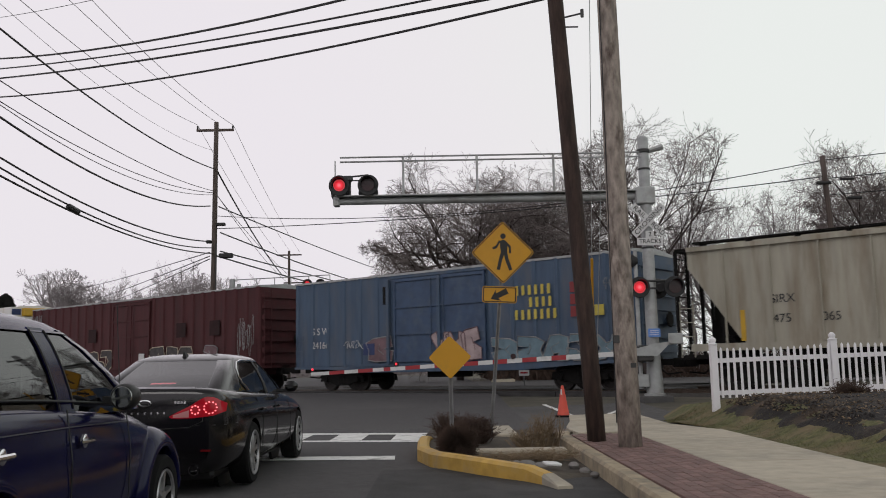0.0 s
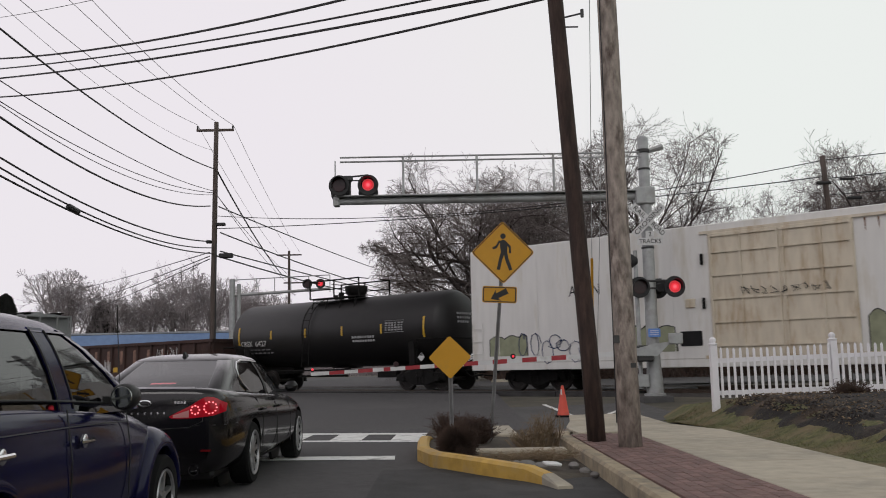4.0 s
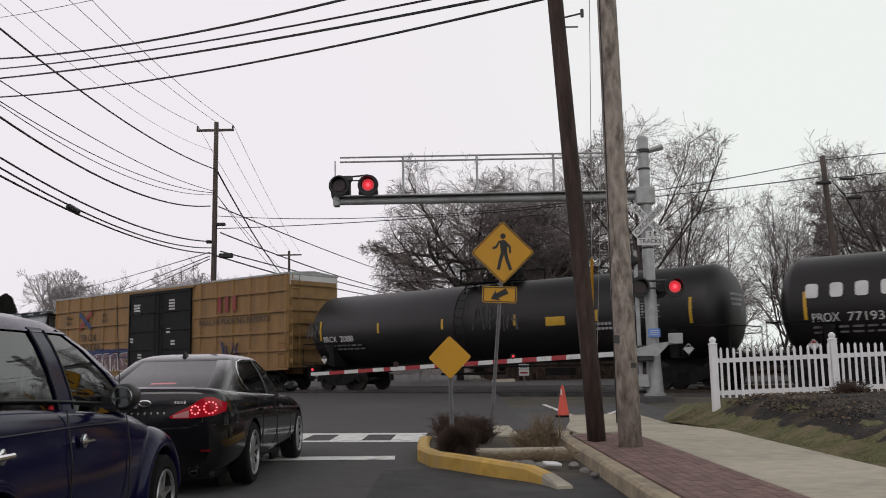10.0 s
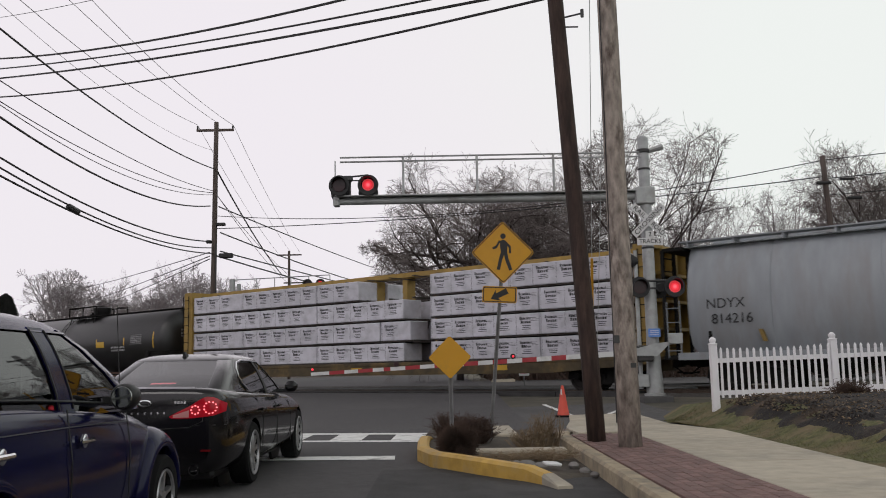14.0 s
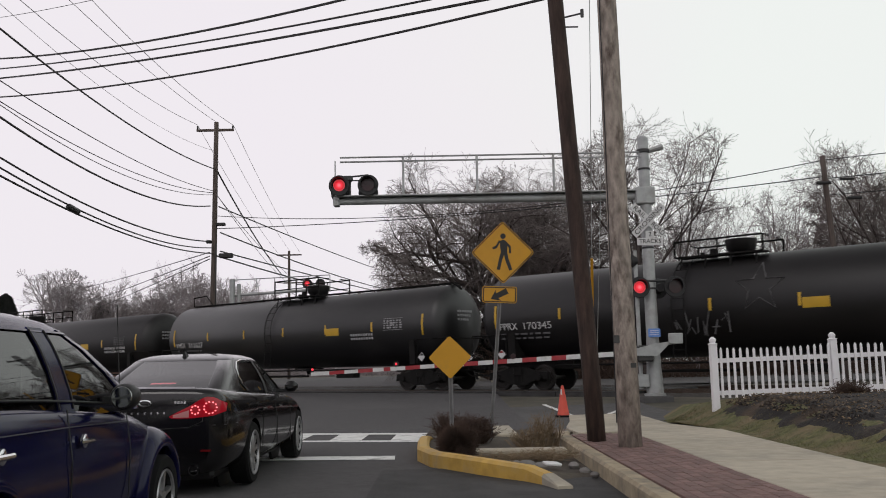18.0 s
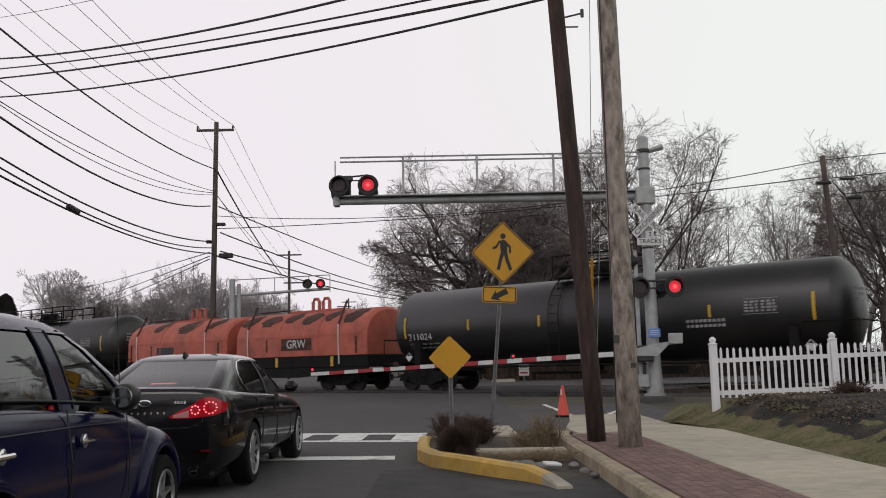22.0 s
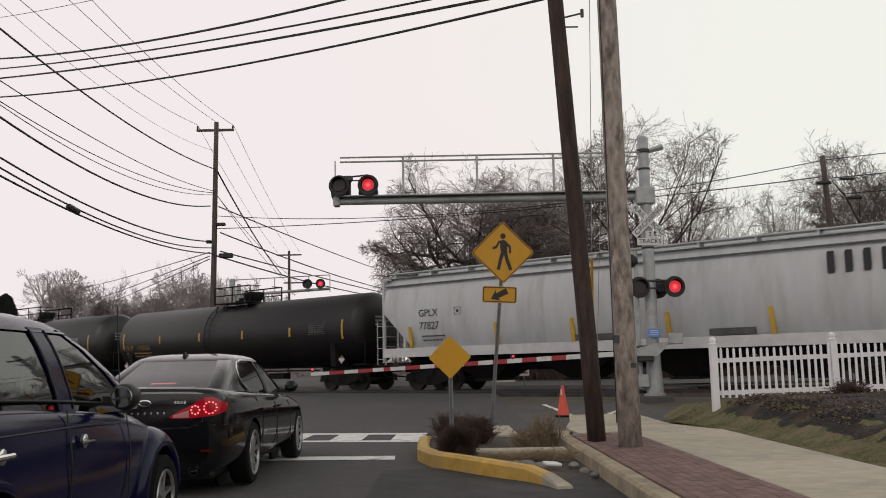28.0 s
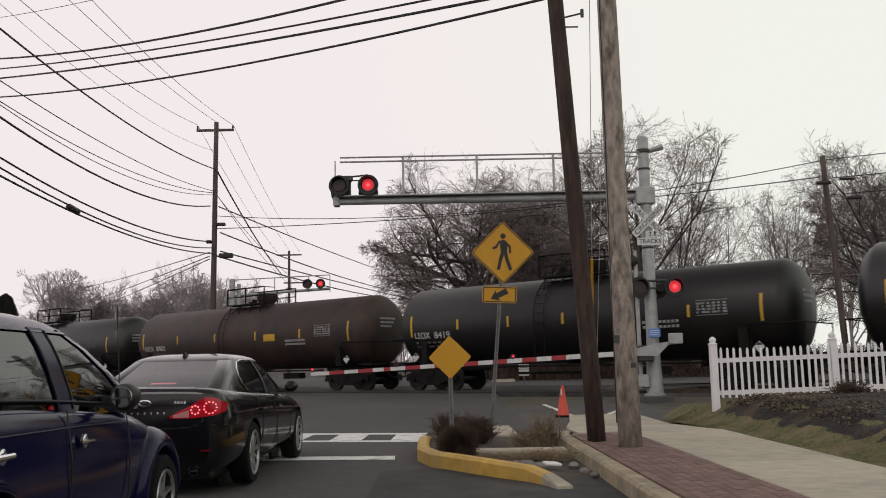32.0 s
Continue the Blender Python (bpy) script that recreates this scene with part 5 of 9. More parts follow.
WRAP = mat("white_lumber_wrap", (0.53, 0.52, 0.57), 0.3, var=0.1, scale=3, bump=1.0, bscale=4.5, dirt=(0.36, 0.355, 0.385), dirt_amt=0.4, dscale=2.0, rnd=0.08)
INK = mat("black_print", (0.02, 0.02, 0.022), 0.6, var=0.05)
MARK_WHITE = mat("white_stencil", (0.55, 0.55, 0.55), 0.6, var=0.1)
MARK_YELLOW = mat("yellow_stencil", (0.52, 0.42, 0.07), 0.6, var=0.1)
STRIPE_Y = mat("yellow_reflector", (0.5, 0.3, 0.02), 0.4, var=0.1)
MARK_OCHRE = mat("faded_yellow_stencil", (0.2, 0.13, 0.03), 0.6, var=0.3)
MARK_RED = mat("red_stencil", (0.22, 0.028, 0.03), 0.6, var=0.1)
MARK_GREY = mat("worn_stencil", (0.26, 0.26, 0.265), 0.6, var=0.3)
MARK_DIM = mat("dim_grey_plate", (0.075, 0.073, 0.075), 0.6, var=0.3)
SHIELD_BLUE = mat("shield_blue", (0.02, 0.035, 0.11), 0.6)
TAG_GREEN = mat("graffiti_green", (0.25, 0.265, 0.175), 0.7, var=0.2)
TAG_TEAL = mat("graffiti_teal", (0.13, 0.2, 0.24), 0.7, var=0.2)
TAG_MAUVE = mat("graffiti_mauve", (0.15, 0.09, 0.1), 0.7, var=0.3)
TAG_PINK = mat("graffiti_pink", (0.36, 0.28, 0.28), 0.7, var=0.25)
TAG_GREY = mat("graffiti_grey", (0.05, 0.045, 0.045), 0.7, var=0.5, scale=5)
TAG_DARK = mat("graffiti_dark", (0.03, 0.028, 0.035), 0.7, var=0.3)

# one truck and one wheelset, shared by every car
tk = M()
for sy in (-1, 1):
    tk.prism([(-1.25, 0.36), (-1.2, 0.62), (-0.7, 0.68), (-0.35, 0.8), (0.35, 0.8), (0.7, 0.68), (1.2, 0.62), (1.25, 0.36), (0.95, 0.42), (0.55, 0.3), (0.32, 0.2), (-0.32, 0.2), (-0.55, 0.3), (-0.95, 0.42)], "y", sy * 0.98 - 0.06, sy * 0.98 + 0.06)
    for x in (-0.88, 0.88):
        tk.cyl((x, sy * 0.9, 0.46), (x, sy * 1.12, 0.46), 0.13, 0.11, 10)
    for x in (-0.16, 0.0, 0.16):
        tk.cyl((x, sy * 1.0, 0.28), (x, sy * 1.0, 0.62), 0.07, n=8)
tk.bevel_box(-0.18, 0.18, -1.1, 1.1, 0.5, 0.82, 0.03)
tk.cyl((0, 0, 0.8), (0, 0, 1.0), 0.25, n=12)
TRUCK = tk.mesh("truck", UNDER)
ws = M()
for sy in (-1, 1):
    ws.lathe([(sy * 0.66, 0.12), (sy * 0.66, 0.46), (sy * 0.685, 0.47), (sy * 0.69, 0.435), (sy * 0.79, 0.43), (sy * 0.79, 0.36), (sy * 0.755, 0.33), (sy * 0.75, 0.16), (sy * 0.79, 0.12)], "y", 22)
ws.cyl((0, -1.05, 0), (0, 1.05, 0), 0.075, n=8)
WHEELSET = ws.mesh("wheelset", TREAD, True)
cp = M().box(-0.1, 0.55, -0.09, 0.09, 0.78, 0.98).bevel_box(0.5, 0.88, -0.16, 0.14, 0.72, 1.02, 0.04).box(-0.3, 0.0, -0.25, 0.25, 0.7, 1.1)
cp.tube([(0.1, -0.35, 0.75), (0.4, -0.3, 0.5), (0.85, -0.15, 0.55)], 0.03, 6)
COUPLER = cp.mesh("coupler", UNDER)
CARS = []


def rail_car(name, label, category, s_left, s_right, inset=2.1, over=0.0):
    """A car's empty at its middle on the rails, with trucks and couplers; its place is that at the start."""
    s = (s_left + s_right) / 2
    half = (s_right - s_left) / 2
    p = track(s, LINE)
    car = thing(name, label, category, pose(p[0], p[1], 0.0, 0, 0, -PHI), group="freight train")
    CARS.append((car, s))
    for sx in (-1, 1):
        t = part("truck", TRUCK, None, car, "", pose(sx * (half - inset), 0, 0))
        for dx in (-0.88, 0.88):
            part("wheelset", WHEELSET, None, t, "", pose(dx, 0, 0.43))
        part("coupler", COUPLER, None, car, "", pose(sx * (half + over), 0, 0, 0, 0, 0 if sx > 0 else 180))
    return car, half


def code_bars(parent, x, z, n, h, material, y=-1.585, name="stencil_bars"):
    """A stencilled code shown as plain bars, one a character."""
    m = M()
    w = h * 0.58
    k = 0
    if h >= 0.29:
        for c in n if isinstance(n, str) else "x" * n:
            if c != " ":
                b_ = w * 0.58
                part("stencil_bar", M().prism([(x + k, z - h / 2), (x + k + b_ * 0.86, z - h / 2), (x + k + b_, z - h * 0.36), (x + k + b_, z + h / 2), (x + k + b_ * 0.14, z + h / 2), (x + k, z + h * 0.36)], "y", y - 0.003, y + 0.004), material, parent)
            k += w * 1.32
        return None
    for c in n if isinstance(n, str) else "x" * n:
        if c != " ":
            m.box(x + k, x + k + w, y - 0.003, y + 0.004, z - h / 2, z + h / 2)
        k += w * 1.32
    return part(name, m, material, parent)


def code(parent, text, x, z, h, material, y=-1.585, tilt=0.0, width=None):
    """A stencilled code, from its left end, word by word."""
    if width and " " in text:
        k = 0
        for word in text.split(" "):
            ob = letters(word, h * 1.4, material, parent, pose(x + width * k / len(text), y, z, tilt), "stencil", "LEFT", 0.003, width * (len(word) - 0.15) / len(text))
            k += len(word) + 1
        return ob
    return letters(text, h * 1.4, material, parent, pose(x, y, z, tilt), "stencil", "LEFT", 0.003, width)


def split_bars(name, m, material, parent):
    """One part for each box of a row of bars."""
    for k in range(len(m.v) // 8):
        part(name, M().add(m.v[8 * k:8 * k + 8], m.f[0:6]), material, parent)


def ladder(parent, x, y, z0, z1, w=0.42, n=None, axis="x", material=UNDER):
    m = M()
    n = n or max(2, int((z1 - z0) / 0.38))
    if axis == "x":
        for dx in (-w / 2, w / 2):
            m.cyl((x + dx, y, z0), (x + dx, y, z1), 0.018, n=5)
        for k in range(n):
            z = z0 + (z1 - z0) * (k + 0.5) / n
            m.cyl((x - w / 2, y - 0.01, z), (x + w / 2, y - 0.01, z), 0.014, n=5)
    else:
        for dy in (-w / 2, w / 2):
            m.cyl((x, y + dy, z0), (x, y + dy, z1), 0.018, n=5)
        for k in range(n):
            z = z0 + (z1 - z0) * (k + 0.5) / n
            m.cyl((x + 0.01, y - w / 2, z), (x + 0.01, y + w / 2, z), 0.014, n=5)
    return part("ladder", m, material, parent)


GLYPHS = ([(0.0, 0.0), (0.3, 0.02), (0.33, 0.4), (0.55, 0.05), (0.8, 0.0), (0.68, 0.45), (1.0, 0.9), (0.72, 1.0), (0.5, 0.68), (0.34, 0.7), (0.3, 1.0), (0.02, 0.95)],
          [(0.05, 0.1), (0.35, 0.0), (0.95, 0.05), (1.0, 0.4), (0.6, 0.52), (0.95, 0.62), (0.9, 1.0), (0.25, 0.95), (0.0, 0.78), (0.1, 0.45)],
          [(0.0, 0.3), (0.2, 0.0), (0.75, 0.0), (1.0, 0.22), (0.95, 0.5), (0.62, 0.42), (0.5, 0.25), (0.33, 0.45), (0.45, 0.72), (0.9, 0.7), (0.85, 1.0), (0.2, 1.0), (0.02, 0.75)],
          [(0.1, 0.0), (0.4, 0.0), (0.42, 0.3), (0.6, 0.3), (0.66, 0.0), (0.98, 0.05), (0.82, 0.95), (0.5, 1.0), (0.2, 0.92)])


def graffiti(parent, x0, x1, z0, z1, y, fill, line, seed, n=6):
    """Sprayed angular letters that lean into one another: filled shapes with outlines and inner strokes."""
    rn = random.Random(seed)
    w = (x1 - x0) / n
    for k in range(n):
        f, o = M(), M()
        h_ = (z1 - z0) * rn.uniform(0.82, 1.0)
        lean_ = rn.uniform(-0.18, 0.22)
        flip = rn.random() < 0.4
        pts = []
        for a, b in GLYPHS[rn.randrange(4)]:
            a = 1 - a if flip else a
            pts.append((x0 + w * (k - 0.1 + 1.2 * a + lean_ * b + rn.uniform(-0.04, 0.04)), z0 + h_ * min(max(b + rn.uniform(-0.04, 0.04), 0), 1)))
        f.prism(pts, "y", y - 0.002 - 0.0008 * k, y + 0.004)
        ring = [(a, y - 0.005 - 0.0008 * k, b) for a, b in pts]
        o.tube(ring + [ring[0]], 0.024, 4)
        cx, cz = x0 + w * (k + 0.5), z0 + h_ * 0.5
        o.tube([(cx + w * rn.uniform(-0.2, 0.2), y - 0.006 - 0.0008 * k, cz + h_ * q) for q in (-0.2, 0.0, 0.2)], 0.014, 4)
        g = part("graffiti", f, fill, parent, "sprayed graffiti")
        part("outline", o, line, g)


def crown(parent, x0, x1, z0, z1, y, fill, line, seed, n=9, square=False):
    """A sprayed backing with rounded bumps, or a stepped skyline of letter tops."""
    rn = random.Random(seed)
    top, x = [], x0
    w = (x1 - x0) / n
    for k in range(n):
        end = x1 if k == n - 1 else x + w * rn.uniform(0.75, 1.2)
        a, b = z0 + (z1 - z0) * rn.uniform(0.72, 0.84), z0 + (z1 - z0) * rn.uniform(0.88, 1.0)
        for q in ((0, 0), (0.08, 0.9), (0.4, 1), (0.75, 0.85), (0.97, 0.2)) if square else ((0, 0), (0.3, 0.85), (0.5, 1), (0.62, 0.9), (0.9, 0.45)):
            top.append((x + (end - x) * q[0], a + (b - a) * q[1]))
        x = end
    ring = [(x0, z0)] + top + [(x1, z0)]
    g = part("graffiti", M().prism(ring, "y", y - 0.002, y + 0.004), fill, parent, "sprayed graffiti with a bumpy edge")
    part("outline", M().tube([(a, y - 0.004, b) for a, b in ring], 0.016, 4), line, g)


def loops(parent, x0, x1, z0, z1, y, line, seed, n=6, r=0.012):
    """A sprayed tag of overlapping open loops and hooks."""
    rn = random.Random(seed)
    for k in range(n):
        cx, cz = x0 + (x1 - x0) * (k + rn.uniform(0.2, 0.8)) / n, rn.uniform(z0 * 0.7 + z1 * 0.3, z0 * 0.3 + z1 * 0.7)
        rx, rz = (x1 - x0) / n * rn.uniform(0.4, 0.9), (z1 - z0) * rn.uniform(0.18, 0.4)
        a0, turn = rn.uniform(0, 6.28), rn.choice((-1, 1)) * rn.uniform(3.5, 8.5)
        m = M().tube([(cx + rx * math.cos(a0 + turn * q / 11) * (1 - 0.05 * q), y - 0.004, cz + rz * math.sin(a0 + turn * q / 11)) for q in range(12)], r, 4)
        part("graffiti", m, line, parent, "sprayed looping tag")


def scrawl(parent, x0, x1, z0, z1, y, line, seed, n=9, r=0.014):
    rn = random.Random(seed)
    for k in range(n):
        m = M()
        cx = x0 + (x1 - x0) * (k + 0.5) / n
        w = (x1 - x0) / n
        m.tube([(cx + w * rn.uniform(-0.55, 0.55), y - 0.004, rn.uniform(z0, z1)) for _ in range(6)], r, 4)
        part("graffiti", m, line, parent, "sprayed scrawl")


def boxcar(label, s_l, s_r, z_top, body, rib_w, rib_d, ribs, door, door_mat, door_rows, seed, roof_mat=None, sill=0.72, end_mat=None, white_end=None):
    car, h = rail_car("boxcar", label, "boxcar", s_l, s_r, 2.3)
    y = 1.55
    part("body", M().bevel_box(-h, h, -y + 0.06, y - 0.06, 0.98, z_top - 0.05, 0.02), body, car)
    roof = M()
    roof.loft([[(x, -y + 0.02, z_top - 0.08), (x, -y + 0.02, z_top), (x, 0, z_top + 0.13), (x, y - 0.02, z_top), (x, y - 0.02, z_top - 0.08)] for x in (-h - 0.02, h + 0.02)])
    part("roof", roof, roof_mat or GALV, car)
    seam = M().loft([[(x, -y + 0.02, z_top), (x, 0, z_top + 0.17), (x, y - 0.02, z_top), (x, 0, z_top + 0.12)] for x in (-0.03, 0.03)]).mesh("roof_seam", roof_mat or GALV)
    for k in range(int(h * 2 / 1.25)):
        part("roof_seam", seam, None, car, "", pose(-h + 0.6 + k * 1.25, 0, 0))
    sills = M()
    for sy in (-1, 1):
        sills.prism([(-h, 0.98), (h, 0.98), (h, 0.9), (h - 2.2, 0.86), (door[1] + 1.5, sill), (door[0] - 1.5, sill), (-h + 2.2, 0.86), (-h, 0.9)], "y", sy * (y - 0.05) - 0.04, sy * (y - 0.05) + 0.04)
    sills.box(-h + 1, h - 1, -0.3, 0.3, 0.7, 0.98)
    part("side_sill", sills, body, car)
    rib = M()
    rib.prism([(-rib_w / 2, 0.0), (-rib_w / 2 * 0.6, -rib_d), (rib_w / 2 * 0.6, -rib_d), (rib_w / 2, 0.0)], "z", 0.98, z_top - 0.06)
    rib_me = rib.mesh("rib", body)
    n_ = ribs
    for k in range(n_):
        x = -h + 0.15 + (2 * h - 0.3) * k / (n_ - 1)
        if door[0] - 0.1 < x < door[1] + 0.1:
            continue
        part("rib", rib_me, None, car, "", pose(x, -y + 0.06, 0))
        part("rib", rib_me, None, car, "", pose(x, y - 0.06, 0, 0, 0, 180))
    # doors with cross ribs, rods and handles
    for sy in (-1, 1):
        d = part("door", M().bevel_box(door[0], door[1], -0.04, 0.04, 1.05, z_top - 0.22, 0.015), door_mat, car, "", pose(0, sy * (y + 0.0), 0))
        dr = M()
        mid = (door[0] + door[1]) / 2
        for k in range(door_rows + 1):
            z = 1.1 + (z_top - 1.45) * k / door_rows
            dr.box(door[0] + 0.05, mid - 0.03, -0.09, -0.03, z, z + 0.07).box(mid + 0.03, door[1] - 0.05, -0.09, -0.03, z, z + 0.07)
        for x in (door[0] + 0.03, mid, door[1] - 0.03):
            dr.box(x - 0.04, x + 0.04, -0.08, -0.03, 1.06, z_top - 0.24)
        if sy > 0:
            dr.move(pose(0, 0, 0, 0, 0, 180) @ Matrix.Translation((-2 * mid, 0, 0)))
        part("door_rib", dr, door_mat, d)
        rods = M()
        for x in (mid - 0.3, mid + 0.3):
            rods.cyl((x, sy * 0.1, 1.1), (x, sy * 0.1, z_top - 0.3), 0.02, n=6)
        part("lock_rod", rods, door_mat, d)
        part("door_rail", M().box(door[0] - (door[1] - door[0]) * 0.5, door[1] + 0.2, sy * 1.56 - 0.03, sy * 1.56 + 0.03, 0.96, 1.04).box(door[0] - 0.2, door[1] + 0.2, sy * 1.56 - 0.03, sy * 1.56 + 0.03, z_top - 0.2, z_top - 0.1), body, car)
    # corrugated ends
    er = M().prism([(-1.4, 0.0), (-1.3, 0.09), (1.3, 0.09), (1.4, 0.0)], "z", -0.1, 0.1)
    er.v = [(b, a, c) for a, b, c in er.v]
    er_me = er.mesh("end_rib", end_mat or body)
    for k in range(7):
        z = 1.3 + (z_top - 1.75) * k / 6
        part("end_rib", er_me, None, car, "", pose(h, 0, z))
        part("end_rib", er_me, None, car, "", pose(-h, 0, z, 0, 0, 180))
    if white_end:
        part("end_band", M().box(h + 0.005, h + 0.02, -1.42, 1.42, z_top - 0.55, z_top - 0.1), white_end, car)
    ladder(car, h - 0.35, -y - 0.03, 1.0, 2.3, material=body)
    ladder(car, -h + 0.35, -y - 0.03, 1.0, 2.3, material=body)
    ladder(car, h + 0.12, -1.15, 1.0, z_top - 0.1, axis="y", material=body)
    part("brake_wheel", M().lathe([(0.0, 0.24), (0.03, 0.27), (0.06, 0.24)], "x", 16, (h + 0.14, 0.6, 2.3)), UNDER, car)
    part("brake_gear", M().box(-1.2, 0.6, -0.9, -0.4, 0.5, 0.72).cyl((-3.5, -0.6, 0.75), (3.5, -0.6, 0.75), 0.03, n=5), UNDER, car)
    return car, h


def tank_car(label, s_l, s_r, r, zc, paint, plat=(-1.5, 1.5), plat_kind=1, yellow=6, seed=0, name="tank_car", dome=0.0, walkway=False, straps=0, mark="", mark_paint=None):
    """A tank car; s_l and s_r are where its heads end."""
    car, h = rail_car(name, label, "tank car", s_l, s_r, 1.55, -0.05)
    cap = 0.62
    prof = [(-h, 0.0), (-h + 0.03, r * 0.3), (-h + 0.1, r * 0.55), (-h + 0.24, r * 0.78), (-h + 0.42, r * 0.92), (-h + cap, r)]
    prof = prof + [(-t, q) for t, q in reversed(prof)]
    part("tank", M().lathe(prof, "x", 72, (0, 0, zc)), paint, car, "", None, True)
    for sx in (-1, 1):
        sill = M()
        x0, x1 = sorted((sx * (h + 0.25), sx * (h - 3.4)))
        sill.box(x0, x1, -0.32, 0.32, 0.72, 1.02)
        sill.prism([(-1.45, 1.0), (1.45, 1.0), (1.5, zc - 0.55), (1.28, zc - 0.85), (-1.28, zc - 0.85), (-1.5, zc - 0.55)], "x", sx * (h - 1.6) - 0.14, sx * (h - 1.6) + 0.14)
        sill.box(*sorted((sx * (h + 0.2), sx * (h - 0.5))), -1.4, 1.4, 1.02, 1.08)
        part("stub_sill", sill, UNDER, car)
    for sx in (-1, 1):
        e = sx * (h + 0.15)
        part("end_railing", M().tube([(e, -1.4, 1.05), (e, -1.4, 1.95), (e, 1.4, 1.95), (e, 1.4, 1.05)], 0.022, 5).tube([(e, -1.4, 1.95), (e - sx * 1.5, -1.45, 1.95), (e - sx * 1.5, -1.45, 1.05)], 0.022, 5), UNDER, car)
        x0, x1 = sorted((sx * (h - 0.2), sx * (h - 0.6)))
        part("end_ladder", M().box(x0, x0 + 0.02, -1.45, -1.4, 0.5, 1.0).box(x1, x1 + 0.02, -1.45, -1.4, 0.5, 1.0).box(x0, x1, -1.45, -1.4, 0.5, 0.54), UNDER, car)
    # manway, platform and its railing
    top = zc + r
    cx = (plat[0] + plat[1]) / 2
    part("manway", M().lathe([(-0.15, 0.36), (0.1, 0.36), (0.2, 0.45), (0.5 + dome, 0.5), (0.52 + dome, 0.46), (0.54 + dome, 0.0)], "z", 18, (cx + 0.4, 0, top)), paint, car, "", None, True)
    pf = M().box(plat[0], plat[1], -0.95, -0.42, top - 0.02, top + 0.03).box(plat[0], plat[1], 0.42, 0.95, top - 0.02, top + 0.03)
    for x in np.linspace(plat[0] + 0.2, plat[1] - 0.2, 4):
        pf.tube([(x, -0.9, top), (x, -1.05, top - 0.5)], 0.03, 4).tube([(x, 0.9, top), (x, 1.05, top - 0.5)], 0.03, 4)
    part("platform", pf, UNDER, car)
    rl = M()
    hz = top + (0.75 if plat_kind else 0.5)
    n_ = max(2, int((plat[1] - plat[0]) / 1.1) + 1)
    for sy in (-0.95, 0.95):
        rl.tube([(plat[0], sy, hz), (plat[1], sy, hz)], 0.034, 5)
        if plat_kind:
            rl.tube([(plat[0], sy, hz - 0.38), (plat[1], sy, hz - 0.38)], 0.026, 5)
        for x in np.linspace(plat[0], plat[1], n_):
            rl.tube([(x, sy, top), (x, sy, hz)], 0.034, 5)
    for x in (plat[0], plat[1]):
        rl.tube([(x, -0.95, hz), (x, -0.35, hz)], 0.02, 5).tube([(x, 0.35, hz), (x, 0.95, hz)], 0.02, 5)
    part("platform_railing", rl, UNDER, car)
    part("valve", M().cyl((cx - 0.5, 0, top - 0.05), (cx - 0.5, 0, top + 0.3), 0.12, n=10).cyl((cx - 0.9, 0.1, top - 0.05), (cx - 0.9, 0.1, top + 0.22), 0.08, n=8), UNDER, car)
    if walkway:
        wk = M().box(-h + 0.7, h - 0.5, -0.2, 0.2, top + 0.05, top + 0.09)
        for x in np.linspace(-h + 0.9, h - 0.7, 9):
            wk.tube([(x, -0.15, top - 0.05), (x, -0.15, top + 0.06)], 0.02, 4)
        wk.tube([(-h + 0.7, -0.2, top + 0.08), (-h + 0.7, -0.2, top + 0.5), (-h + 1.7, -0.2, top + 0.55), (-h + 2.2, -0.2, top + 0.1)], 0.025, 5)
        wk.tube([(h - 0.5, -0.2, top + 0.08), (h - 0.1, -0.2, top - 0.2)], 0.05, 5)
        part("running_board", wk, UNDER, car)
    ld = M()
    lx = plat[0] + 0.3
    arc = [radians(a) for a in range(100, 200, 12)]
    for dx in (-0.2, 0.2):
        ld.tube([(lx + dx, (r + 0.09) * math.cos(a), zc + (r + 0.09) * math.sin(a)) for a in arc] + [(lx + dx, -r - 0.1, 1.0)], 0.018, 4)
    for a in arc[2:]:
        ld.cyl((lx - 0.2, (r + 0.09) * math.cos(a), zc + (r + 0.09) * math.sin(a)), (lx + 0.2, (r + 0.09) * math.cos(a), zc + (r + 0.09) * math.sin(a)), 0.013, n=4)
    for z in (1.6, 1.25):
        ld.cyl((lx - 0.2, -r - 0.1, z), (lx + 0.2, -r - 0.1, z), 0.013, n=4)
    part("side_ladder", ld, UNDER, car)
    for x in ([-h * 0.5, h * 0.5][:straps] if straps else []) + [lx - 0.3]:
        part("strap", M().lathe([(x - 0.05, r), (x - 0.05, r + 0.012), (x + 0.05, r + 0.012), (x + 0.05, r)], "x", 40, (0, 0, zc)), paint, car)

    def on_side(x, z):
        """The tank's near surface at that height."""
        return -math.sqrt(max(r * r - (z - zc) ** 2, 0.01)) - 0.009

    def decal(nm, x0, x1, z0, z1, material, lbl=""):
        m = M()
        n_ = max(2, int((z1 - z0) / 0.07))
        zs = [z0 + (z1 - z0) * k / n_ for k in range(n_ + 1)]
        for k in range(n_):
            m.loft([[(x0, on_side(0, z), z), (x1, on_side(0, z), z), (x1, on_side(0, z) + 0.006, z), (x0, on_side(0, z) + 0.006, z)] for z in (zs[k], zs[k + 1])])
        return part(nm, m, material, car, lbl)

    zr = zc + 0.05
    for k in range(yellow):
        f = k / (yellow - 1)
        x = -h + 1.0 + (2 * h - 2.0) * f
        tall = 0.45 if k in (0, yellow - 1) else 0.24
        decal("reflector_stripe", x - 0.045, x + 0.045, zr - tall, zr + tall - 0.1, STRIPE_Y, "")
    # the code at the trailing end, small print and a data plate
    rn = random.Random(seed)
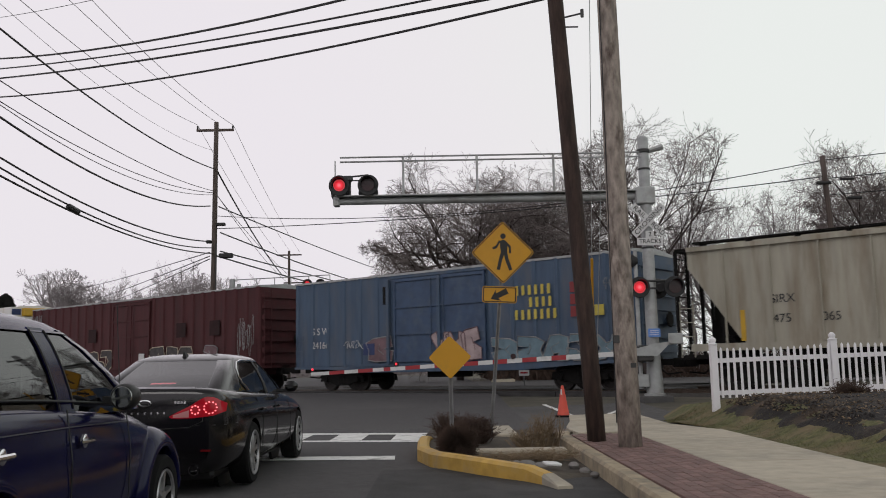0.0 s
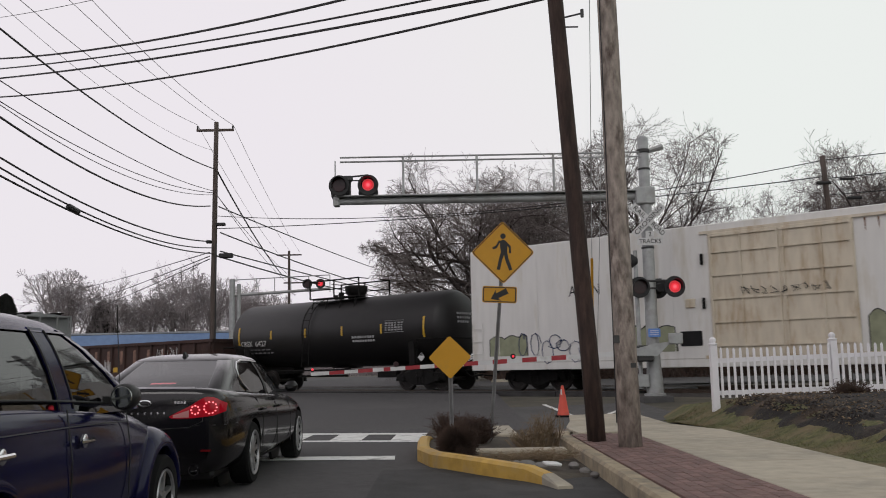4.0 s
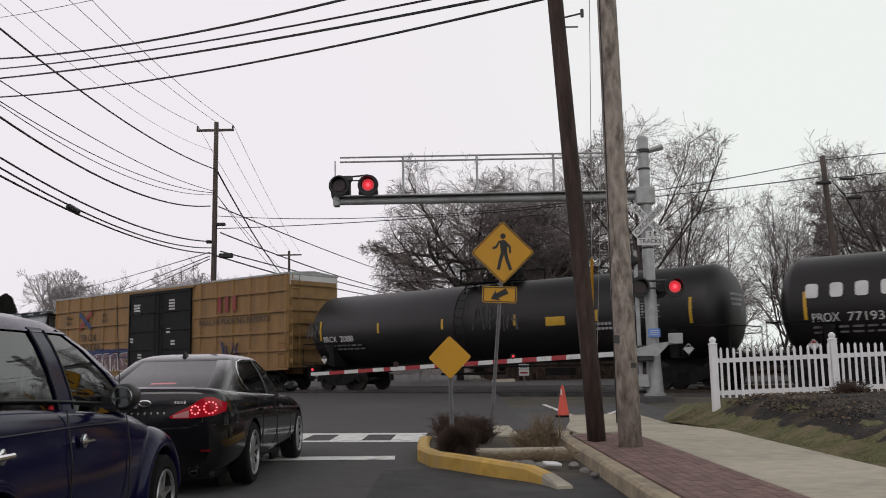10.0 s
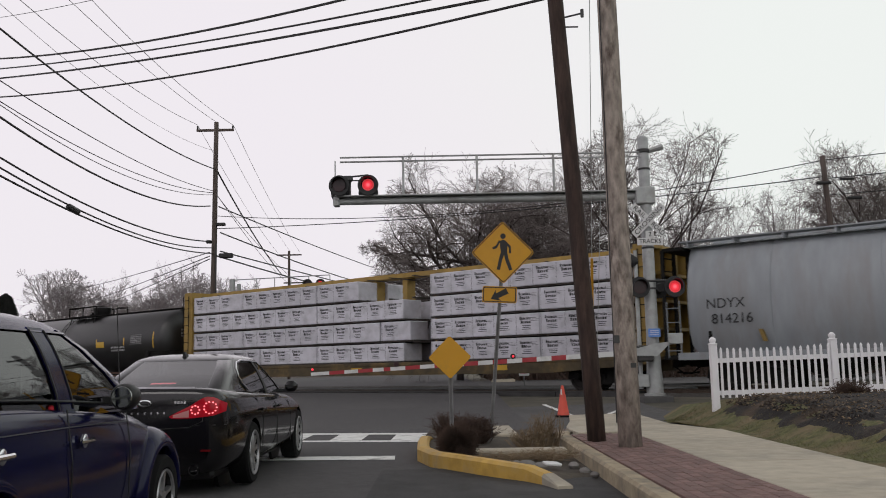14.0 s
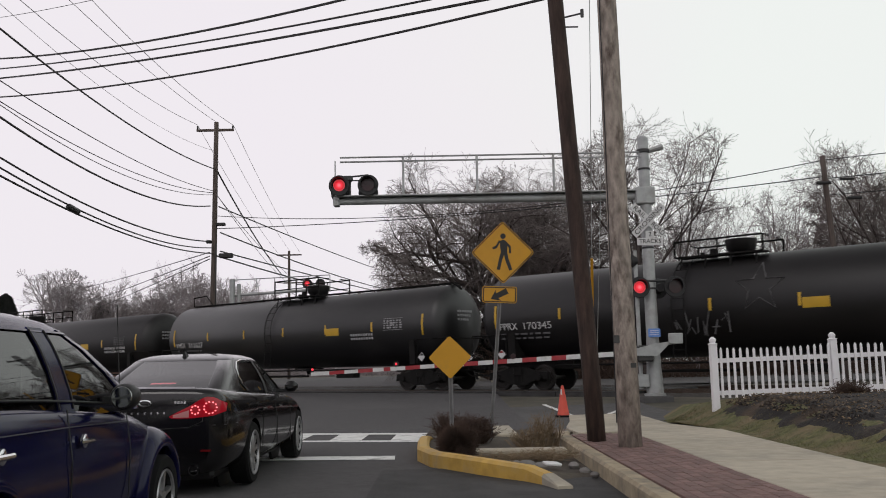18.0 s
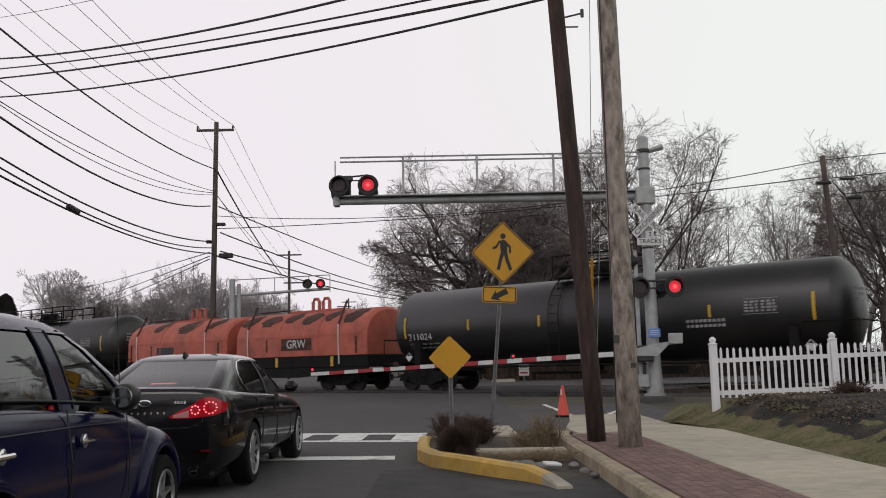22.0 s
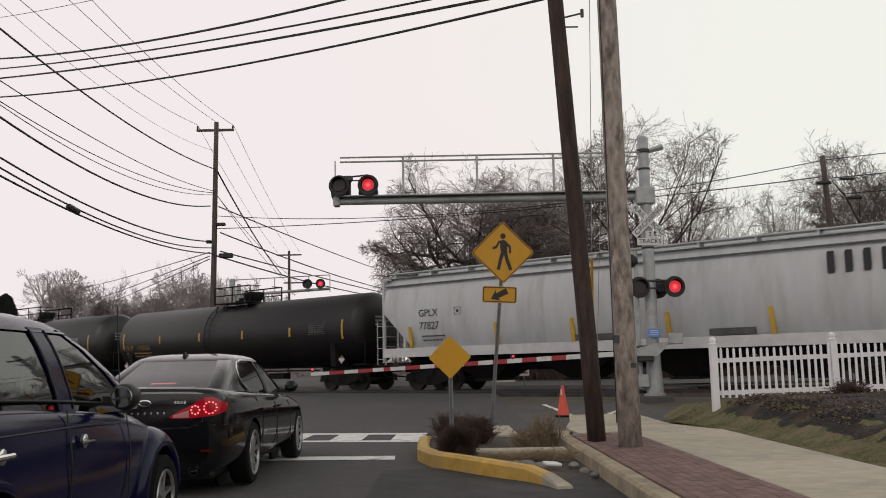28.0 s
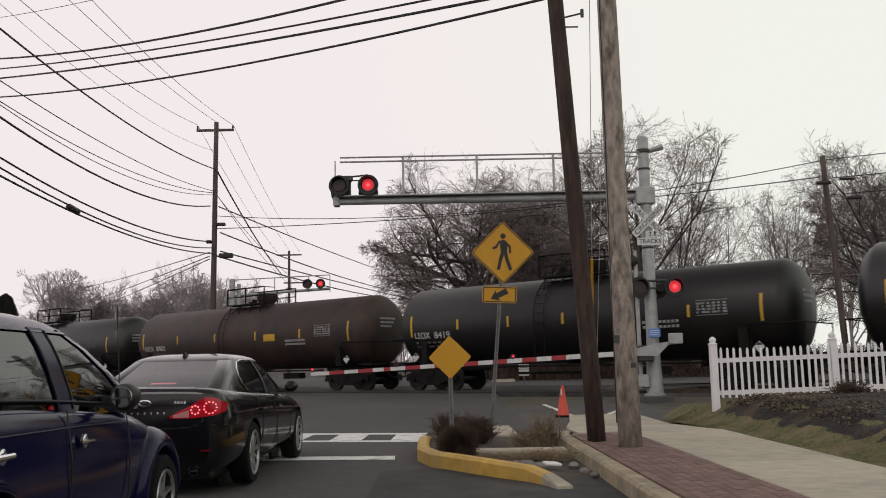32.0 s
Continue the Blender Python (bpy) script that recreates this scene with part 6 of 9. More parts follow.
    x = -h + 1.15
    if mark:
        zt = zc - 0.37
        code(car, mark, x, zt, 0.25, mark_paint or MARK_WHITE, on_side(0, zt) - 0.012, math.degrees(math.asin(0.37 / r)), width=0.26 * len(mark) * 0.73)
    else:
        for k in range(9):
            if k != 3:
                decal("code_bar", x + k * 0.215, x + k * 0.215 + 0.13, zc - 0.4, zc - 0.2, MARK_DIM)
    for row in range(2):
        m = M()
        xx = x
        for k in range(7):
            w = rn.uniform(0.12, 0.3)
            z = zc - 0.62 - 0.14 * row
            m.box(xx, xx + w, on_side(0, z) - 0.002, on_side(0, z) + 0.004, z - 0.035, z + 0.035)
            xx += w + 0.1
        split_bars("print_bar", m, mark_paint or MARK_DIM, car)
    dp = M()
    for k in range(6):
        z = zc - 0.15 + 0.09 * k
        yy = on_side(0, z)
        if k in (0, 5):
            dp.box(h - 3.0, h - 2.0, yy - 0.002, yy + 0.006, z - 0.008, z + 0.008)
        else:
            for q in range(6):
                dp.box(h - 2.97 + q * 0.165, h - 2.97 + q * 0.165 + rn.uniform(0.06, 0.14), yy - 0.002, yy + 0.006, z - 0.03, z + 0.028)
    part("data_stencil", dp, MARK_DIM if seed % 2 else MARK_GREY, car)
    for sx in (-1, 1):
        xx = sx * (h - 1.15)
        pc = part("hazard_placard", M().prism([(xx - 0.17, 1.27), (xx, 1.10), (xx + 0.17, 1.27), (xx, 1.44)], "y", -1.44, -1.425), MARK_WHITE, car, "diamond hazard placard")
        part("placard_mark", M().prism([(xx - 0.1, 1.32), (xx + 0.1, 1.32), (xx, 1.42)], "y", -1.444, -1.43), MARK_RED if seed % 2 else TAG_DARK, pc)
        part("placard_post", M().box(xx - 0.02, xx + 0.02, -1.425, -1.4, 1.05, 1.3), UNDER, car)
    if seed % 3 == 0:
        decal("warning_plate", h - 6.2, h - 5.45, zc - 0.26, zc + 0.04, STRIPE_Y, "yellow warning plate")
    if seed % 2 == 0:
        for row in range(2):
            m = M()
            for k in range(9):
                z = zc - 0.28 - 0.15 * row
                m.box(h - 4.8 + k * 0.14, h - 4.8 + k * 0.14 + 0.1, on_side(0, z) - 0.002, on_side(0, z) + 0.004, z - 0.045, z + 0.045)
            split_bars("print_bar", m, MARK_GREY, car)
    for row in range(3):
        hb = M()
        hz_ = zc + 0.49 - row * 0.16
        for k in range(7 - row):
            yy = -0.5 + k * 0.13
            xx = float(np.interp(math.hypot(yy, hz_ - zc), [q for t, q in reversed(prof[6:])], [t for t, q in reversed(prof[6:])]))
            hb.box(xx - 0.02, xx + 0.012, yy - 0.05, yy + 0.05, hz_ - 0.04, hz_ + 0.04)
        split_bars("head_code_bar", hb, MARK_GREY, car)
    part("outlet_valve", M().cyl((0, 0, zc - r + 0.1), (0, 0, zc - r - 0.28), 0.16, 0.1, 10).box(-0.5, 0.5, -0.4, 0.4, zc - r - 0.06, zc - r), UNDER, car)
    part("brake_gear", M().box(2.2, 3.2, -0.5, -0.1, 0.5, 0.75).cyl((-h + 3, -0.9, 0.85), (h - 3, -0.9, 0.85), 0.035, n=5).cyl((-2.5, -0.5, 0.6), (0.5, -0.5, 0.6), 0.05, n=6), UNDER, car)
    return car, h, decal


def hopper(label, s_l, s_r, z_top, z_bot, paint, ribs, bulge, cut, seed, bays=3, full=False, drop=0.42, cage=0.45):
    """A covered hopper: side walls, slope ends with open cages, roof hatches and outlet gates."""
    car, h = rail_car("covered_hopper", label, "hopper car", s_l, s_r, 1.9)
    y = 1.55

    def ring(x, top, bot):
        pts = []
        zs = [bot + (top - bot) * k / 8 for k in range(9)]
        prof = []
        for k, z in enumerate(zs):
            f = (z - z_bot) / (z_top - z_bot)
            prof.append((y - bulge * (abs(2 * f - 0.9) ** 2.4) * 0.9 - (0 if bulge else 0.0), z))
        right = [(x, -a, z) for a, z in prof]
        left = [(x, a, z) for a, z in reversed(prof)]
        return right + left

    body = M()
    c0, c1 = cut
    xs = [(-h, z_top - (z_top - z_bot) * drop), (-h + 0.02, z_top - (z_top - z_bot) * drop), (-h + c0, z_bot + 0.25), (-h + c0 + 0.3, z_bot), (h - c1 - 0.3, z_bot), (h - c1, z_bot + 0.25), (h - 0.02, z_top - (z_top - z_bot) * drop), (h, z_top - (z_top - z_bot) * drop)]
    if full:
        xs = [(x + (0.3 if x < 0 else -0.3), b) for x, b in ((-h, z_bot + 0.7), (-h + 0.07, z_bot + 0.3), (-h + 0.25, z_bot + 0.04), (-h + 0.5, z_bot), (h - 0.5, z_bot), (h - 0.25, z_bot + 0.04), (h - 0.07, z_bot + 0.3), (h, z_bot + 0.7))]
    rings_ = [ring(x, z_top, b) for x, b in xs]
    if full:
        for k, f in ((0, 0.9), (1, 0.965), (2, 0.99), (5, 0.99), (6, 0.965), (7, 0.9)):
            rings_[k] = [(a, b * f, c_) for a, b, c_ in rings_[k]]
    body.loft(rings_)
    part("body", body, paint, car, "", None, True if bulge else False)
    part("roof", M().loft([[(x, -y + bulge * 0.7 - 0.02, z_top - 0.02), (x, -0.6, z_top + 0.1), (x, 0.6, z_top + 0.1), (x, y - bulge * 0.7 + 0.02, z_top - 0.02)] for x in (-h, h)]), paint, car)
    rb = M()
    for sy in (-1, 1):
        rb.box(-h, h, sy * 0.95 - 0.25, sy * 0.95 + 0.25, z_top + 0.16, z_top + 0.2)
        for x in np.linspace(-h + 0.3, h - 0.3, 12):
            rb.box(x - 0.03, x + 0.03, sy * 0.95 - 0.22, sy * 0.95 + 0.22, z_top, z_top + 0.16)
    part("running_board", rb, UNDER if not bulge else paint, car)
    hm = M().box(-h + 0.8, h - 0.8, -0.32, 0.32, z_top + 0.1, z_top + 0.26)
    part("hatch", hm, paint, car)
    part("side_sill", M().box(-h, h, -y - 0.03, -y + 0.12, z_bot - 0.12, z_bot + 0.1).box(-h, h, y - 0.12, y + 0.03, z_bot - 0.12, z_bot + 0.1), paint, car)
    if ribs:
        me = M().box(-0.022, 0.022, -0.075, 0.0, z_bot + 0.1, z_top - 0.1).mesh("rib", paint)
        for k in range(ribs):
            x = -h + c0 * 0.75 + (2 * h - (c0 + c1) * 0.75) * k / (ribs - 1)
            part("rib", me, None, car, "", pose(x, -y, 0))
            part("rib", me, None, car, "", pose(x, y, 0, 0, 0, 180))
        part("top_chord", M().box(-h, h, -y - 0.09, -y + 0.02, z_top - 0.14, z_top).box(-h, h, y - 0.02, y + 0.09, z_top - 0.14, z_top), paint, car)
    # open end cages
    for sx in (-1, 1):
        e = sx * (h + cage)
        cg = M()
        for yy in (-1.4, -0.55, 0.55, 1.4):
            cg.box(e - 0.05, e + 0.05, yy - 0.05, yy + 0.05, 0.95, z_top - 0.05)
        for yy in (-1.42, 1.42):
            cg.box(sx * (h - 1.0) - 0.05, sx * (h - 1.0) + 0.05, yy - 0.05, yy + 0.05, z_bot, z_bot + (z_top - z_bot) * 0.5)
        cg.box(*sorted((e, sx * (h - 0.2))), -1.45, 1.45, z_top - 0.1, z_top)
        for z in np.linspace(1.3, z_top - 0.3, 8):
            cg.box(e - 0.02, e + 0.02, -1.4, -0.55, z, z + 0.03)
        part("end_cage", cg, UNDER if paint in (PALE_HOP, BEIGE_HOP) else paint, car)
        part("end_platform", M().box(*sorted((sx * (h + 0.5), sx * (h - c0))), -1.5, 1.5, 0.95, 1.08), UNDER, car)
        if not full:
            part("slope_sheet", M().loft([[(sx * (h - 0.1), yy, z_top - (z_top - z_bot) * drop), (sx * (h - c0), yy, z_bot + 0.1), (sx * (h - c0 - 0.2), yy, z_bot + 0.1), (sx * (h - 0.3), yy, z_top - (z_top - z_bot) * drop)] for yy in (-1.35, 1.35)]), UNDER, car)
            part("shear_plate", M().prism([(sx * (h - 0.25), z_top - (z_top - z_bot) * drop), (sx * (h - 0.1), 1.0), (sx * (h - c0 - 0.1), 1.0), (sx * (h - c0 - 0.1), z_bot + 0.1)], "y", -0.03, 0.03), UNDER, car)
        ladder(car, sx * (h + 0.1), -1.57, 1.0, z_top * 0.62, material=paint)
        part("air_tank", M().cyl((sx * (h - 0.9), -0.9, 1.4), (sx * (h - 0.9), 0.6, 1.4), 0.25, n=12), UNDER, car)
    for k in range(bays):
        cx = -h + c0 + 1.0 + (2 * h - c0 - c1 - 2.0) * (k + 0.5) / bays
        w = (2 * h - c0 - c1) / bays * 0.46
        part("outlet_bay", M().loft([[(cx - w, -1.35, z_bot), (cx + w, -1.35, z_bot), (cx + w, 1.35, z_bot), (cx - w, 1.35, z_bot)], [(cx - 0.4, -0.6, 0.42), (cx + 0.4, -0.6, 0.42), (cx + 0.4, 0.6, 0.42), (cx - 0.4, 0.6, 0.42)]]).box(cx - 0.5, cx + 0.5, -0.75, 0.75, 0.34, 0.42), UNDER, car)
    part("centre_sill", M().box(-h, h, -0.3, 0.3, 0.72, 1.0), UNDER, car)
    return car, h


# cars in the order in which they pass
c, h = hopper("weathered beige covered hopper car with rust streaks", -11.15, 5.2, 4.35, 1.3, BEIGE_HOP, 11, 0.0, (1.5, 1.9), 1, drop=0.22)
code(c, "SIRX", -h + 2.45, 2.62, 0.25, INK, -1.565)
code(c, "475", -h + 2.5, 2.05, 0.25, INK, -1.565)
code(c, "065", -h + 3.85, 2.05, 0.25, INK, -1.565)
part("reflector_stripe", M().box(-h + 1.55, -h + 1.69, -1.575, -1.55, 1.45, 2.35).box(-h + 6.4, -h + 6.54, -1.575, -1.55, 1.45, 2.35), STRIPE_Y, c)

c, h = boxcar("faded blue boxcar with yellow stencils and graffiti", -28.9, -12.95, 4.53, BLUE_BOX, 0.2, 0.05, 18, (-2.25, 2.1), BLUE_DOOR, 3, 2)
for n_, z, x in ((6, 3.46, 3.42), (4, 3.03, 3.98), (7, 2.61, 3.38)):
    code_bars(c, x, z, n_, 0.34, MARK_YELLOW)
for col, row, paint_ in ((0, 0, MARK_RED), (0, 1, MARK_RED), (0, 2, MARK_RED), (1, 1, MARK_YELLOW), (1, 2, MARK_YELLOW), (2, 2, MARK_YELLOW)):
    x, z = 5.62 + 0.45 * col, 3.27 - 0.41 * row
    part("emblem_square", M().box(x, x + 0.34, -1.6, -1.58, z, z + 0.35), paint_, c)
code(c, "S S W", -h + 1.05, 2.42, 0.29, MARK_WHITE, -1.53)
code(c, "24166", -h + 1.05, 1.85, 0.29, MARK_WHITE, -1.53)
for x in (-2.55, 0.0):
    part("door_post", M().bevel_box(x - 0.07, x + 0.07, -1.68, -1.56, 1.02, 4.3, 0.015), BLUE_BOX, c)
part("vent_plate", M().bevel_box(-2.85, -2.7, -1.6, -1.55, 3.35, 4.05, 0.02), UNDER, c)
graffiti(c, 2.5, 7.4, 1.0, 2.0, -1.59, TAG_TEAL, MARK_GREY, 4, 5)
graffiti(c, -0.3, 1.9, 1.1, 2.3, -1.645, TAG_PINK, TAG_MAUVE, 9, 3)
graffiti(c, -3.6, -2.4, 1.1, 2.2, -1.59, TAG_MAUVE, MARK_GREY, 10, 1)
scrawl(c, -5.0, -3.9, 1.65, 2.0, -1.6, MARK_WHITE, 5, 5)
scrawl(c, 6.9, 7.6, 3.1, 3.8, -1.6, MARK_GREY, 6, 5, 0.012)
part("panel_mark", M().box(-3.9, -3.3, -1.6, -1.58, 1.4, 1.85), SHIELD_BLUE, c)

c, h = boxcar("maroon boxcar with plug door and white graffiti", -51.45, -31.2, 4.68, RED_BOX, 0.28, 0.07, 26, (-1.5, 1.8), RED_BOX, 4, 3)
code(c, "MP", -h + 1.7, 2.05, 0.32, MARK_WHITE, -1.57)
code(c, "794 781", -h + 1.7, 1.6, 0.32, MARK_WHITE, -1.57)
graffiti(c, -6.2, -1.7, 1.0, 2.2, -1.575, TAG_GREY, CREAM_DOOR, 14, 4)
graffiti(c, 2.0, 5.5, 1.0, 2.2, -1.575, TAG_GREY, CREAM_DOOR, 15, 3)
graffiti(c, 6.2, 7.1, 1.2, 2.3, -1.575, TAG_MAUVE, MARK_GREY, 18, 1)
loops(c, -h + 0.15, -h + 1.3, 3.45, 4.35, -1.63, MARK_GREY, 16, 7)
scrawl(c, -h + 0.15, -h + 1.3, 3.6, 4.3, -1.63, MARK_GREY, 36, 4, 0.01)
loops(c, -h + 0.25, -h + 1.2, 2.75, 3.35, -1.63, MARK_GREY, 17, 5)
loops(c, h - 1.4, h - 0.3, 1.6, 3.6, -1.63, MARK_GREY, 37, 8)
part("panel_mark", M().box(1.0, 1.45, -1.66, -1.63, 1.5, 1.85), MARK_WHITE, c)
RED_PATCH = mat("maroon_touch_up", (0.021, 0.0055, 0.0062), 0.9, var=0.3)
for x in (-9.2, -3.9, 4.0, 6.6):
    part("panel_mark", M().box(x, x + 0.75, -1.572, -1.56, 2.55, 3.25), RED_PATCH, c)

# the refrigerator car
STAIN = mat("rust_stain", (0.2, 0.115, 0.07), 0.85, var=0.4, scale=6)
c, h = rail_car("refrigerator_car", "white refrigerator car with stained plug door and graffiti", "refrigerator car", -75.05, -52.7, 2.3)
xr = h - 1.35
part("body", M().bevel_box(-h, xr, -1.55, 1.55, 0.95, 5.02, 0.03), WHITE_BOX, c)
part("roof", M().loft([[(x, -1.53, 5.0), (x, -0.5, 5.13), (x, 0.5, 5.13), (x, 1.53, 5.0)] for x in (-h + 0.02, xr - 0.02)]), WHITE_BOX, c)
part("side_sill", M().box(-h, xr, -1.57, -1.5, 0.72, 0.95).box(-h, xr, 1.5, 1.57, 0.72, 0.95).box(-h, h, -0.35, 0.35, 0.7, 0.95), WHITE_BOX, c)
d = part("door", M().bevel_box(-2.15, 2.0, -1.63, -1.56, 1.0, 4.72, 0.02), CREAM_DOOR, c, "rust-stained cream plug door")
dm = M()
for z in (1.3, 2.0, 2.7, 3.4, 4.1, 4.6):
    dm.box(-2.05, -0.05, -1.68, -1.62, z, z + 0.06).box(0.0, 1.9, -1.68, -1.62, z, z + 0.06)
for x in (-2.1, -1.2, -0.1, 0.05, 1.1, 1.9):
    dm.box(x, x + 0.06, -1.675, -1.62, 1.05, 4.68)
part("door_rib", dm, CREAM_DOOR, d)
part("door_rail", M().box(-2.4, 6.0, -1.62, -1.55, 4.72, 4.8).box(-2.4, 6.0, -1.62, -1.55, 0.95, 1.05), CREAM_DOOR, c)
seam_me = M().box(-0.012, 0.012, -0.012, 0.0, 1.0, 4.9).mesh("panel_seam", WHITE_BOX)
for k in range(12):
    x = -h + 1.2 + 1.65 * k
    if not -2.4 < x < 2.2 and x < xr:
        part("panel_seam", seam_me, None, c, "", pose(x, -1.55, 0))
code(c, "ARMN 110285", -h + 4.1, 3.28, 0.38, INK, -1.556, width=3.3)
letters("BUILDING", 0.23, INK, c, pose(8.1, -1.556, 3.46), width=1.12)
letters("AMERICA", 0.23, INK, c, pose(8.08, -1.556, 3.21), width=1.08)
sx_ = 6.95
sh = M().prism([(sx_ + a, z) for a, z in ((-0.34, 3.74), (-0.36, 3.8), (-0.22, 3.79), (0, 3.86), (0.22, 3.79), (0.36, 3.8), (0.34, 3.74), (0.36, 3.45), (0.3, 3.26), (0.16, 3.17), (0, 3.11), (-0.16, 3.17), (-0.3, 3.26), (-0.36, 3.45))], "y", -1.556, -1.552)
sp = part("emblem", sh, MARK_WHITE, c, "shield emblem in red, white and blue")
part("emblem_field", M().prism([(sx_ + a, z) for a, z in ((-0.34, 3.74), (-0.36, 3.8), (-0.22, 3.79), (0, 3.86), (0.22, 3.79), (0.36, 3.8), (0.34, 3.74), (0.35, 3.53), (-0.35, 3.53))], "y", -1.56, -1.556), SHIELD_BLUE, sp)
for z in (3.61, 3.69):
    part("emblem_bar", M().box(sx_ - 0.2, sx_ + 0.2, -1.564, -1.559, z - 0.018, z + 0.018), MARK_WHITE, sp)
for k in range(5):
    dx = -0.28 + 0.14 * k
    part("emblem_stripe", M().box(sx_ + dx - 0.035, sx_ + dx + 0.035, -1.56, -1.556, 3.14 + 0.45 * dx * dx * 3, 3.5), MARK_RED, sp)
crown(c, 8.0, 9.75, 1.0, 1.65, -1.551, TAG_GREEN, TAG_DARK, 26, 3)
crown(c, 2.2, 8.6, 1.0, 2.25, -1.554, TAG_GREEN, TAG_DARK, 21, 11)
crown(c, 3.0, 9.0, 0.98, 1.85, -1.558, TAG_PINK, TAG_DARK, 27, 6, True)
crown(c, 3.5, 8.5, 0.98, 1.5, -1.564, CREAM_DOOR, TAG_DARK, 41, 5, True)
for x, w, z, paint_ in ((3.4, 0.5, 1.2, TAG_MAUVE), (4.4, 0.6, 1.35, STAIN), (5.5, 0.55, 1.4, TAG_MAUVE), (6.6, 0.5, 1.2, TAG_DARK), (7.4, 0.6, 1.3, STAIN), (8.3, 0.5, 1.25, TAG_MAUVE), (9.2, 0.35, 1.2, STAIN)):
    part("graffiti", M().prism([(x, z - 0.16), (x + w, z - 0.12), (x + w - 0.06, z + 0.13), (x + 0.05, z + 0.17)], "y", -1.572, -1.565), paint_, c, "sprayed patch of colour")
crown(c, -h + 0.8, -h + 2.4, 1.2, 2.0, -1.553, TAG_GREEN, TAG_DARK, 22, 3)
crown(c, -5.3, -3.3, 1.2, 2.1, -1.553, TAG_GREEN, TAG_DARK, 23, 3)
loops(c, -h + 1.9, -6.1, 0.95, 1.95, -1.565, SHIELD_BLUE, 24, 7, 0.014)
scrawl(c, -1.2, 1.4, 2.75, 3.05, -1.69, INK, 25, 9, 0.012)
part("vent_box", M().bevel_box(-2.98, -2.66, -1.6, -1.55, 2.5, 2.78, 0.02), CREAM_DOOR, c)
part("access_hatch", M().bevel_box(-3.2, -2.5, -1.575, -1.54, 1.35, 1.8, 0.01), BLACK_DOOR, c, "black recessed hatch")
for z in (3.96, 2.62):
    part("hinge", M().bevel_box(-2.42, -2.34, -1.63, -1.55, z - 0.17, z + 0.17, 0.01), UNDER, c)
for x in (-7.2, -4.9, -2.3):
    part("reflector_stripe", M().box(x, x + 0.5, -1.575, -1.55, 1.08, 1.18), MARK_OCHRE, c)
for x, z, l_ in ((5.86, 3.78, 0.36), (5.92, 2.15, 0.34), (2.3, 4.3, 0.4), (2.65, 4.35, 0.34), (2.9, 4.2, 0.5), (4.0, 4.42, 0.3)):
    w = 0.09 if z < 4 else 0.025
    part("rust_stain", M().prism([(x - w, z + l_), (x + w, z + l_), (x + w * 0.8, z + l_ * 0.5), (x + w * 0.25, z), (x - w * 0.5, z + l_ * 0.4)], "y", -1.556, -1.551), STAIN, c, "rust stain")
ladder(c, -h + 0.3, -1.6, 1.1, 2.4, material=WHITE_BOX)
unit = part("cooling_unit", M().bevel_box(xr + 0.02, xr + 0.3, -0.9, 1.25, 2.9, 4.45, 0.05), WHITE_BOX, c)
part("grille", M().loft([[(x, -0.25, 4.44), (x, 1.2, 4.44), (x, 1.18, 3.93), (x, -0.1, 3.93)] for x in (xr + 0.28, xr + 0.34)]), BLACK_DOOR, unit, "black recessed grille")
part("cowl", M().bevel_box(xr + 0.02, xr + 0.38, -0.92, 1.3, 4.45, 4.97, 0.06), STRIPE_Y, unit, "yellow cooling unit cowl")
louvre = M().box(xr + 0.37, xr + 0.392, 0.05, 0.55, -0.02, 0.02).box(xr + 0.37, xr + 0.392, 0.6, 1.12, -0.02, 0.02).mesh("louvre", BLACK_DOOR)
for k in range(4):
    part("louvre", louvre, None, unit, "", pose(0, 0, 4.56 + k * 0.1))
for y0, y1 in ((-0.05, 0.55), (0.6, 1.15)):
    part("access_panel", M().bevel_box(xr + 0.29, xr + 0.32, y0, y1, 2.98, 3.85, 0.01), WHITE_BOX, unit)
part("gauge", M().box(xr + 0.31, xr + 0.34, 0.8, 0.95, 3.15, 3.25), BLACK_DOOR, unit)
for y0, y1 in ((-1.5, -0.96), (1.32, 1.52)):
    part("unit_emblem", M().box(xr + 0.018, xr + 0.028, y0, y1, 4.55, 4.9), SHIELD_BLUE, c, "blue plate")
part("battery_box", M().bevel_box(xr + 0.05, xr + 0.7, -0.9, 0.3, 1.0, 2.05, 0.04).bevel_box(xr + 0.05, xr + 0.6, 0.35, 1.3, 1.0, 2.3, 0.04), UNDER, c)
part("end_wall", M().box(xr, xr + 0.02, -1.5, 1.5, 1.0, 5.0), WHITE_BOX, c)
part("fuel_tank", M().cyl((xr + 0.6, -1.1, 1.6), (xr + 0.6, 1.1, 1.6), 0.42, n=16), UNDER, c)
eg = M()
for yy in (-1.45, -0.7, 0.7, 1.45):
    eg.box(h - 0.1, h - 0.02, yy - 0.04, yy + 0.04, 0.9, 3.4 if yy > -1 else 2.9)
for z in (1.5, 2.2, 2.85, 3.36):
    eg.box(h - 0.09, h - 0.03, -0.7 if z > 3 else -1.45, 1.45, z, z + 0.06)
eg.box(xr, h, -1.5, 1.5, 0.9, 1.0).box(xr, h, -1.48, -1.4, 2.8, 2.88)
part("end_frame", eg, UNDER, c)

tank_car("short black tank car with white stencils", -89.3, -76.4, 1.45, 2.42, BLACK_TANK, (-1.3, 1.6), 1, 6, 4, mark="CRGX 6427")

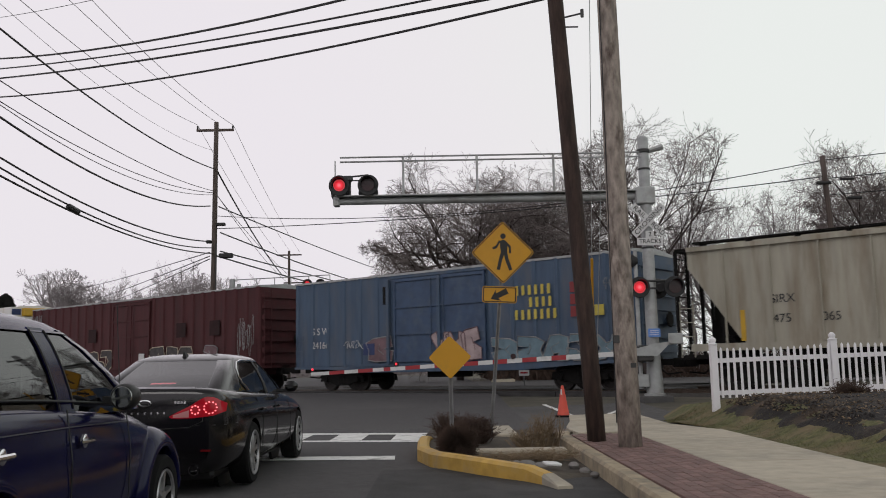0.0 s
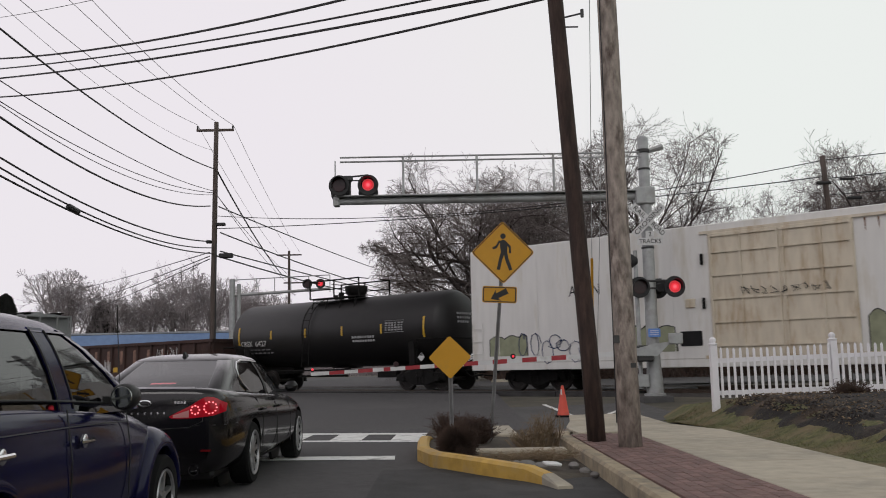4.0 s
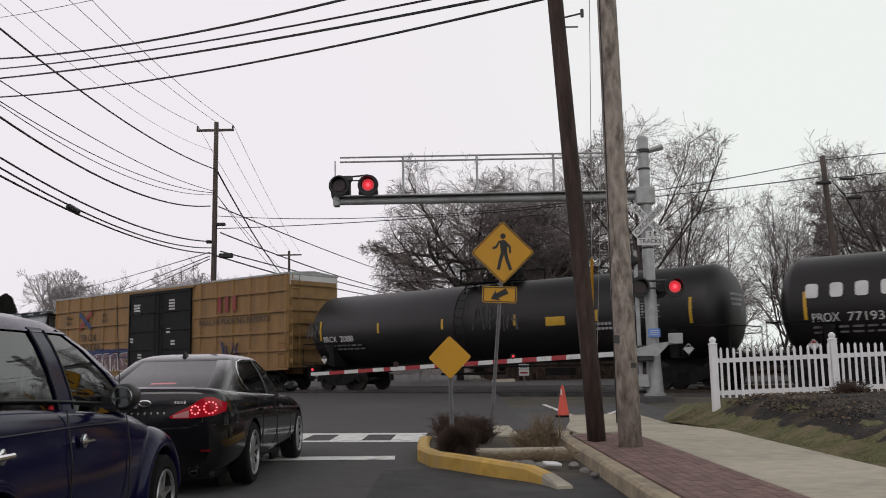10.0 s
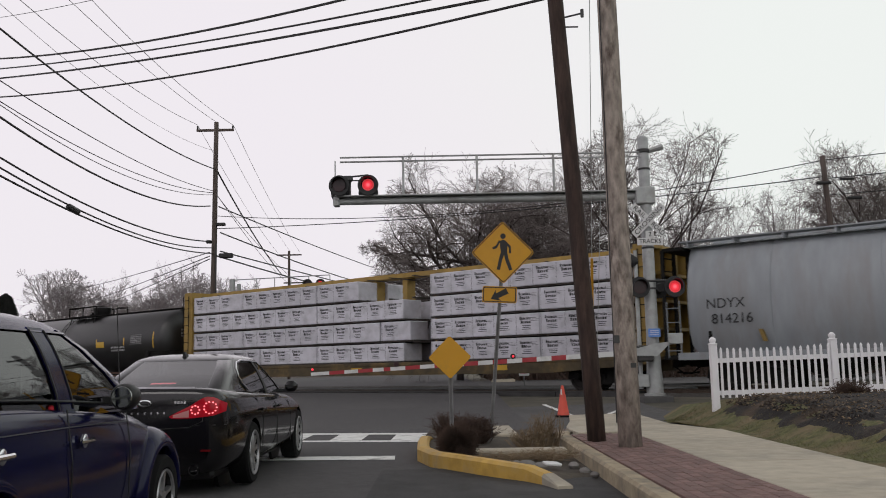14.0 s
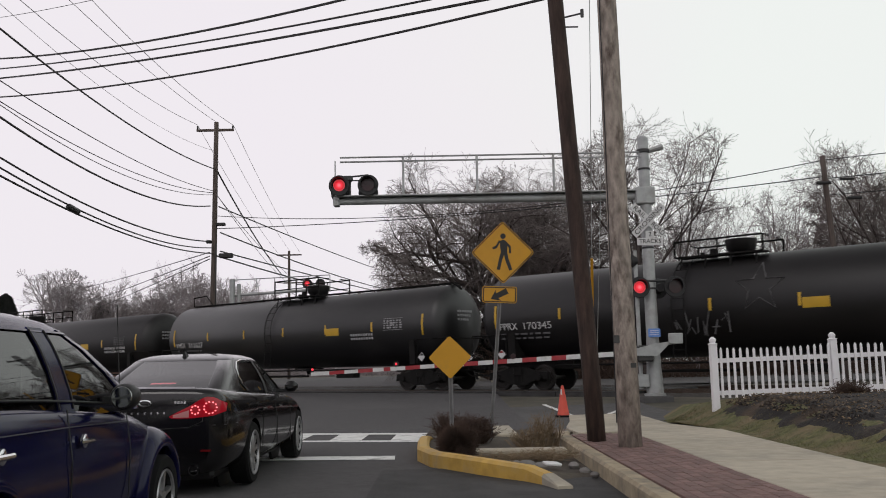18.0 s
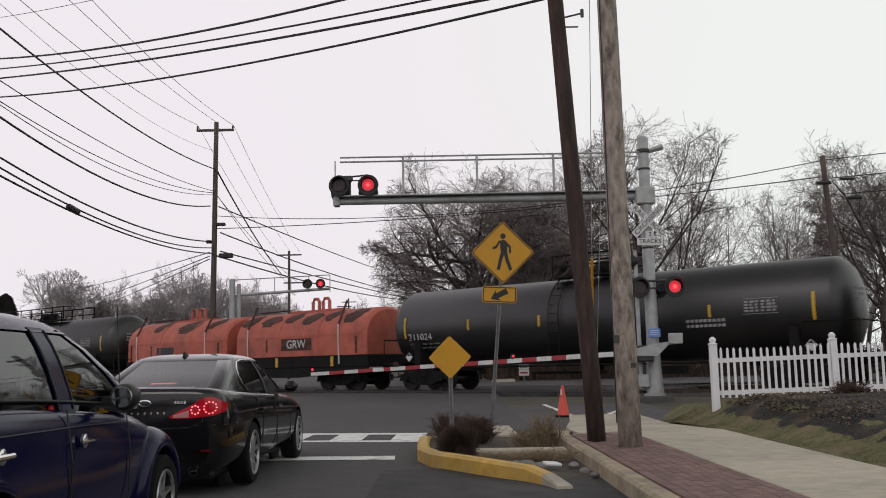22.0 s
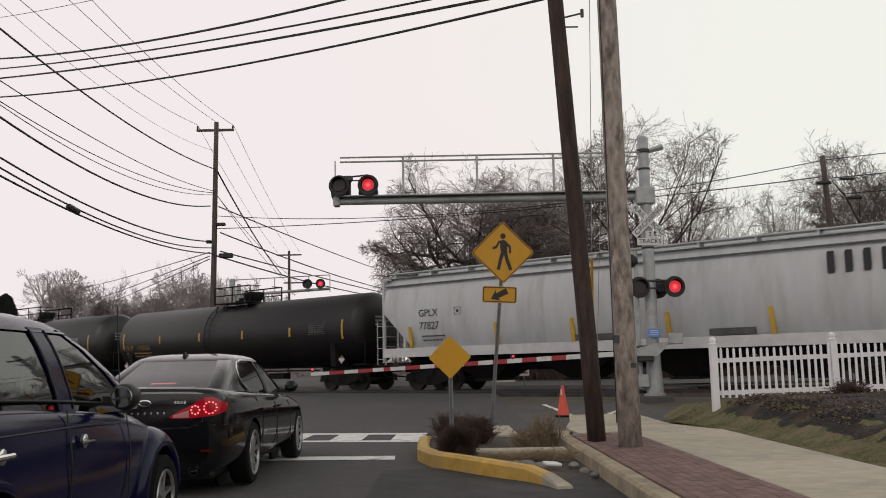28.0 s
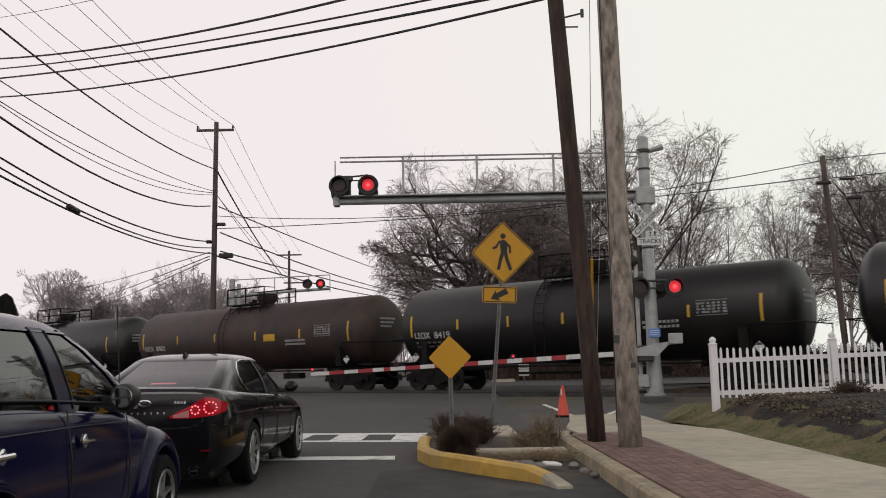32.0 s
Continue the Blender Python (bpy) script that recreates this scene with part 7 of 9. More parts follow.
# the gondola
c, h = rail_car("gondola_car", "rusty brown open gondola with faded stencils", "gondola car", -106.95, -90.1, 2.0)
for sy in (-1, 1):
    part("side_wall", M().box(-h, h, sy * 1.46 - 0.02, sy * 1.46 + 0.02, 0.7, 2.3), BROWN_GON, c)
    part("end_wall", M().box(*sorted((sx_ * h for sx_ in (sy, sy * (1 - 0.05 / h)))), -1.44, 1.44, 1.0, 2.3), BROWN_GON, c)
part("floor", M().box(-h, h, -1.44, 1.44, 1.0, 1.06), BROWN_GON, c)
part("top_chord", M().box(-h, h, -1.58, -1.42, 2.26, 2.4).box(-h, h, 1.42, 1.58, 2.26, 2.4).box(-h - 0.05, -h + 0.12, -1.5, 1.5, 2.26, 2.4).box(h - 0.12, h + 0.05, -1.5, 1.5, 2.26, 2.4), BROWN_GON, c)
part("side_sill", M().prism([(-h, 0.95), (h, 0.95), (h, 0.8), (h - 3, 0.62), (-h + 3, 0.62), (-h, 0.8)], "y", -1.56, -1.46).box(-h, h, -0.3, 0.3, 0.7, 1.0), BROWN_GON, c)
me = M().prism([(-0.07, 0), (-0.05, -0.1), (0.05, -0.1), (0.07, 0)], "z", 0.72, 2.28).mesh("rib", BROWN_GON)
for k in range(15):
    part("rib", me, None, c, "", pose(-h + 0.2 + (2 * h - 0.4) * k / 14, -1.48, 0))
    part("rib", me, None, c, "", pose(-h + 0.2 + (2 * h - 0.4) * k / 14, 1.48, 0, 0, 0, 180))
FADED = mat("faded_stencil", (0.2, 0.115, 0.085), 0.8, var=0.5, scale=4)
for k in range(8):
    code_bars(c, -h + 4.3 + k * 1.2, 1.7, 1, 0.7, FADED, -1.487)
for x in (-h + 8.5, -h + 10.2):
    part("panel_mark", M().box(x, x + 0.4, -1.49, -1.483, 0.9, 1.2), STRIPE_Y, c)
scrawl(c, -h + 0.75, -h + 1.5, 1.3, 2.05, -1.49, MARK_WHITE, 31, 4, 0.022)
part("panel_mark", M().prism([(-h + 1.1 + 0.3 * math.cos(t), 1.5 + 0.15 * math.sin(t)) for t in [2 * math.pi * k / 14 for k in range(14)]], "y", -1.488, -1.482), STRIPE_Y, c)
scrawl(c, -h + 3.0, -h + 3.8, 1.0, 2.1, -1.49, MARK_WHITE, 34, 4, 0.04)
scrawl(c, h - 4.5, h - 2.8, 1.5, 2.1, -1.49, MARK_WHITE, 32, 8)
scrawl(c, -h + 7.6, -h + 8.6, 0.8, 1.6, -1.49, MARK_WHITE, 33, 5, 0.02)
ladder(c, -h + 0.45, -1.6, 0.7, 2.1, material=BROWN_GON)
ladder(c, h - 0.45, -1.6, 0.7, 2.1, material=BROWN_GON)

c, h = hopper("weathered light grey covered hopper with vertical ribs", -128.35, -108.5, 4.47, 1.08, GREY_HOP, 17, 0.0, (1.5, 2.6), 2)
code(c, "EH    SX", -h + 2.0, 2.62, 0.28, INK, -1.556)
for x in (2.1, 3.1):
    part("panel_mark", M().box(-h + x, -h + x + 0.4, -1.56, -1.553, 1.75, 2.05), MARK_DIM, c)
for x in np.linspace(-h + 3.0, h - 3.0, 5):
    part("reflector_stripe", M().box(x - 0.05, x + 0.05, -1.57, -1.552, 1.25, 1.75), MARK_WHITE, c)

c, h, dc = tank_car("black tank car with broad white letters and graffiti", -147.7, -130.2, 1.5, 2.38, BLACK_TANK, (-2.3, 2.4), 1, 6, 5, straps=2, mark="PROX 77193")
for k in range(6):
    xx_ = -h + 1.2 + k * 0.66
    part("company_mark", M().prism([(a + xx_, b) for a, b in rounded(0.34, 0.42, 0.08, 3)], "y", -0.012, 0.004), MARK_WHITE, c, "", pose(0, -1.452, 2.78, -15))
scrawl(c, -2.0, 3.2, 1.6, 2.2, -1.5, TAG_GREEN, 41, 14, 0.02)
scrawl(c, 3.4, 5.0, 1.9, 2.3, -1.505, MARK_WHITE, 42, 7, 0.02)
scrawl(c, 5.2, 7.4, 1.6, 2.1, -1.49, MARK_DIM, 43, 9, 0.02)
scrawl(c, -h + 3.8, -h + 6.0, 1.6, 2.1, -1.49, MARK_DIM, 44, 8, 0.018)
c, h, dc = tank_car("black tank car with white stencils and graffiti tags", -167.3, -149.1, 1.5, 2.45, BLACK_TANK, (-1.1, 1.4), 0, 6, 6, mark="BRCX 2088")
scrawl(c, -h + 0.2, -h + 1.0, 2.1, 2.9, -1.5, MARK_DIM, 45, 6, 0.02)
scrawl(c, -0.2, 1.8, 2.1, 3.1, -1.5, MARK_DIM, 46, 6, 0.02)

c, h = boxcar("dull yellow boxcar with black plug doors and graffiti", -187.8, -168.3, 5.12, YELLOW_BOX, 0.16, 0.07, 17, (-2.2, 2.95), BLACK_DOOR, 4, 7, white_end=MARK_WHITE, sill=0.75)
for sy in (-1,):
    for z in (1.7, 2.5, 3.4, 4.3):
        part("side_stringer", M().box(-h, -2.3, -1.585, -1.5, z, z + 0.09), YELLOW_BOX, c)
        part("side_stringer", M().box(3.05, h, -1.585, -1.5, z, z + 0.09), YELLOW_BOX, c)
em = M()
em.prism(turn2([(-0.75, 0.12), (0.75, 0.12), (0.75, -0.12), (-0.75, -0.12)], 35), "y", -1.592, -1.588)
em.v = [(x + -h + 3.3, y, z + 3.75) for x, y, z in em.v]
part("emblem", em, MARK_RED, c)
em = M()
em.prism(turn2([(-0.75, 0.12), (0.75, 0.12), (0.75, -0.12), (-0.75, -0.12)], -35), "y", -1.597, -1.593)
em.v = [(x + -h + 3.3, y, z + 3.75) for x, y, z in em.v]
part("emblem", em, SHIELD_BLUE, c)
letters("next", 0.3, INK, c, pose(-h + 1.6, -1.59, 4.0))
letters("load", 0.3, INK, c, pose(-h + 1.6, -1.59, 3.7))
letters("any", 0.3, INK, c, pose(-h + 5.2, -1.59, 4.0))
letters("road", 0.3, INK, c, pose(-h + 5.2, -1.59, 3.7))
code(c, "TB OX", -h + 2.8, 2.8, 0.38, INK, -1.562)
code(c, "67 21 64", -h + 2.8, 2.22, 0.38, INK, -1.562)
code_bars(c, 5.0, 3.95, 3, 0.7, MARK_RED, -1.588)
letters("RAILCAR POOLING EXPERTS", 0.36, INK, c, pose(6.1, -1.59, 3.15), width=5.0)
graffiti(c, -h + 2.1, -2.4, 1.02, 1.95, -1.6, TAG_MAUVE, MARK_WHITE, 51, 7)
graffiti(c, -h + 2.6, -2.2, 1.7, 2.2, -1.595, SHIELD_BLUE, SHIELD_BLUE, 52, 6)
scrawl(c, 5.2, 6.6, 1.5, 2.3, -1.595, SHIELD_BLUE, 53, 4, 0.03)
for x, z, n_ in ((-1.6, 4.3, 8), (1.4, 4.4, 7), (1.2, 3.0, 5), (-1.9, 2.6, 4), (1.6, 2.4, 5), (-1.2, 1.8, 5)):
    for r_ in range(2 if n_ < 7 else 4):
        code_bars(c, x - 0.2, z - r_ * 0.14, n_, 0.09, MARK_WHITE, -1.6)

c, h = hopper("pale grey covered hopper with curved smooth sides", -206.1, -189.3, 4.42, 1.05, PALE_HOP, 0, 0.5, (1.3, 1.6), 3, full=True)
for x in (2.9, 5.9, 8.9, 11.9, 14.2):
    part("side_seam", M().tube([(-h + x, -1.55 + 0.5 * 0.9 * abs(2 * f - 0.9) ** 2.4 - 0.004, 1.05 + 3.37 * f) for f in [k / 12 for k in range(13)]], 0.012, 4), PALE_HOP, c)
code(c, "NDYX", -h + 0.95, 2.58, 0.3, INK, -1.56)
code(c, "814216", -h + 1.1, 2.12, 0.3, INK, -1.558)
for x, z in ((2.6, 1.78), (7.2, 1.76), (10.1, 1.76), (13.0, 1.78), (15.7, 2.15)):
    part("reflector_stripe", M().prism([(-h + x - 0.1, z), (-h + x + 0.02, z), (-h + x + 0.14, 1.42), (-h + x + 0.02, 1.42)], "y", -1.59, -1.5), MARK_OCHRE, c)
part("data_plate", M().box(-h + 14.6, -h + 14.85, -1.58, -1.5, 1.55, 1.75), TAG_DARK, c)

# the centerbeam flat car with its wrapped lumber
c, h = rail_car("centerbeam_flatcar", "yellow centerbeam flat car loaded with wrapped lumber", "flat car", -231.3, -206.9, 2.2)
part("deck", M().bevel_box(-h, h, -1.5, 1.5, 0.95, 1.08, 0.02).prism([(-h, 0.95), (h, 0.95), (h, 0.85), (h - 4, 0.6), (-h + 4, 0.6), (-h, 0.85)], "y", -1.52, -1.44).box(-h, h, -0.3, 0.3, 0.6, 0.95), BEAM_DIRTY, c)
for sx in (-1, 1):
    bk = part("bulkhead", M().box(*sorted((sx * h, sx * (h - 0.55))), -1.5, 1.5, 1.05, 1.2).box(*sorted((sx * (h - 0.5), sx * (h - 0.6))), -1.5, 1.5, 1.05, 4.66), BEAM_YELLOW, c)
    br = M()
    for yy in (-1.45, -0.5, 0.5, 1.45):
        br.box(*sorted((sx * (h - 0.5), sx * (h - 0.02))), yy - 0.07, yy + 0.07, 1.05, 4.66)
    for z in (1.9, 2.8, 3.7, 4.55):
        br.box(*sorted((sx * (h - 0.5), sx * (h - 0.06))), -1.5, 1.5, z, z + 0.1)
    part("bulkhead_rib", br, BEAM_YELLOW, bk)
    ladder(c, sx * (h - 0.2), -1.56, 0.9, 4.5, material=UNDER)
part("top_chord", M().box(-h + 0.5, h - 0.5, -0.35, 0.35, 4.5, 4.68), BEAM_YELLOW, c)
pst = M().box(-0.12, 0.12, -0.25, 0.25, 1.05, 4.55).mesh("centre_post", BEAM_YELLOW)
for k in range(14):
    part("centre_post", pst, None, c, "", pose(-h + 1.4 + k * (2 * h - 2.8) / 13, 0, 0))
ROWZ = [(1.1, 1.86), (1.9, 2.70), (2.74, 3.55), (3.59, 4.42)]
rn = random.Random(9)
for row, (z0, z1) in enumerate(ROWZ):
    spans = []
    left_end = 2.1 if row < 3 else -0.6
    x = -h + 0.65
    while x < left_end - 0.5:
        w = min(3.62 if (row + len(spans)) % 2 else 4.85, left_end - x)
        spans.append((x, x + w - 0.03))
        x += w
    x = 3.1
    while x < h - 1.2:
        w = min(4.85 if (row + len(spans)) % 2 else 3.62, h - 0.68 - x)
        spans.append((x, x + w - 0.03))
        x += w
    for a, b in spans:
        dy = rn.uniform(-0.02, 0.02)
        for sy in (-1, 1):
            ya, yb = sorted((sy * 0.32, sy * (1.44 + dy)))
            pk_ = part("lumber_pack", M().bevel_box(a, b, ya, yb, z0 + 0.03, z1 - 0.03, 0.025), WRAP, c, "lumber pack in white printed wrap")
            if sy < 0:
                pr = M()
                for k in range(int((b - a) / 0.95)):
                    xx = a + 0.22 + k * 0.95
                    yy = ya - 0.004
                    for q, (za, wa, cnt) in enumerate(((0.2, 0.07, 7), (0.33, 0.085, 5))):
                        for m_ in range(cnt):
                            hh = 0.11 if m_ == 0 else rn.uniform(0.065, 0.085)
                            x_ = xx + 0.05 * q + m_ * wa
                            pr.box(x_, x_ + wa * rn.uniform(0.6, 0.85), yy, yy + 0.006, z1 - za - 0.05, z1 - za - 0.05 + hh)
                    for q in range(3):
                        pr.box(xx + 0.48, xx + 0.48 + rn.uniform(0.15, 0.3), yy, yy + 0.006, z1 - 0.2 - 0.05 * q, z1 - 0.188 - 0.05 * q)
                    for q in range(3):
                        ww = rn.uniform(0.12, 0.22)
                        pr.box(xx + 0.28 - ww, xx + 0.28 + ww, yy, yy + 0.006, z1 - 0.47 - 0.06 * q, z1 - 0.448 - 0.06 * q)
                    pr.box(xx - 0.155, xx - 0.147, yy, yy + 0.006, z0 + 0.01, z1 - 0.05)
                part("wrap_print", pr, INK, pk_)
    for x in np.arange(-h + 1.2, h - 1.0, 1.2):
        part("spacer_stick", M().box(x, x + 0.09, -1.42, 1.42, z1 - 0.03, z1 + 0.04 if row < 3 else z1), TIE, c)
    # dark strips added as the shadow in the gaps between pack rows
    for a, b in spans:
        part("spacer_board", M().box(a, b, -1.40, 1.40, z0 - 0.02, z0 + 0.035), TIE, c)
for x in (-8, -1.0, 6.0):
    part("reflector_stripe", M().box(x, x + 0.6, -1.53, -1.52, 0.72, 0.9), STRIPE_Y, c)

# tank cars up to the coil car
tank_car("black tank car with full length walkway and white stencils", -250.3, -232.8, 1.55, 2.52, GREY_TANK, (-1.3, 1.5), 0, 7, 6, walkway=True, mark="PPRX 172265")
c, h, dc = tank_car("black tank car with faint star and graffiti", -269.5, -251.7, 1.56, 2.58, BLACK_TANK, (-1.3, 1.5), 0, 7, 9, mark="PPRX 170345")
star = []
for k in range(10):
    rr = 0.75 if k % 2 == 0 else 0.32
    star.append((rr * math.sin(math.pi * k / 5) + 1.5, rr * math.cos(math.pi * k / 5) + 3.0))
sm = M().tube([(a, -math.sqrt(max(1.56 ** 2 - (b - 2.58) ** 2, 0)) - 0.01, b) for a, b in star + star[:1]], 0.03, 4)
part("star_outline", sm, MARK_DIM, c)
scrawl(c, -1.2, 0.6, 1.6, 2.4, -1.56, MARK_DIM, 61, 6, 0.022)
tank_car("black tank car with long walkway and yellow plates", -288.6, -270.9, 1.55, 2.5, GREY_TANK, (-1.2, 1.6), 1, 7, 12, walkway=True, mark="VMSX 311627")
c, h, dc = tank_car("long black tank car with railed platform and white stencils", -310.7, -290.0, 1.5, 2.46, BLACK_TANK, (-6.8, -1.2), 1, 7, 15, mark="TILX 304008")
code(c, "ANHYDROUS AMMONIA", 6.45, 2.2, 0.13, MARK_WHITE, -1.492, 10, width=2.0)
code(c, "INHALATION HAZARD", 6.45, 2.02, 0.13, MARK_WHITE, -1.458, 17, width=1.9)
tank_car("black tank car with yellow reflector stripes", -329.4, -312.2, 1.48, 2.38, GREY_TANK, (-1.2, 1.4), 1, 6, 10, mark="211024")

# the coil car
c, h = rail_car("coil_car", "coil car with two rust-streaked orange hoods", "coil car", -347.4, -330.4, 2.1)
part("frame", M().bevel_box(-h, h, -1.45, 1.45, 0.95, 1.45, 0.03).prism([(-h, 0.95), (h, 0.95), (h, 0.85), (h - 4, 0.55), (-h + 4, 0.55), (-h, 0.85)], "y", -1.47, -1.38), UNDER, c)
HOOD_ARC = [(-1.48, 1.45), (-1.48, 2.3)] + [(-1.48 * math.cos(t), 2.3 + 1.12 * math.sin(t)) for t in [radians(12 * k) for k in range(1, 15)]] + [(1.48, 2.3), (1.48, 1.45)]
rn = random.Random(17)
for a, b, rusts in ((-h + 0.08, -0.42, (2.2, 4.6, 6.6)), (0.3, h - 0.08, (0.5, 1.9, 3.3, 4.5, 5.7, 7.0))):
    arc = HOOD_ARC
    hd = part("hood", M().loft([[(x, y * k, 1.45 + (z - 1.45) * k) for y, z in arc] for x, k in ((a, 0.94), (a + 0.12, 1.0), (b - 0.12, 1.0), (b, 0.94))]), ORANGE_HOOD, c, "rust-streaked orange hood", None, True)
    for x in (a + (b - a) * 0.36, a + (b - a) * 0.66):
        part("hood_rib", M().loft([[(x + dx, y * 1.012, 1.45 + (z - 1.45) * 1.012) for y, z in arc] for dx in (0.0, 0.06)]), ORANGE_HOOD, hd)
    part("waist_seam", M().box(a + 0.1, b - 0.1, -1.492, -1.47, 2.26, 2.3), ORANGE_HOOD, hd)
    for q in rusts:
        pat, w_ = M(), rn.uniform(0.25, 0.5)
        t0, t1 = rn.uniform(22, 34), rn.uniform(58, 76)
        rings = []
        for k in range(7):
            t = radians(t0 + (t1 - t0) * k / 6)
            ww = w_ * (0.35 + math.sin(math.pi * (k + 0.6) / 7.2)) * rn.uniform(0.7, 1.2)
            xo = a + q + 0.35 * k / 6 + rn.uniform(-0.08, 0.08)
            rings.append([(xo - ww, -1.488 * math.cos(t), 2.3 + 1.128 * math.sin(t)), (xo + ww, -1.488 * math.cos(t), 2.3 + 1.128 * math.sin(t)), (xo + ww, -1.47 * math.cos(t), 2.3 + 1.11 * math.sin(t)), (xo - ww, -1.47 * math.cos(t), 2.3 + 1.11 * math.sin(t))])
        part("rust_patch", pat.loft(rings), HOOD_RUST, hd, "dark brown rust patch")
    for q in (0.6, b - a - 2.1):
        x = a + q
        part("rust_run", M().box(x + 1.5, x + 1.5 + rn.uniform(0.08, 0.16), -1.487, -1.47, rn.uniform(1.5, 1.8), 2.2), HOOD_RUST, hd)
    # hold-down stakes above, wire straps below
    for x in (a + 0.9, b - 1.5):
        part("stake", M().tube([(x - 0.12, -0.85, 3.72), (x, -1.5, 2.72)], 0.05, 6), HOOD_RUST, hd, "rusty hold-down stake")
        part("tie_strap", M().tube([(x, -1.51, 2.72), (x - 0.02, -1.512, 2.1), (x + 0.02, -1.505, 1.1)], 0.027, 5), MARK_WHITE, hd, "white wire strap")
    part("grab_rail", M().tube([(a + 0.9, -0.75, 3.46), (a + 2.6, -0.45, 3.52)], 0.03, 5).tube([(b - 2.6, -0.45, 3.52), (b - 1.5, -0.75, 3.46)], 0.03, 5), HOOD_RUST, hd)
    m_ = (a + b) / 2
    for o in (-0.32, 0.32):
        part("lifting_eye", M().tube([(m_ + o - 0.2, 0, 3.4), (m_ + o - 0.2, 0, 3.85), (m_ + o - 0.1, 0, 3.98), (m_ + o + 0.1, 0, 3.98), (m_ + o + 0.2, 0, 3.85), (m_ + o + 0.2, 0, 3.4)], 0.075, 6), ORANGE_HOOD, hd)
    part("top_plate", M().box(m_ - 1.6, m_ + 1.6, -0.4, 0.4, 3.38, 3.47), ORANGE_HOOD, hd)
part("panel_mark", M().box(-h + 2.7, -h + 4.1, -1.495, -1.485, 1.75, 2.1), TAG_DARK, c)
part("panel_mark", M().box(3.4, 5.3, -1.495, -1.485, 1.7, 2.2), HOOD_RUST, c)
code(c, "GRW", 3.75, 1.95, 0.36, MARK_WHITE, -1.5)
code(c, "GRW", -1.3, 1.22, 0.2, MARK_WHITE, -1.475)
code(c, "5977", 0.4, 1.22, 0.26, MARK_WHITE, -1.475)
for x in (-h + 1.0, -h + 3.4, -1.6, 3.0, 6.4):
    part("reflector_stripe", M().box(x, x + 0.16, -1.46, -1.45, 1.0, 1.4), STRIPE_Y, c)
ladder(c, -h + 0.3, -1.5, 0.9, 2.3)

# tank cars, hopper and the rest
c, h, dc = tank_car("black gas tank car with long railed platform", -369.4, -348.8, 1.52, 2.5, GREY_TANK, (-3.0, 4.4), 1, 7, 20, mark="AREX 2731")
letters("LIQUEFIED PETROLEUM GAS", 0.2, MARK_WHITE, c, pose(1.3, -1.52, 2.25), width=3.1)
c, h, dc = tank_car("black gas tank car with walkway railing along its top", -391.0, -371.0, 1.5, 2.44, BLACK_TANK, (-8.6, 8.0), 1, 7, 21, straps=2, mark="AREX 2821")
letters("LIQUEFIED", 0.22, MARK_WHITE, c, pose(h - 2.6, -1.46, 2.95), width=1.25)
letters("PETROLEUM GAS", 0.22, MARK_WHITE, c, pose(h - 2.5, -1.5, 2.72), width=1.75)
c, h = hopper("light grey covered hopper with smooth curved sides", -412.8, -392.5, 4.38, 1.4, WHITE_HOP, 0, 0.36, (1.3, 1.5), 4, 4, drop=0.47, cage=0.1)
part("white_band", M().box(-h, h, -1.6, -1.585, 1.28, 1.62), MARK_WHITE, c)
part("eave_seam", M().box(-h, h, -1.42, -1.36, 4.02, 4.07), MARK_DIM, c)
code(c, "GPLX", -h + 1.79, 2.9, 0.275, INK, -1.56)
code(c, "77827", -h + 1.82, 2.42, 0.275, INK, -1.558)
part("data_frame", M().box(-h + 3.5, -h + 3.8, -1.552, -1.545, 3.04, 3.06).box(-h + 3.5, -h + 3.8, -1.552, -1.545, 2.78, 2.8).box(-h + 3.5, -h + 3.52, -1.552, -1.545, 2.8, 3.04).box(-h + 3.78, -h + 3.8, -1.552, -1.545, 2.8, 3.04).box(-h + 3.6, -h + 3.7, -1.552, -1.545, 2.86, 2.98), TAG_DARK, c)
for row, (n_, z) in enumerate(((7, 2.04), (6, 1.88))):
    for k in range(n_):
        part("print_bar", M().box(-h + 1.97 + 0.16 * k + 0.06 * row, -h + 2.09 + 0.16 * k + 0.05 * row, -1.56, -1.54, z - 0.025, z + 0.025), TAG_DARK, c)
code_bars(c, h - 3.6, 3.55, 4, 0.62, INK, -1.555)
for x in (1.3, 5.3, 8.4, 11.8, 15.0, 18.4):
    part("reflector_stripe", M().prism([(-h + x, 2.42), (-h + x + 0.12, 2.42), (-h + x + 0.2, 1.6), (-h + x + 0.08, 1.6)], "y", -1.6, -1.5), STRIPE_Y, c)
for x in (8.6, 13.2):
    part("panel_mark", M().box(-h + x, -h + x + 1.4, -1.585, -1.5, 1.65, 1.85), MARK_DIM, c)
tank_car("plain black tank car with worn stencils", -431.9, -414.1, 1.55, 2.5, BLACK_TANK, (-1.2, 1.4), 1, 6, 25, mark="TILX 193020", mark_paint=MARK_OCHRE)
tank_car("glossy black tank car with small platform", -451.2, -433.3, 1.58, 2.56, GREY_TANK, (-1.3, 1.6), 1, 7, 26, mark="TAEX 30197")
tank_car("black tank car with worn paint and tags", -468.0, -452.6, 1.5, 2.42, BLACK_TANK, (-1.2, 1.4), 1, 7, 28, mark="LEOX 8419")
tank_car("rusty brown-black tank car", -485.8, -469.4, 1.5, 2.42, RUST_TANK, (-1.2, 1.4), 1, 6, 30, mark="LEOX 8402")
tank_car("dark grey tank car with worn paint", -503.5, -487.2, 1.5, 2.42, GREY_TANK, (-1.2, 1.4), 1, 6, 31)
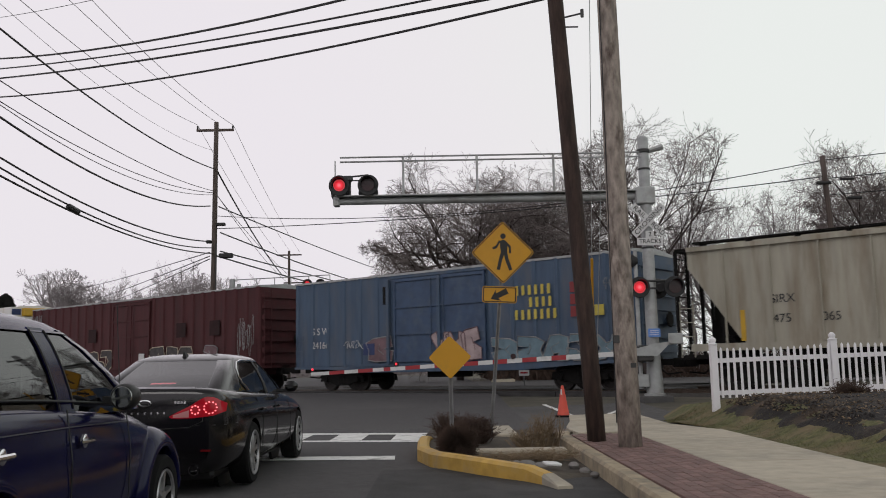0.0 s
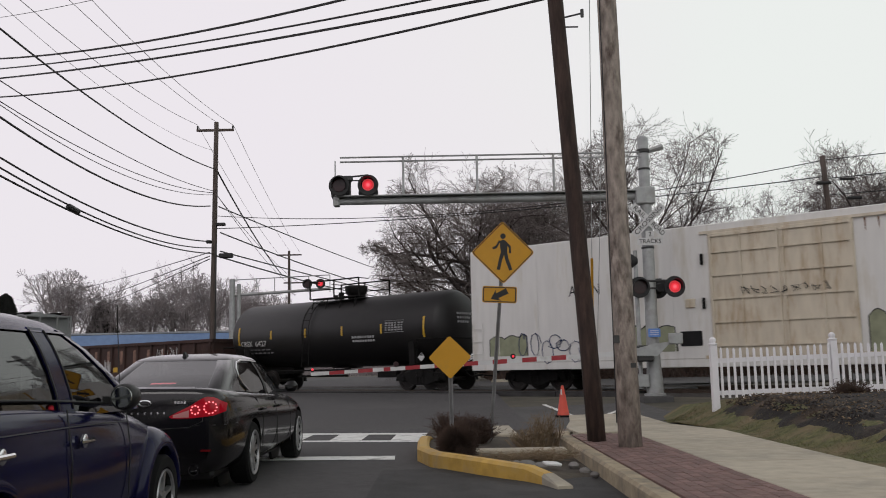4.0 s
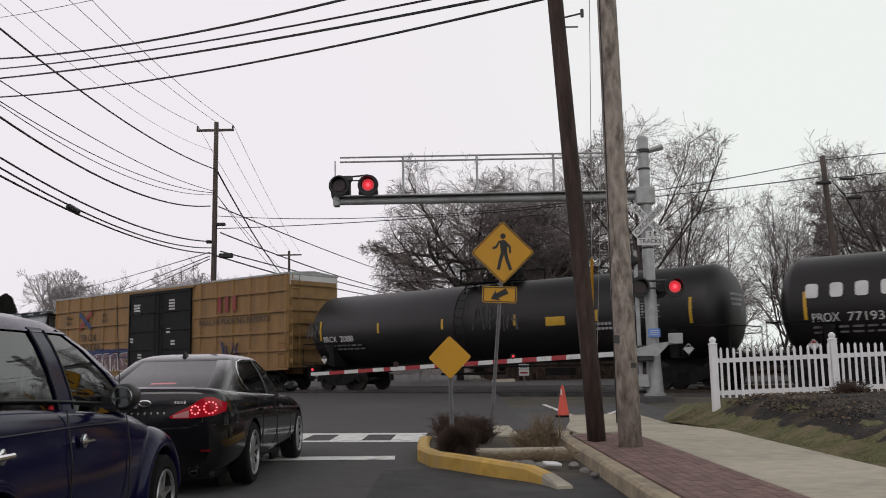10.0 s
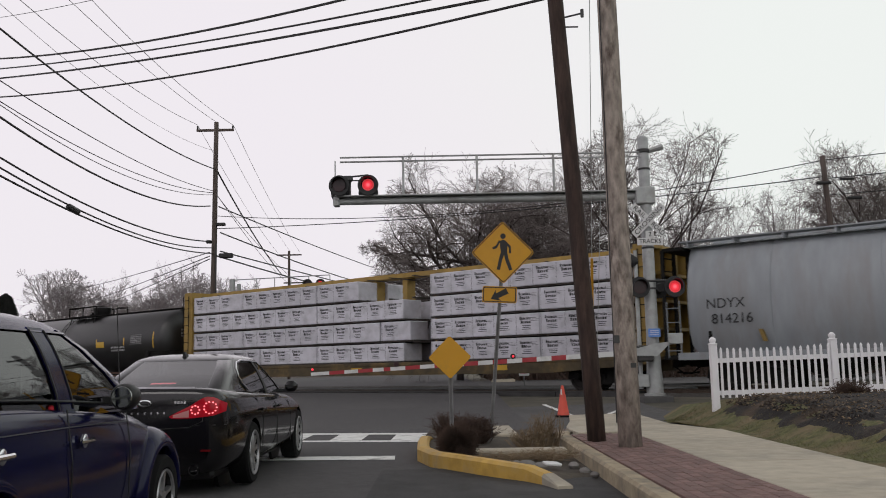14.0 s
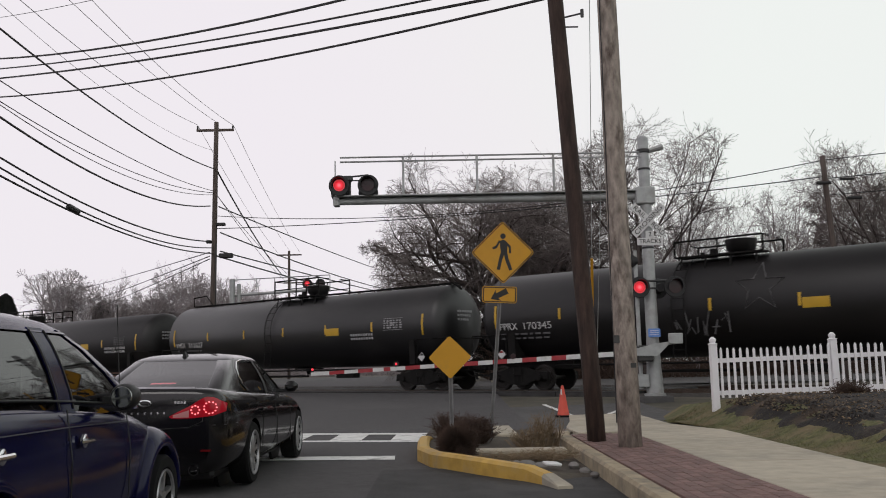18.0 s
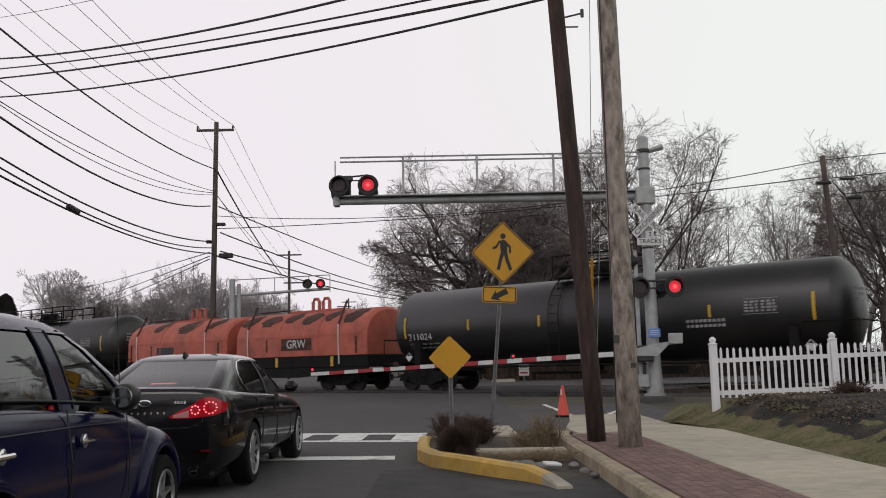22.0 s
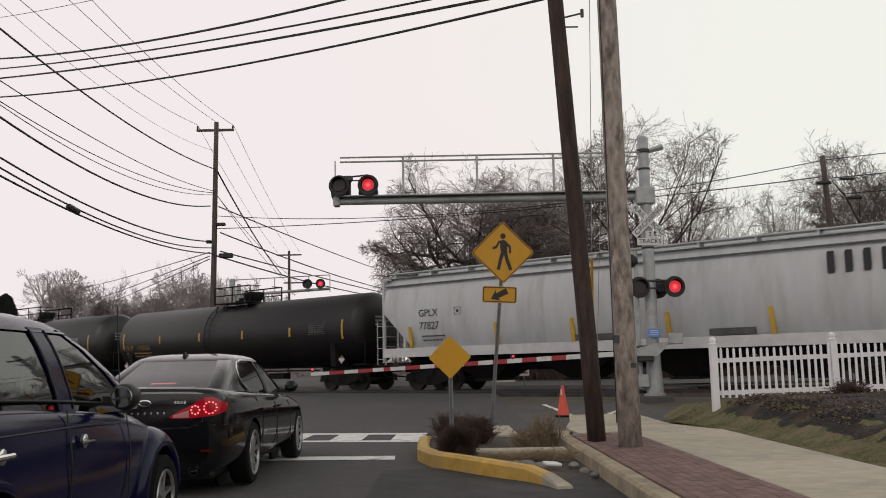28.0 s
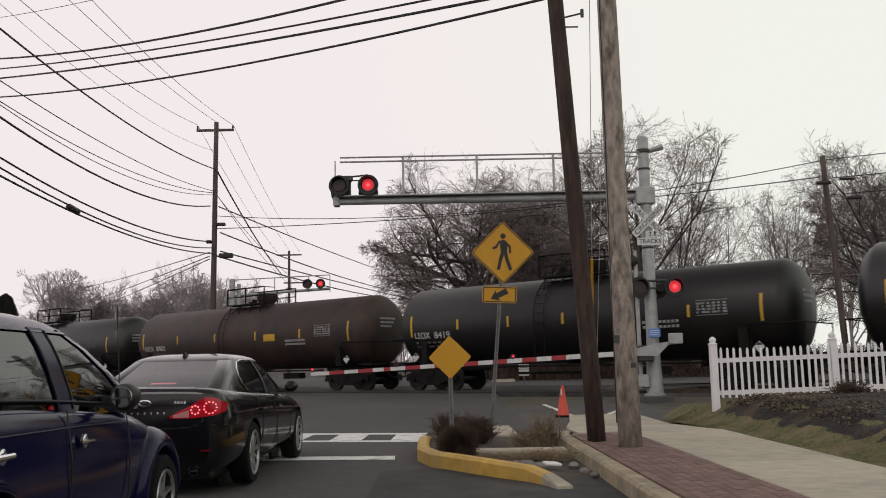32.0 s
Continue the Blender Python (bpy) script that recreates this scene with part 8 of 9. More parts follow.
tank_car("black tank car at the end of the view", -521.5, -504.5, 1.5, 2.42, BLACK_TANK, (-1.2, 1.4), 1, 6, 32)


# ---------------- road cars ----------------
from mathutils.bvhtree import BVHTree

MIRROR = mat("mirror_glass", (0.35, 0.36, 0.35), 0.08, 1.0, var=0.02)


def shaped(m, name, material, cutters=(), sub=2):
    """Smooths a coarse shell and cuts openings into it, as one mesh."""
    me = m.mesh(name, material, 2)
    ob = new("shell", me)
    if sub:
        sm_ = ob.modifiers.new("smooth", "SUBSURF")
        sm_.levels = sub
    tmp = []
    for cm in cutters:
        cu = new("cutter", cm.mesh("cutter", None))
        md = ob.modifiers.new("cut", "BOOLEAN")
        md.operation, md.object, md.solver = "DIFFERENCE", cu, "EXACT"
        tmp.append(cu)
    bpy.context.view_layer.update()
    out = bpy.data.meshes.new_from_object(ob.evaluated_get(bpy.context.evaluated_depsgraph_get()))
    for o in [ob] + tmp:
        bpy.data.objects.remove(o)
    out.materials.clear()
    out.materials.append(material)
    out.shade_smooth()
    out.set_sharp_from_angle(angle=radians(40))
    return out


def body_ring(y, w, zb, zm, zt, wt):
    """A car's cross-section: width w at height zm, deck of half-width wt at zt."""
    r = [(w * 0.55, zb), (w * 0.93, zb + 0.03), (w * 0.985, zb + (zm - zb) * 0.45), (w, zm), (w * 0.965, zm + (zt - zm) * 0.55), (wt + (w - wt) * 0.45, zt - (zt - zm) * 0.12), (wt * 0.92, zt), (wt * 0.45, zt + 0.012)]
    return [(x, y, z) for x, z in r] + [(-x, y, z) for x, z in reversed(r)]


def cabin_ring(level, us, nv=10, grow=0.0):
    """The cabin's outline at one height: right side from the rear, windscreen, left side, rear window."""
    z, y0, y1, hw, b0, b1 = level
    y0, y1, hw = y0 - grow, y1 + grow, hw + grow
    side_ = [(hw * (1 - 0.03 * (2 * u - 1) ** 2 - 0.07 * abs(2 * u - 1) ** 16), y0 + (y1 - y0) * u) for u in us]
    xe = side_[0][0]
    xf = [xe * (1 - 2 * (k + 1) / (nv + 1)) for k in range(nv)]
    pts = side_ + [(x, y1 + b1 * (1 - (x / xe) ** 2)) for x in xf] + [(-x, y) for x, y in reversed(side_)] + [(-x, y0 - b0 * (1 - (x / xe) ** 2)) for x in xf]
    return [(x, y, z) for x, y in pts]


def cabin(car, levels, us, painted, paint, roof_levels, nv=10, pane=CAR_GLASS):
    """Windows all round, with the painted pillars as strips over them and a roof."""
    n_ = len(us)
    part("cabin_glass", M().loft([cabin_ring(l, us, nv) for l in levels], caps=False), pane, car, "tinted windows", None, True)
    tot = 2 * n_ + 2 * nv
    for run in painted:
        for flip in (False, True):
            cols = [j % tot for j in run]
            if flip:
                cols = [((n_ - 1 - j) + n_ + nv) % tot for j in run]
            rings = []
            for l in levels:
                o, i = cabin_ring(l, us, nv, 0.009), cabin_ring(l, us, nv, -0.02)
                rings.append([o[j] for j in cols] + [i[j] for j in reversed(cols)])
            part("pillar", M().loft(rings), paint, car, "", None, True)
    part("roof", M().loft([cabin_ring(l, us, nv, 0.01) for l in roof_levels]), paint, car, "", None, True)


def cab_point(levels, z, y, grow=0.0):
    """Half-width of the cabin's side at a height and a place along the car."""
    zs = [l[0] for l in levels]
    y0, y1, hw = (float(np.interp(z, zs, [l[k] for l in levels])) for k in (1, 2, 3))
    u = min(max((y - y0) / (y1 - y0), 0), 1)
    return (hw + grow) * (1 - 0.03 * (2 * u - 1) ** 2 - 0.07 * abs(2 * u - 1) ** 16)


def side_strip(car, levels, edges, paint, name="pillar"):
    """A pillar on each side, between two lines given at several heights."""
    for sx in (-1, 1):
        rings = []
        for z, ya, yb in edges:
            ys = [ya + (yb - ya) * k / 4 for k in range(5)]
            rings.append([(sx * cab_point(levels, z, y, 0.01), y, z) for y in ys] + [(sx * cab_point(levels, z, y, -0.02), y, z) for y in reversed(ys)])
        part(name, M().loft(rings), paint, car, "", None, True)


def road_wheel(r, w, spokes, parent, at, side_, k_=1.0):
    wh = part("wheel", M().lathe([(-w / 2, r * 0.70), (-w / 2, r * 0.94), (-w / 2 + 0.025, r), (w / 2 - 0.025, r), (w / 2, r * 0.94), (w / 2, r * 0.70), (w * 0.3, r * 0.68), (-w * 0.3, r * 0.68), (-w / 2, r * 0.70)], "x", 40, caps=False), RUBBER, parent, "", at, True)
    s_, rt = side_, r
    r = r * k_
    part("rim", M().lathe([(s_ * w * 0.47, r * 0.725), (s_ * w * 0.53, r * 0.71), (s_ * w * 0.5, r * 0.665), (s_ * w * 0.42, r * 0.65), (s_ * w * 0.42, r * 0.70)], "x", 36, caps=False), ALLOY, wh, "", None, True)
    part("rim_barrel", M().lathe([(s_ * w * 0.42, r * 0.655), (-s_ * w * 0.4, r * 0.63), (-s_ * w * 0.4, r * 0.66), (s_ * w * 0.42, r * 0.69)], "x", 36, caps=False), TRIM, wh, "", None, True)
    part("hub", M().lathe([(s_ * w * 0.2, r * 0.18), (s_ * w * 0.42, r * 0.16), (s_ * w * 0.45, r * 0.08), (s_ * w * 0.45, 0.0)], "x", 18), ALLOY, wh, "", None, True)
    for k in range(spokes):
        a = 2 * math.pi * k / spokes + 0.2
        c_, q_ = math.cos(a), math.sin(a)
        ww = r * 0.075
        sp = M().loft([[(s_ * w * xx, rr * c_ - dw * q_, rr * q_ + dw * c_) for xx, dw in ((0.25, -ww * f), (0.42, -ww * f * 0.7), (0.42, ww * f * 0.7), (0.25, ww * f))] for rr, f in ((r * 0.12, 1.1), (r * 0.4, 0.8), (r * 0.66, 1.2))])
        part("spoke", sp, ALLOY, wh)
    part("brake_disc", M().lathe([(s_ * 0.0, 0.0), (s_ * 0.0, r * 0.52), (s_ * 0.02, r * 0.52), (s_ * 0.02, 0.0)], "x", 22), DARK_STEEL, wh)
    part("wheel_back", M().lathe([(-s_ * w * 0.38, 0.0), (-s_ * w * 0.38, r * 0.64), (-s_ * w * 0.36, r * 0.64), (-s_ * w * 0.36, 0.0)], "x", 22), TRIM, wh)
    return wh


def probe(me):
    """Finds a shell's surface along a ray."""
    t_ = BVHTree.FromPolygons([v.co.copy() for v in me.vertices], [tuple(p.vertices) for p in me.polygons])
    return lambda o, d: t_.ray_cast(Vector(o), Vector(d))[0]


# the black sedan at the stop line
sedan = thing("sedan_car", "glossy black sedan waiting with its brake lights on", "car", pose(-3.03, 10.26, -0.365, 0, 0, -0.7))
RW = 0.335
shell = M().loft([body_ring(*q) for q in (
    (-1.075, 0.56, 0.30, 0.62, 0.96, 0.54), (-1.06, 0.69, 0.23, 0.66, 1.04, 0.64), (-1.01, 0.765, 0.2, 0.69, 1.07, 0.69), (-0.9, 0.81, 0.19, 0.70, 1.075, 0.715), (-0.7, 0.845, 0.19, 0.71, 1.065, 0.73), (-0.3, 0.88, 0.19, 0.71, 1.045, 0.74), (0.3, 0.885, 0.19, 0.70, 1.015, 0.745),
    (1.5, 0.88, 0.19, 0.64, 0.965, 0.75), (2.4, 0.885, 0.19, 0.64, 0.935, 0.72), (2.85, 0.885, 0.2, 0.64, 0.885, 0.68), (3.3, 0.86, 0.22, 0.6, 0.81, 0.6), (3.6, 0.77, 0.24, 0.52, 0.69, 0.5), (3.72, 0.6, 0.3, 0.46, 0.58, 0.4))])
cuts = [M().cyl((sx * 0.55, y, 0.33), (sx * 1.1, y, 0.33), 0.38, n=30) for y in (0.0, 2.85) for sx in (-1, 1)]
sedan_me = shaped(shell, "body", PAINT_BLACK, cuts)
part("body", sedan_me, None, sedan)
touch = probe(sedan_me)


def tail_y(x, z=0.85):
    """Where the sedan's rear surface lies."""
    hit = touch((x, -3, z), (0, 1, 0))
    return hit.y if hit is not None else -0.8


def patch(name, sx, xs, lo, hi, off, thick, material, parent, label=""):
    """A piece that follows the sedan's rear, between two curves over its width."""
    m = M()
    nv = 6
    for o in (off, off - thick):
        pts = [[(sx * x, tail_y(sx * x, lo(x) + (hi(x) - lo(x)) * k / nv) - o, lo(x) + (hi(x) - lo(x)) * k / nv) for k in range(nv + 1)] for x in xs]
        m.loft(pts, caps=False, closed=False)
    return part(name, m, material, parent, label, None, True)


for y in (0.0, 2.85):
    for sx in (-1, 1):
        part("wheel_well", M().cyl((sx * 0.5, y, 0.33), (sx * 0.54, y, 0.33), 0.39, n=24), TRIM, sedan)
        road_wheel(RW, 0.22, 11, sedan, pose(sx * 0.765, y, RW), sx, 1.02)
part("underbody", M().bevel_box(-0.66, 0.66, -0.92, 3.4, 0.15, 0.32, 0.04), TRIM, sedan)
US = [0, 0.03, 0.08, 0.14, 0.2, 0.34, 0.5, 0.62, 0.76, 0.88, 0.93, 0.965, 1.0]
SCAB = [(0.95, -0.80, 2.5, 0.735, 0.08, 0.16), (1.08, -0.60, 2.18, 0.70, 0.08, 0.15), (1.22, -0.24, 1.84, 0.645, 0.07, 0.12), (1.365, 0.12, 1.5, 0.565, 0.06, 0.1)]
cabin(sedan, SCAB, US, [[-1, 0, 1, 2, 3, 4], [10, 11, 12, 13]], PAINT_BLACK, [(1.36, 0.115, 1.53, 0.566, 0.06, 0.1), (1.372, 0.14, 1.5, 0.56, 0.06, 0.1), (1.4, 0.24, 1.4, 0.525, 0.06, 0.1), (1.43, 0.4, 1.22, 0.45, 0.05, 0.1), (1.45, 0.62, 1.0, 0.3, 0.03, 0.05)], pane=COATED_GLASS)
side_strip(sedan, SCAB, [(0.96, 1.22, 1.34), (1.1, 1.19, 1.3), (1.24, 1.13, 1.23), (1.36, 1.07, 1.16)], TRIM)
part("interior", M().bevel_box(-0.62, 0.62, 0.0, 1.9, 0.6, 0.98, 0.05), INTERIOR, sedan)
for x in (-0.36, 0.36):
    part("rear_seat", M().bevel_box(x - 0.24, x + 0.24, 0.1, 0.3, 0.9, 1.2, 0.05), INTERIOR, sedan)
    part("front_seat", M().bevel_box(x - 0.22, x + 0.22, 1.2, 1.35, 0.9, 1.28, 0.05), INTERIOR, sedan)
for sx in (-1, 1):
    part("window_trim", M().tube([(sx * cab_point(SCAB, z, y, 0.014), y, z) for y, z in ((0.30, 1.02), (0.12, 1.1), (0.07, 1.18), (0.13, 1.27), (0.28, 1.335), (0.5, 1.36), (0.9, 1.36), (1.3, 1.35))], 0.013, 6), CHROME, sedan, "chrome window trim")
    part("mirror", M().bevel_box(sx * 0.92 - 0.085, sx * 0.92 + 0.085, 1.92, 2.06, 0.95, 1.09, 0.045).box(*sorted((sx * 0.72, sx * 0.9)), 1.96, 2.02, 0.94, 0.99), PAINT_BLACK, sedan, "", None, True)
    for y in (0.35, 1.3):
        part("door_handle", M().bevel_box(*sorted((sx * 0.87, sx * 0.897)), y, y + 0.2, 0.78, 0.81, 0.008), PAINT_BLACK, sedan)
    for pts in ([(0.876, 0.42, 0.35), (0.878, 0.45, 0.7), (0.83, 0.22, 0.95)], [(0.872, 1.28, 0.3), (0.876, 1.28, 0.66), (0.845, 1.27, 0.85)], [(0.872, 2.2, 0.3), (0.876, 2.2, 0.66), (0.84, 2.15, 0.84)]):
        part("door_gap", M().tube([(sx * a, b, c_) for a, b, c_ in pts], 0.005, 4), TRIM, sedan)
    xs_ = [0.25 + 0.535 * k / 16 for k in range(17)]
    lo_ = lambda x: float(np.interp(x, [0.25, 0.28, 0.5, 0.7, 0.8], [0.785, 0.772, 0.775, 0.795, 0.84]))
    hi_ = lambda x: float(np.interp(x, [0.25, 0.36, 0.46, 0.56, 0.62, 0.7, 0.8], [0.795, 0.85, 0.895, 0.96, 0.985, 0.978, 0.90]))
    tl = patch("tail_light", sx, xs_, lo_, hi_, 0.012, 0.02, TAIL_RED, sedan, "lit red tail lamp")
    for cx, cz, rr, cnt in ((0.515, 0.855, 0.042, 8), (0.66, 0.875, 0.058, 11)):
        led = M()
        for k in range(cnt):
            a = 2 * math.pi * k / cnt
            x = cx + rr * math.cos(a)
            led.cbox(sx * x, tail_y(sx * x, cz + rr * math.sin(a)) - 0.018, cz + rr * math.sin(a), 0.011, 0.02, 0.011)
        part("brake_led_ring", led, LED_RED, tl)
    patch("reverse_lamp", sx, [0.29, 0.32, 0.36, 0.39, 0.42, 0.45], lambda x: 0.782, lambda x: 0.806 + (x - 0.29) * 0.3, 0.018, 0.012, LENS_CLEAR, tl)
    part("exhaust", M().lathe([(-1.07, 0.055), (-1.07, 0.043), (-0.9, 0.043), (-0.9, 0.055), (-1.07, 0.055)], "y", 18, (sx * 0.5, 0, 0.26), caps=False), CHROME, sedan)
part("high_brake_light", M().box(-0.13, 0.13, -0.53, -0.5, 1.112, 1.126), LED_RED, sedan, "lit high-mounted brake light")
part("trunk_trim", M().loft([[(x, -1.025 + 0.16 * x * x + a, 1.075 - 0.02 * abs(x) + b) for a, b in ((-0.02, 0.0), (0.012, 0.02), (0.012, 0.0), (-0.01, -0.012))] for x in (-0.48, -0.4, -0.2, 0, 0.2, 0.4, 0.48)]), CHROME, sedan, "chrome strip on the trunk edge")
part("trunk_gap", M().tube([(x, tail_y(x, z) - 0.001, z) for x, z in ((-0.62, 0.98), (-0.58, 0.74), (-0.45, 0.68), (-0.2, 0.67), (0.2, 0.67), (0.45, 0.68), (0.58, 0.74), (0.62, 0.98))], 0.007, 4), TRIM, sedan)
em = M().tube([(0.062 * math.cos(t), tail_y(0, 0.93) - 0.008, 0.93 + 0.028 * math.sin(t)) for t in [2 * math.pi * k / 16 for k in range(17)]], 0.009, 5)
part("emblem", em, CHROME, sedan, "oval chrome emblem")
nm = M()
for k in range(8):
    nm.box(-0.27 + k * 0.066, -0.255 + k * 0.066, tail_y(0, 0.83) - 0.012, tail_y(0, 0.83) + 0.02, 0.82, 0.84)
part("badge_bars", nm, CHROME, sedan)
nm = M()
for k in range(4):
    nm.box(0.3 + k * 0.032, 0.32 + k * 0.032, tail_y(0.36, 0.93) - 0.012, tail_y(0.36, 0.93) + 0.02, 0.92, 0.945)
part("badge_bars", nm, CHROME, sedan)
part("plate", M().box(-0.15, 0.15, tail_y(0, 0.6) - 0.012, tail_y(0, 0.6) + 0.02, 0.56, 0.67), TRIM, sedan)
part("bumper_gap", M().tube([(x, tail_y(x, 0.70) - 0.001, 0.70) for x in (-0.84, -0.78, -0.7, -0.5)], 0.006, 4).tube([(x, tail_y(x, 0.70) - 0.001, 0.70) for x in (0.5, 0.7, 0.78, 0.84)], 0.006, 4), TRIM, sedan)
part("roof_antenna", M().loft([[(-0.03, 0.22, 1.39), (0.03, 0.22, 1.39), (0.03, 0.36, 1.41), (-0.03, 0.36, 1.41)], [(-0.005, 0.21, 1.47), (0.005, 0.21, 1.47), (0.005, 0.26, 1.47), (-0.005, 0.26, 1.47)]]), TRIM, sedan)
for sx in (-1, 1):
    part("rear_reflector", M().box(sx * 0.62 - 0.05, sx * 0.62 + 0.05, tail_y(0.62, 0.45) - 0.012, tail_y(0.62, 0.45) + 0.03, 0.44, 0.46), REFLECTOR, sedan)

# the navy retro hatchback
cru = thing("hatchback_car", "dark navy retro hatchback with round chrome door handles", "car", pose(-3.07, 4.55, -0.39, 0, 0, -0.6))
RC = 0.315
shell = M().loft([body_ring(*q) for q in (
    (-0.9, 0.60, 0.40, 0.60, 0.95, 0.5), (-0.84, 0.74, 0.3, 0.62, 1.08, 0.62), (-0.5, 0.84, 0.24, 0.64, 1.13, 0.70), (0.0, 0.855, 0.22, 0.64, 1.13, 0.74), (0.6, 0.85, 0.2, 0.64, 1.11, 0.755), (1.4, 0.845, 0.2, 0.64, 1.06, 0.75),
    (1.85, 0.835, 0.2, 0.66, 1.03, 0.70), (2.3, 0.80, 0.22, 0.68, 1.00, 0.56), (2.62, 0.77, 0.24, 0.68, 0.95, 0.46), (3.0, 0.72, 0.26, 0.62, 0.86, 0.40), (3.3, 0.62, 0.3, 0.54, 0.74, 0.3), (3.42, 0.48, 0.34, 0.5, 0.62, 0.25))])
cuts = [M().cyl((sx * 0.5, y, 0.32), (sx * 1.1, y, 0.32), 0.37, n=30) for y in (0.0, 2.616) for sx in (-1, 1)]
part("body", shaped(shell, "body", PAINT_BLUE, cuts), None, cru)
for y in (0.0, 2.616):
    for sx in (-1, 1):
        fd = M()
        rings = []
        for k in range(13):
            a = radians(-5 + 190 * k / 12)
            c_, s_ = math.cos(a), math.sin(a)
            rings.append([(sx * x, y + rr * c_, 0.32 + rr * s_ * 1.02) for x, rr in ((0.60, 0.36), (0.83, 0.35), (0.85, 0.38), (0.84, 0.435), (0.78, 0.50), (0.64, 0.55))])
        fd.loft(rings)
        part("fender", shaped(fd, "fender", PAINT_BLUE, sub=2), None, cru, "bulging front fender" if y > 1 else "bulging rear fender")
        part("wheel_well", M().cyl((sx * 0.48, y, 0.32), (sx * 0.5, y, 0.32), 0.38, n=24), TRIM, cru)
        road_wheel(RC, 0.2, 5, cru, pose(sx * 0.75, y, RC - 0.005), sx, 0.9)
part("underbody", M().bevel_box(-0.62, 0.62, -0.75, 3.1, 0.17, 0.34, 0.04), TRIM, cru)
US = [0, 0.03, 0.07, 0.12, 0.17, 0.21, 0.24, 0.36, 0.48, 0.525, 0.56, 0.575, 0.70, 0.84, 0.91, 0.955, 1.0]
CCAB = [(1.0, -0.78, 2.38, 0.765, 0.05, 0.14), (1.1, -0.76, 2.22, 0.75, 0.05, 0.14), (1.26, -0.7, 1.94, 0.715, 0.05, 0.12), (1.42, -0.6, 1.6, 0.665, 0.05, 0.1), (1.54, -0.48, 1.26, 0.615, 0.05, 0.1)]
cabin(cru, CCAB, US,
      [[-1, 0, 1, 2, 3], [5, 6], [14, 15, 16, 17]], PAINT_BLUE, [(1.515, -0.52, 1.34, 0.63, 0.05, 0.1), (1.58, -0.36, 1.12, 0.57, 0.05, 0.1), (1.625, -0.14, 0.88, 0.46, 0.05, 0.08), (1.645, 0.1, 0.62, 0.28, 0.03, 0.05)])
side_strip(cru, CCAB, [(1.02, 0.85, 1.08), (1.15, 0.83, 1.05), (1.3, 0.79, 1.0), (1.42, 0.75, 0.96), (1.54, 0.7, 0.9)], PAINT_BLUE)
for sx in (-1, 1):
    for o in (0.0, 0.2):
        part("window_seal", M().tube([(sx * cab_point(CCAB, z, y + o, 0.012), y + o, z) for z, y in ((1.05, 0.85), (1.15, 0.835), (1.3, 0.795), (1.42, 0.755), (1.53, 0.71))], 0.007, 5), TRIM, cru)
part("interior", M().bevel_box(-0.64, 0.64, -0.5, 1.7, 0.6, 1.0, 0.05), INTERIOR, cru)
for x in (-0.35, 0.35):
    part("front_seat", M().bevel_box(x - 0.23, x + 0.23, 0.85, 1.0, 0.95, 1.42, 0.05), INTERIOR, cru)
part("rear_seat", M().bevel_box(-0.58, 0.58, -0.25, -0.1, 0.95, 1.35, 0.05), INTERIOR, cru)
part("steering_wheel", M().tube([(-0.35 + 0.18 * math.cos(t), 1.5 + 0.05 * math.sin(t), 1.08 + 0.17 * math.sin(t)) for t in [2 * math.pi * k / 16 for k in range(17)]], 0.014, 5), TRIM, cru)
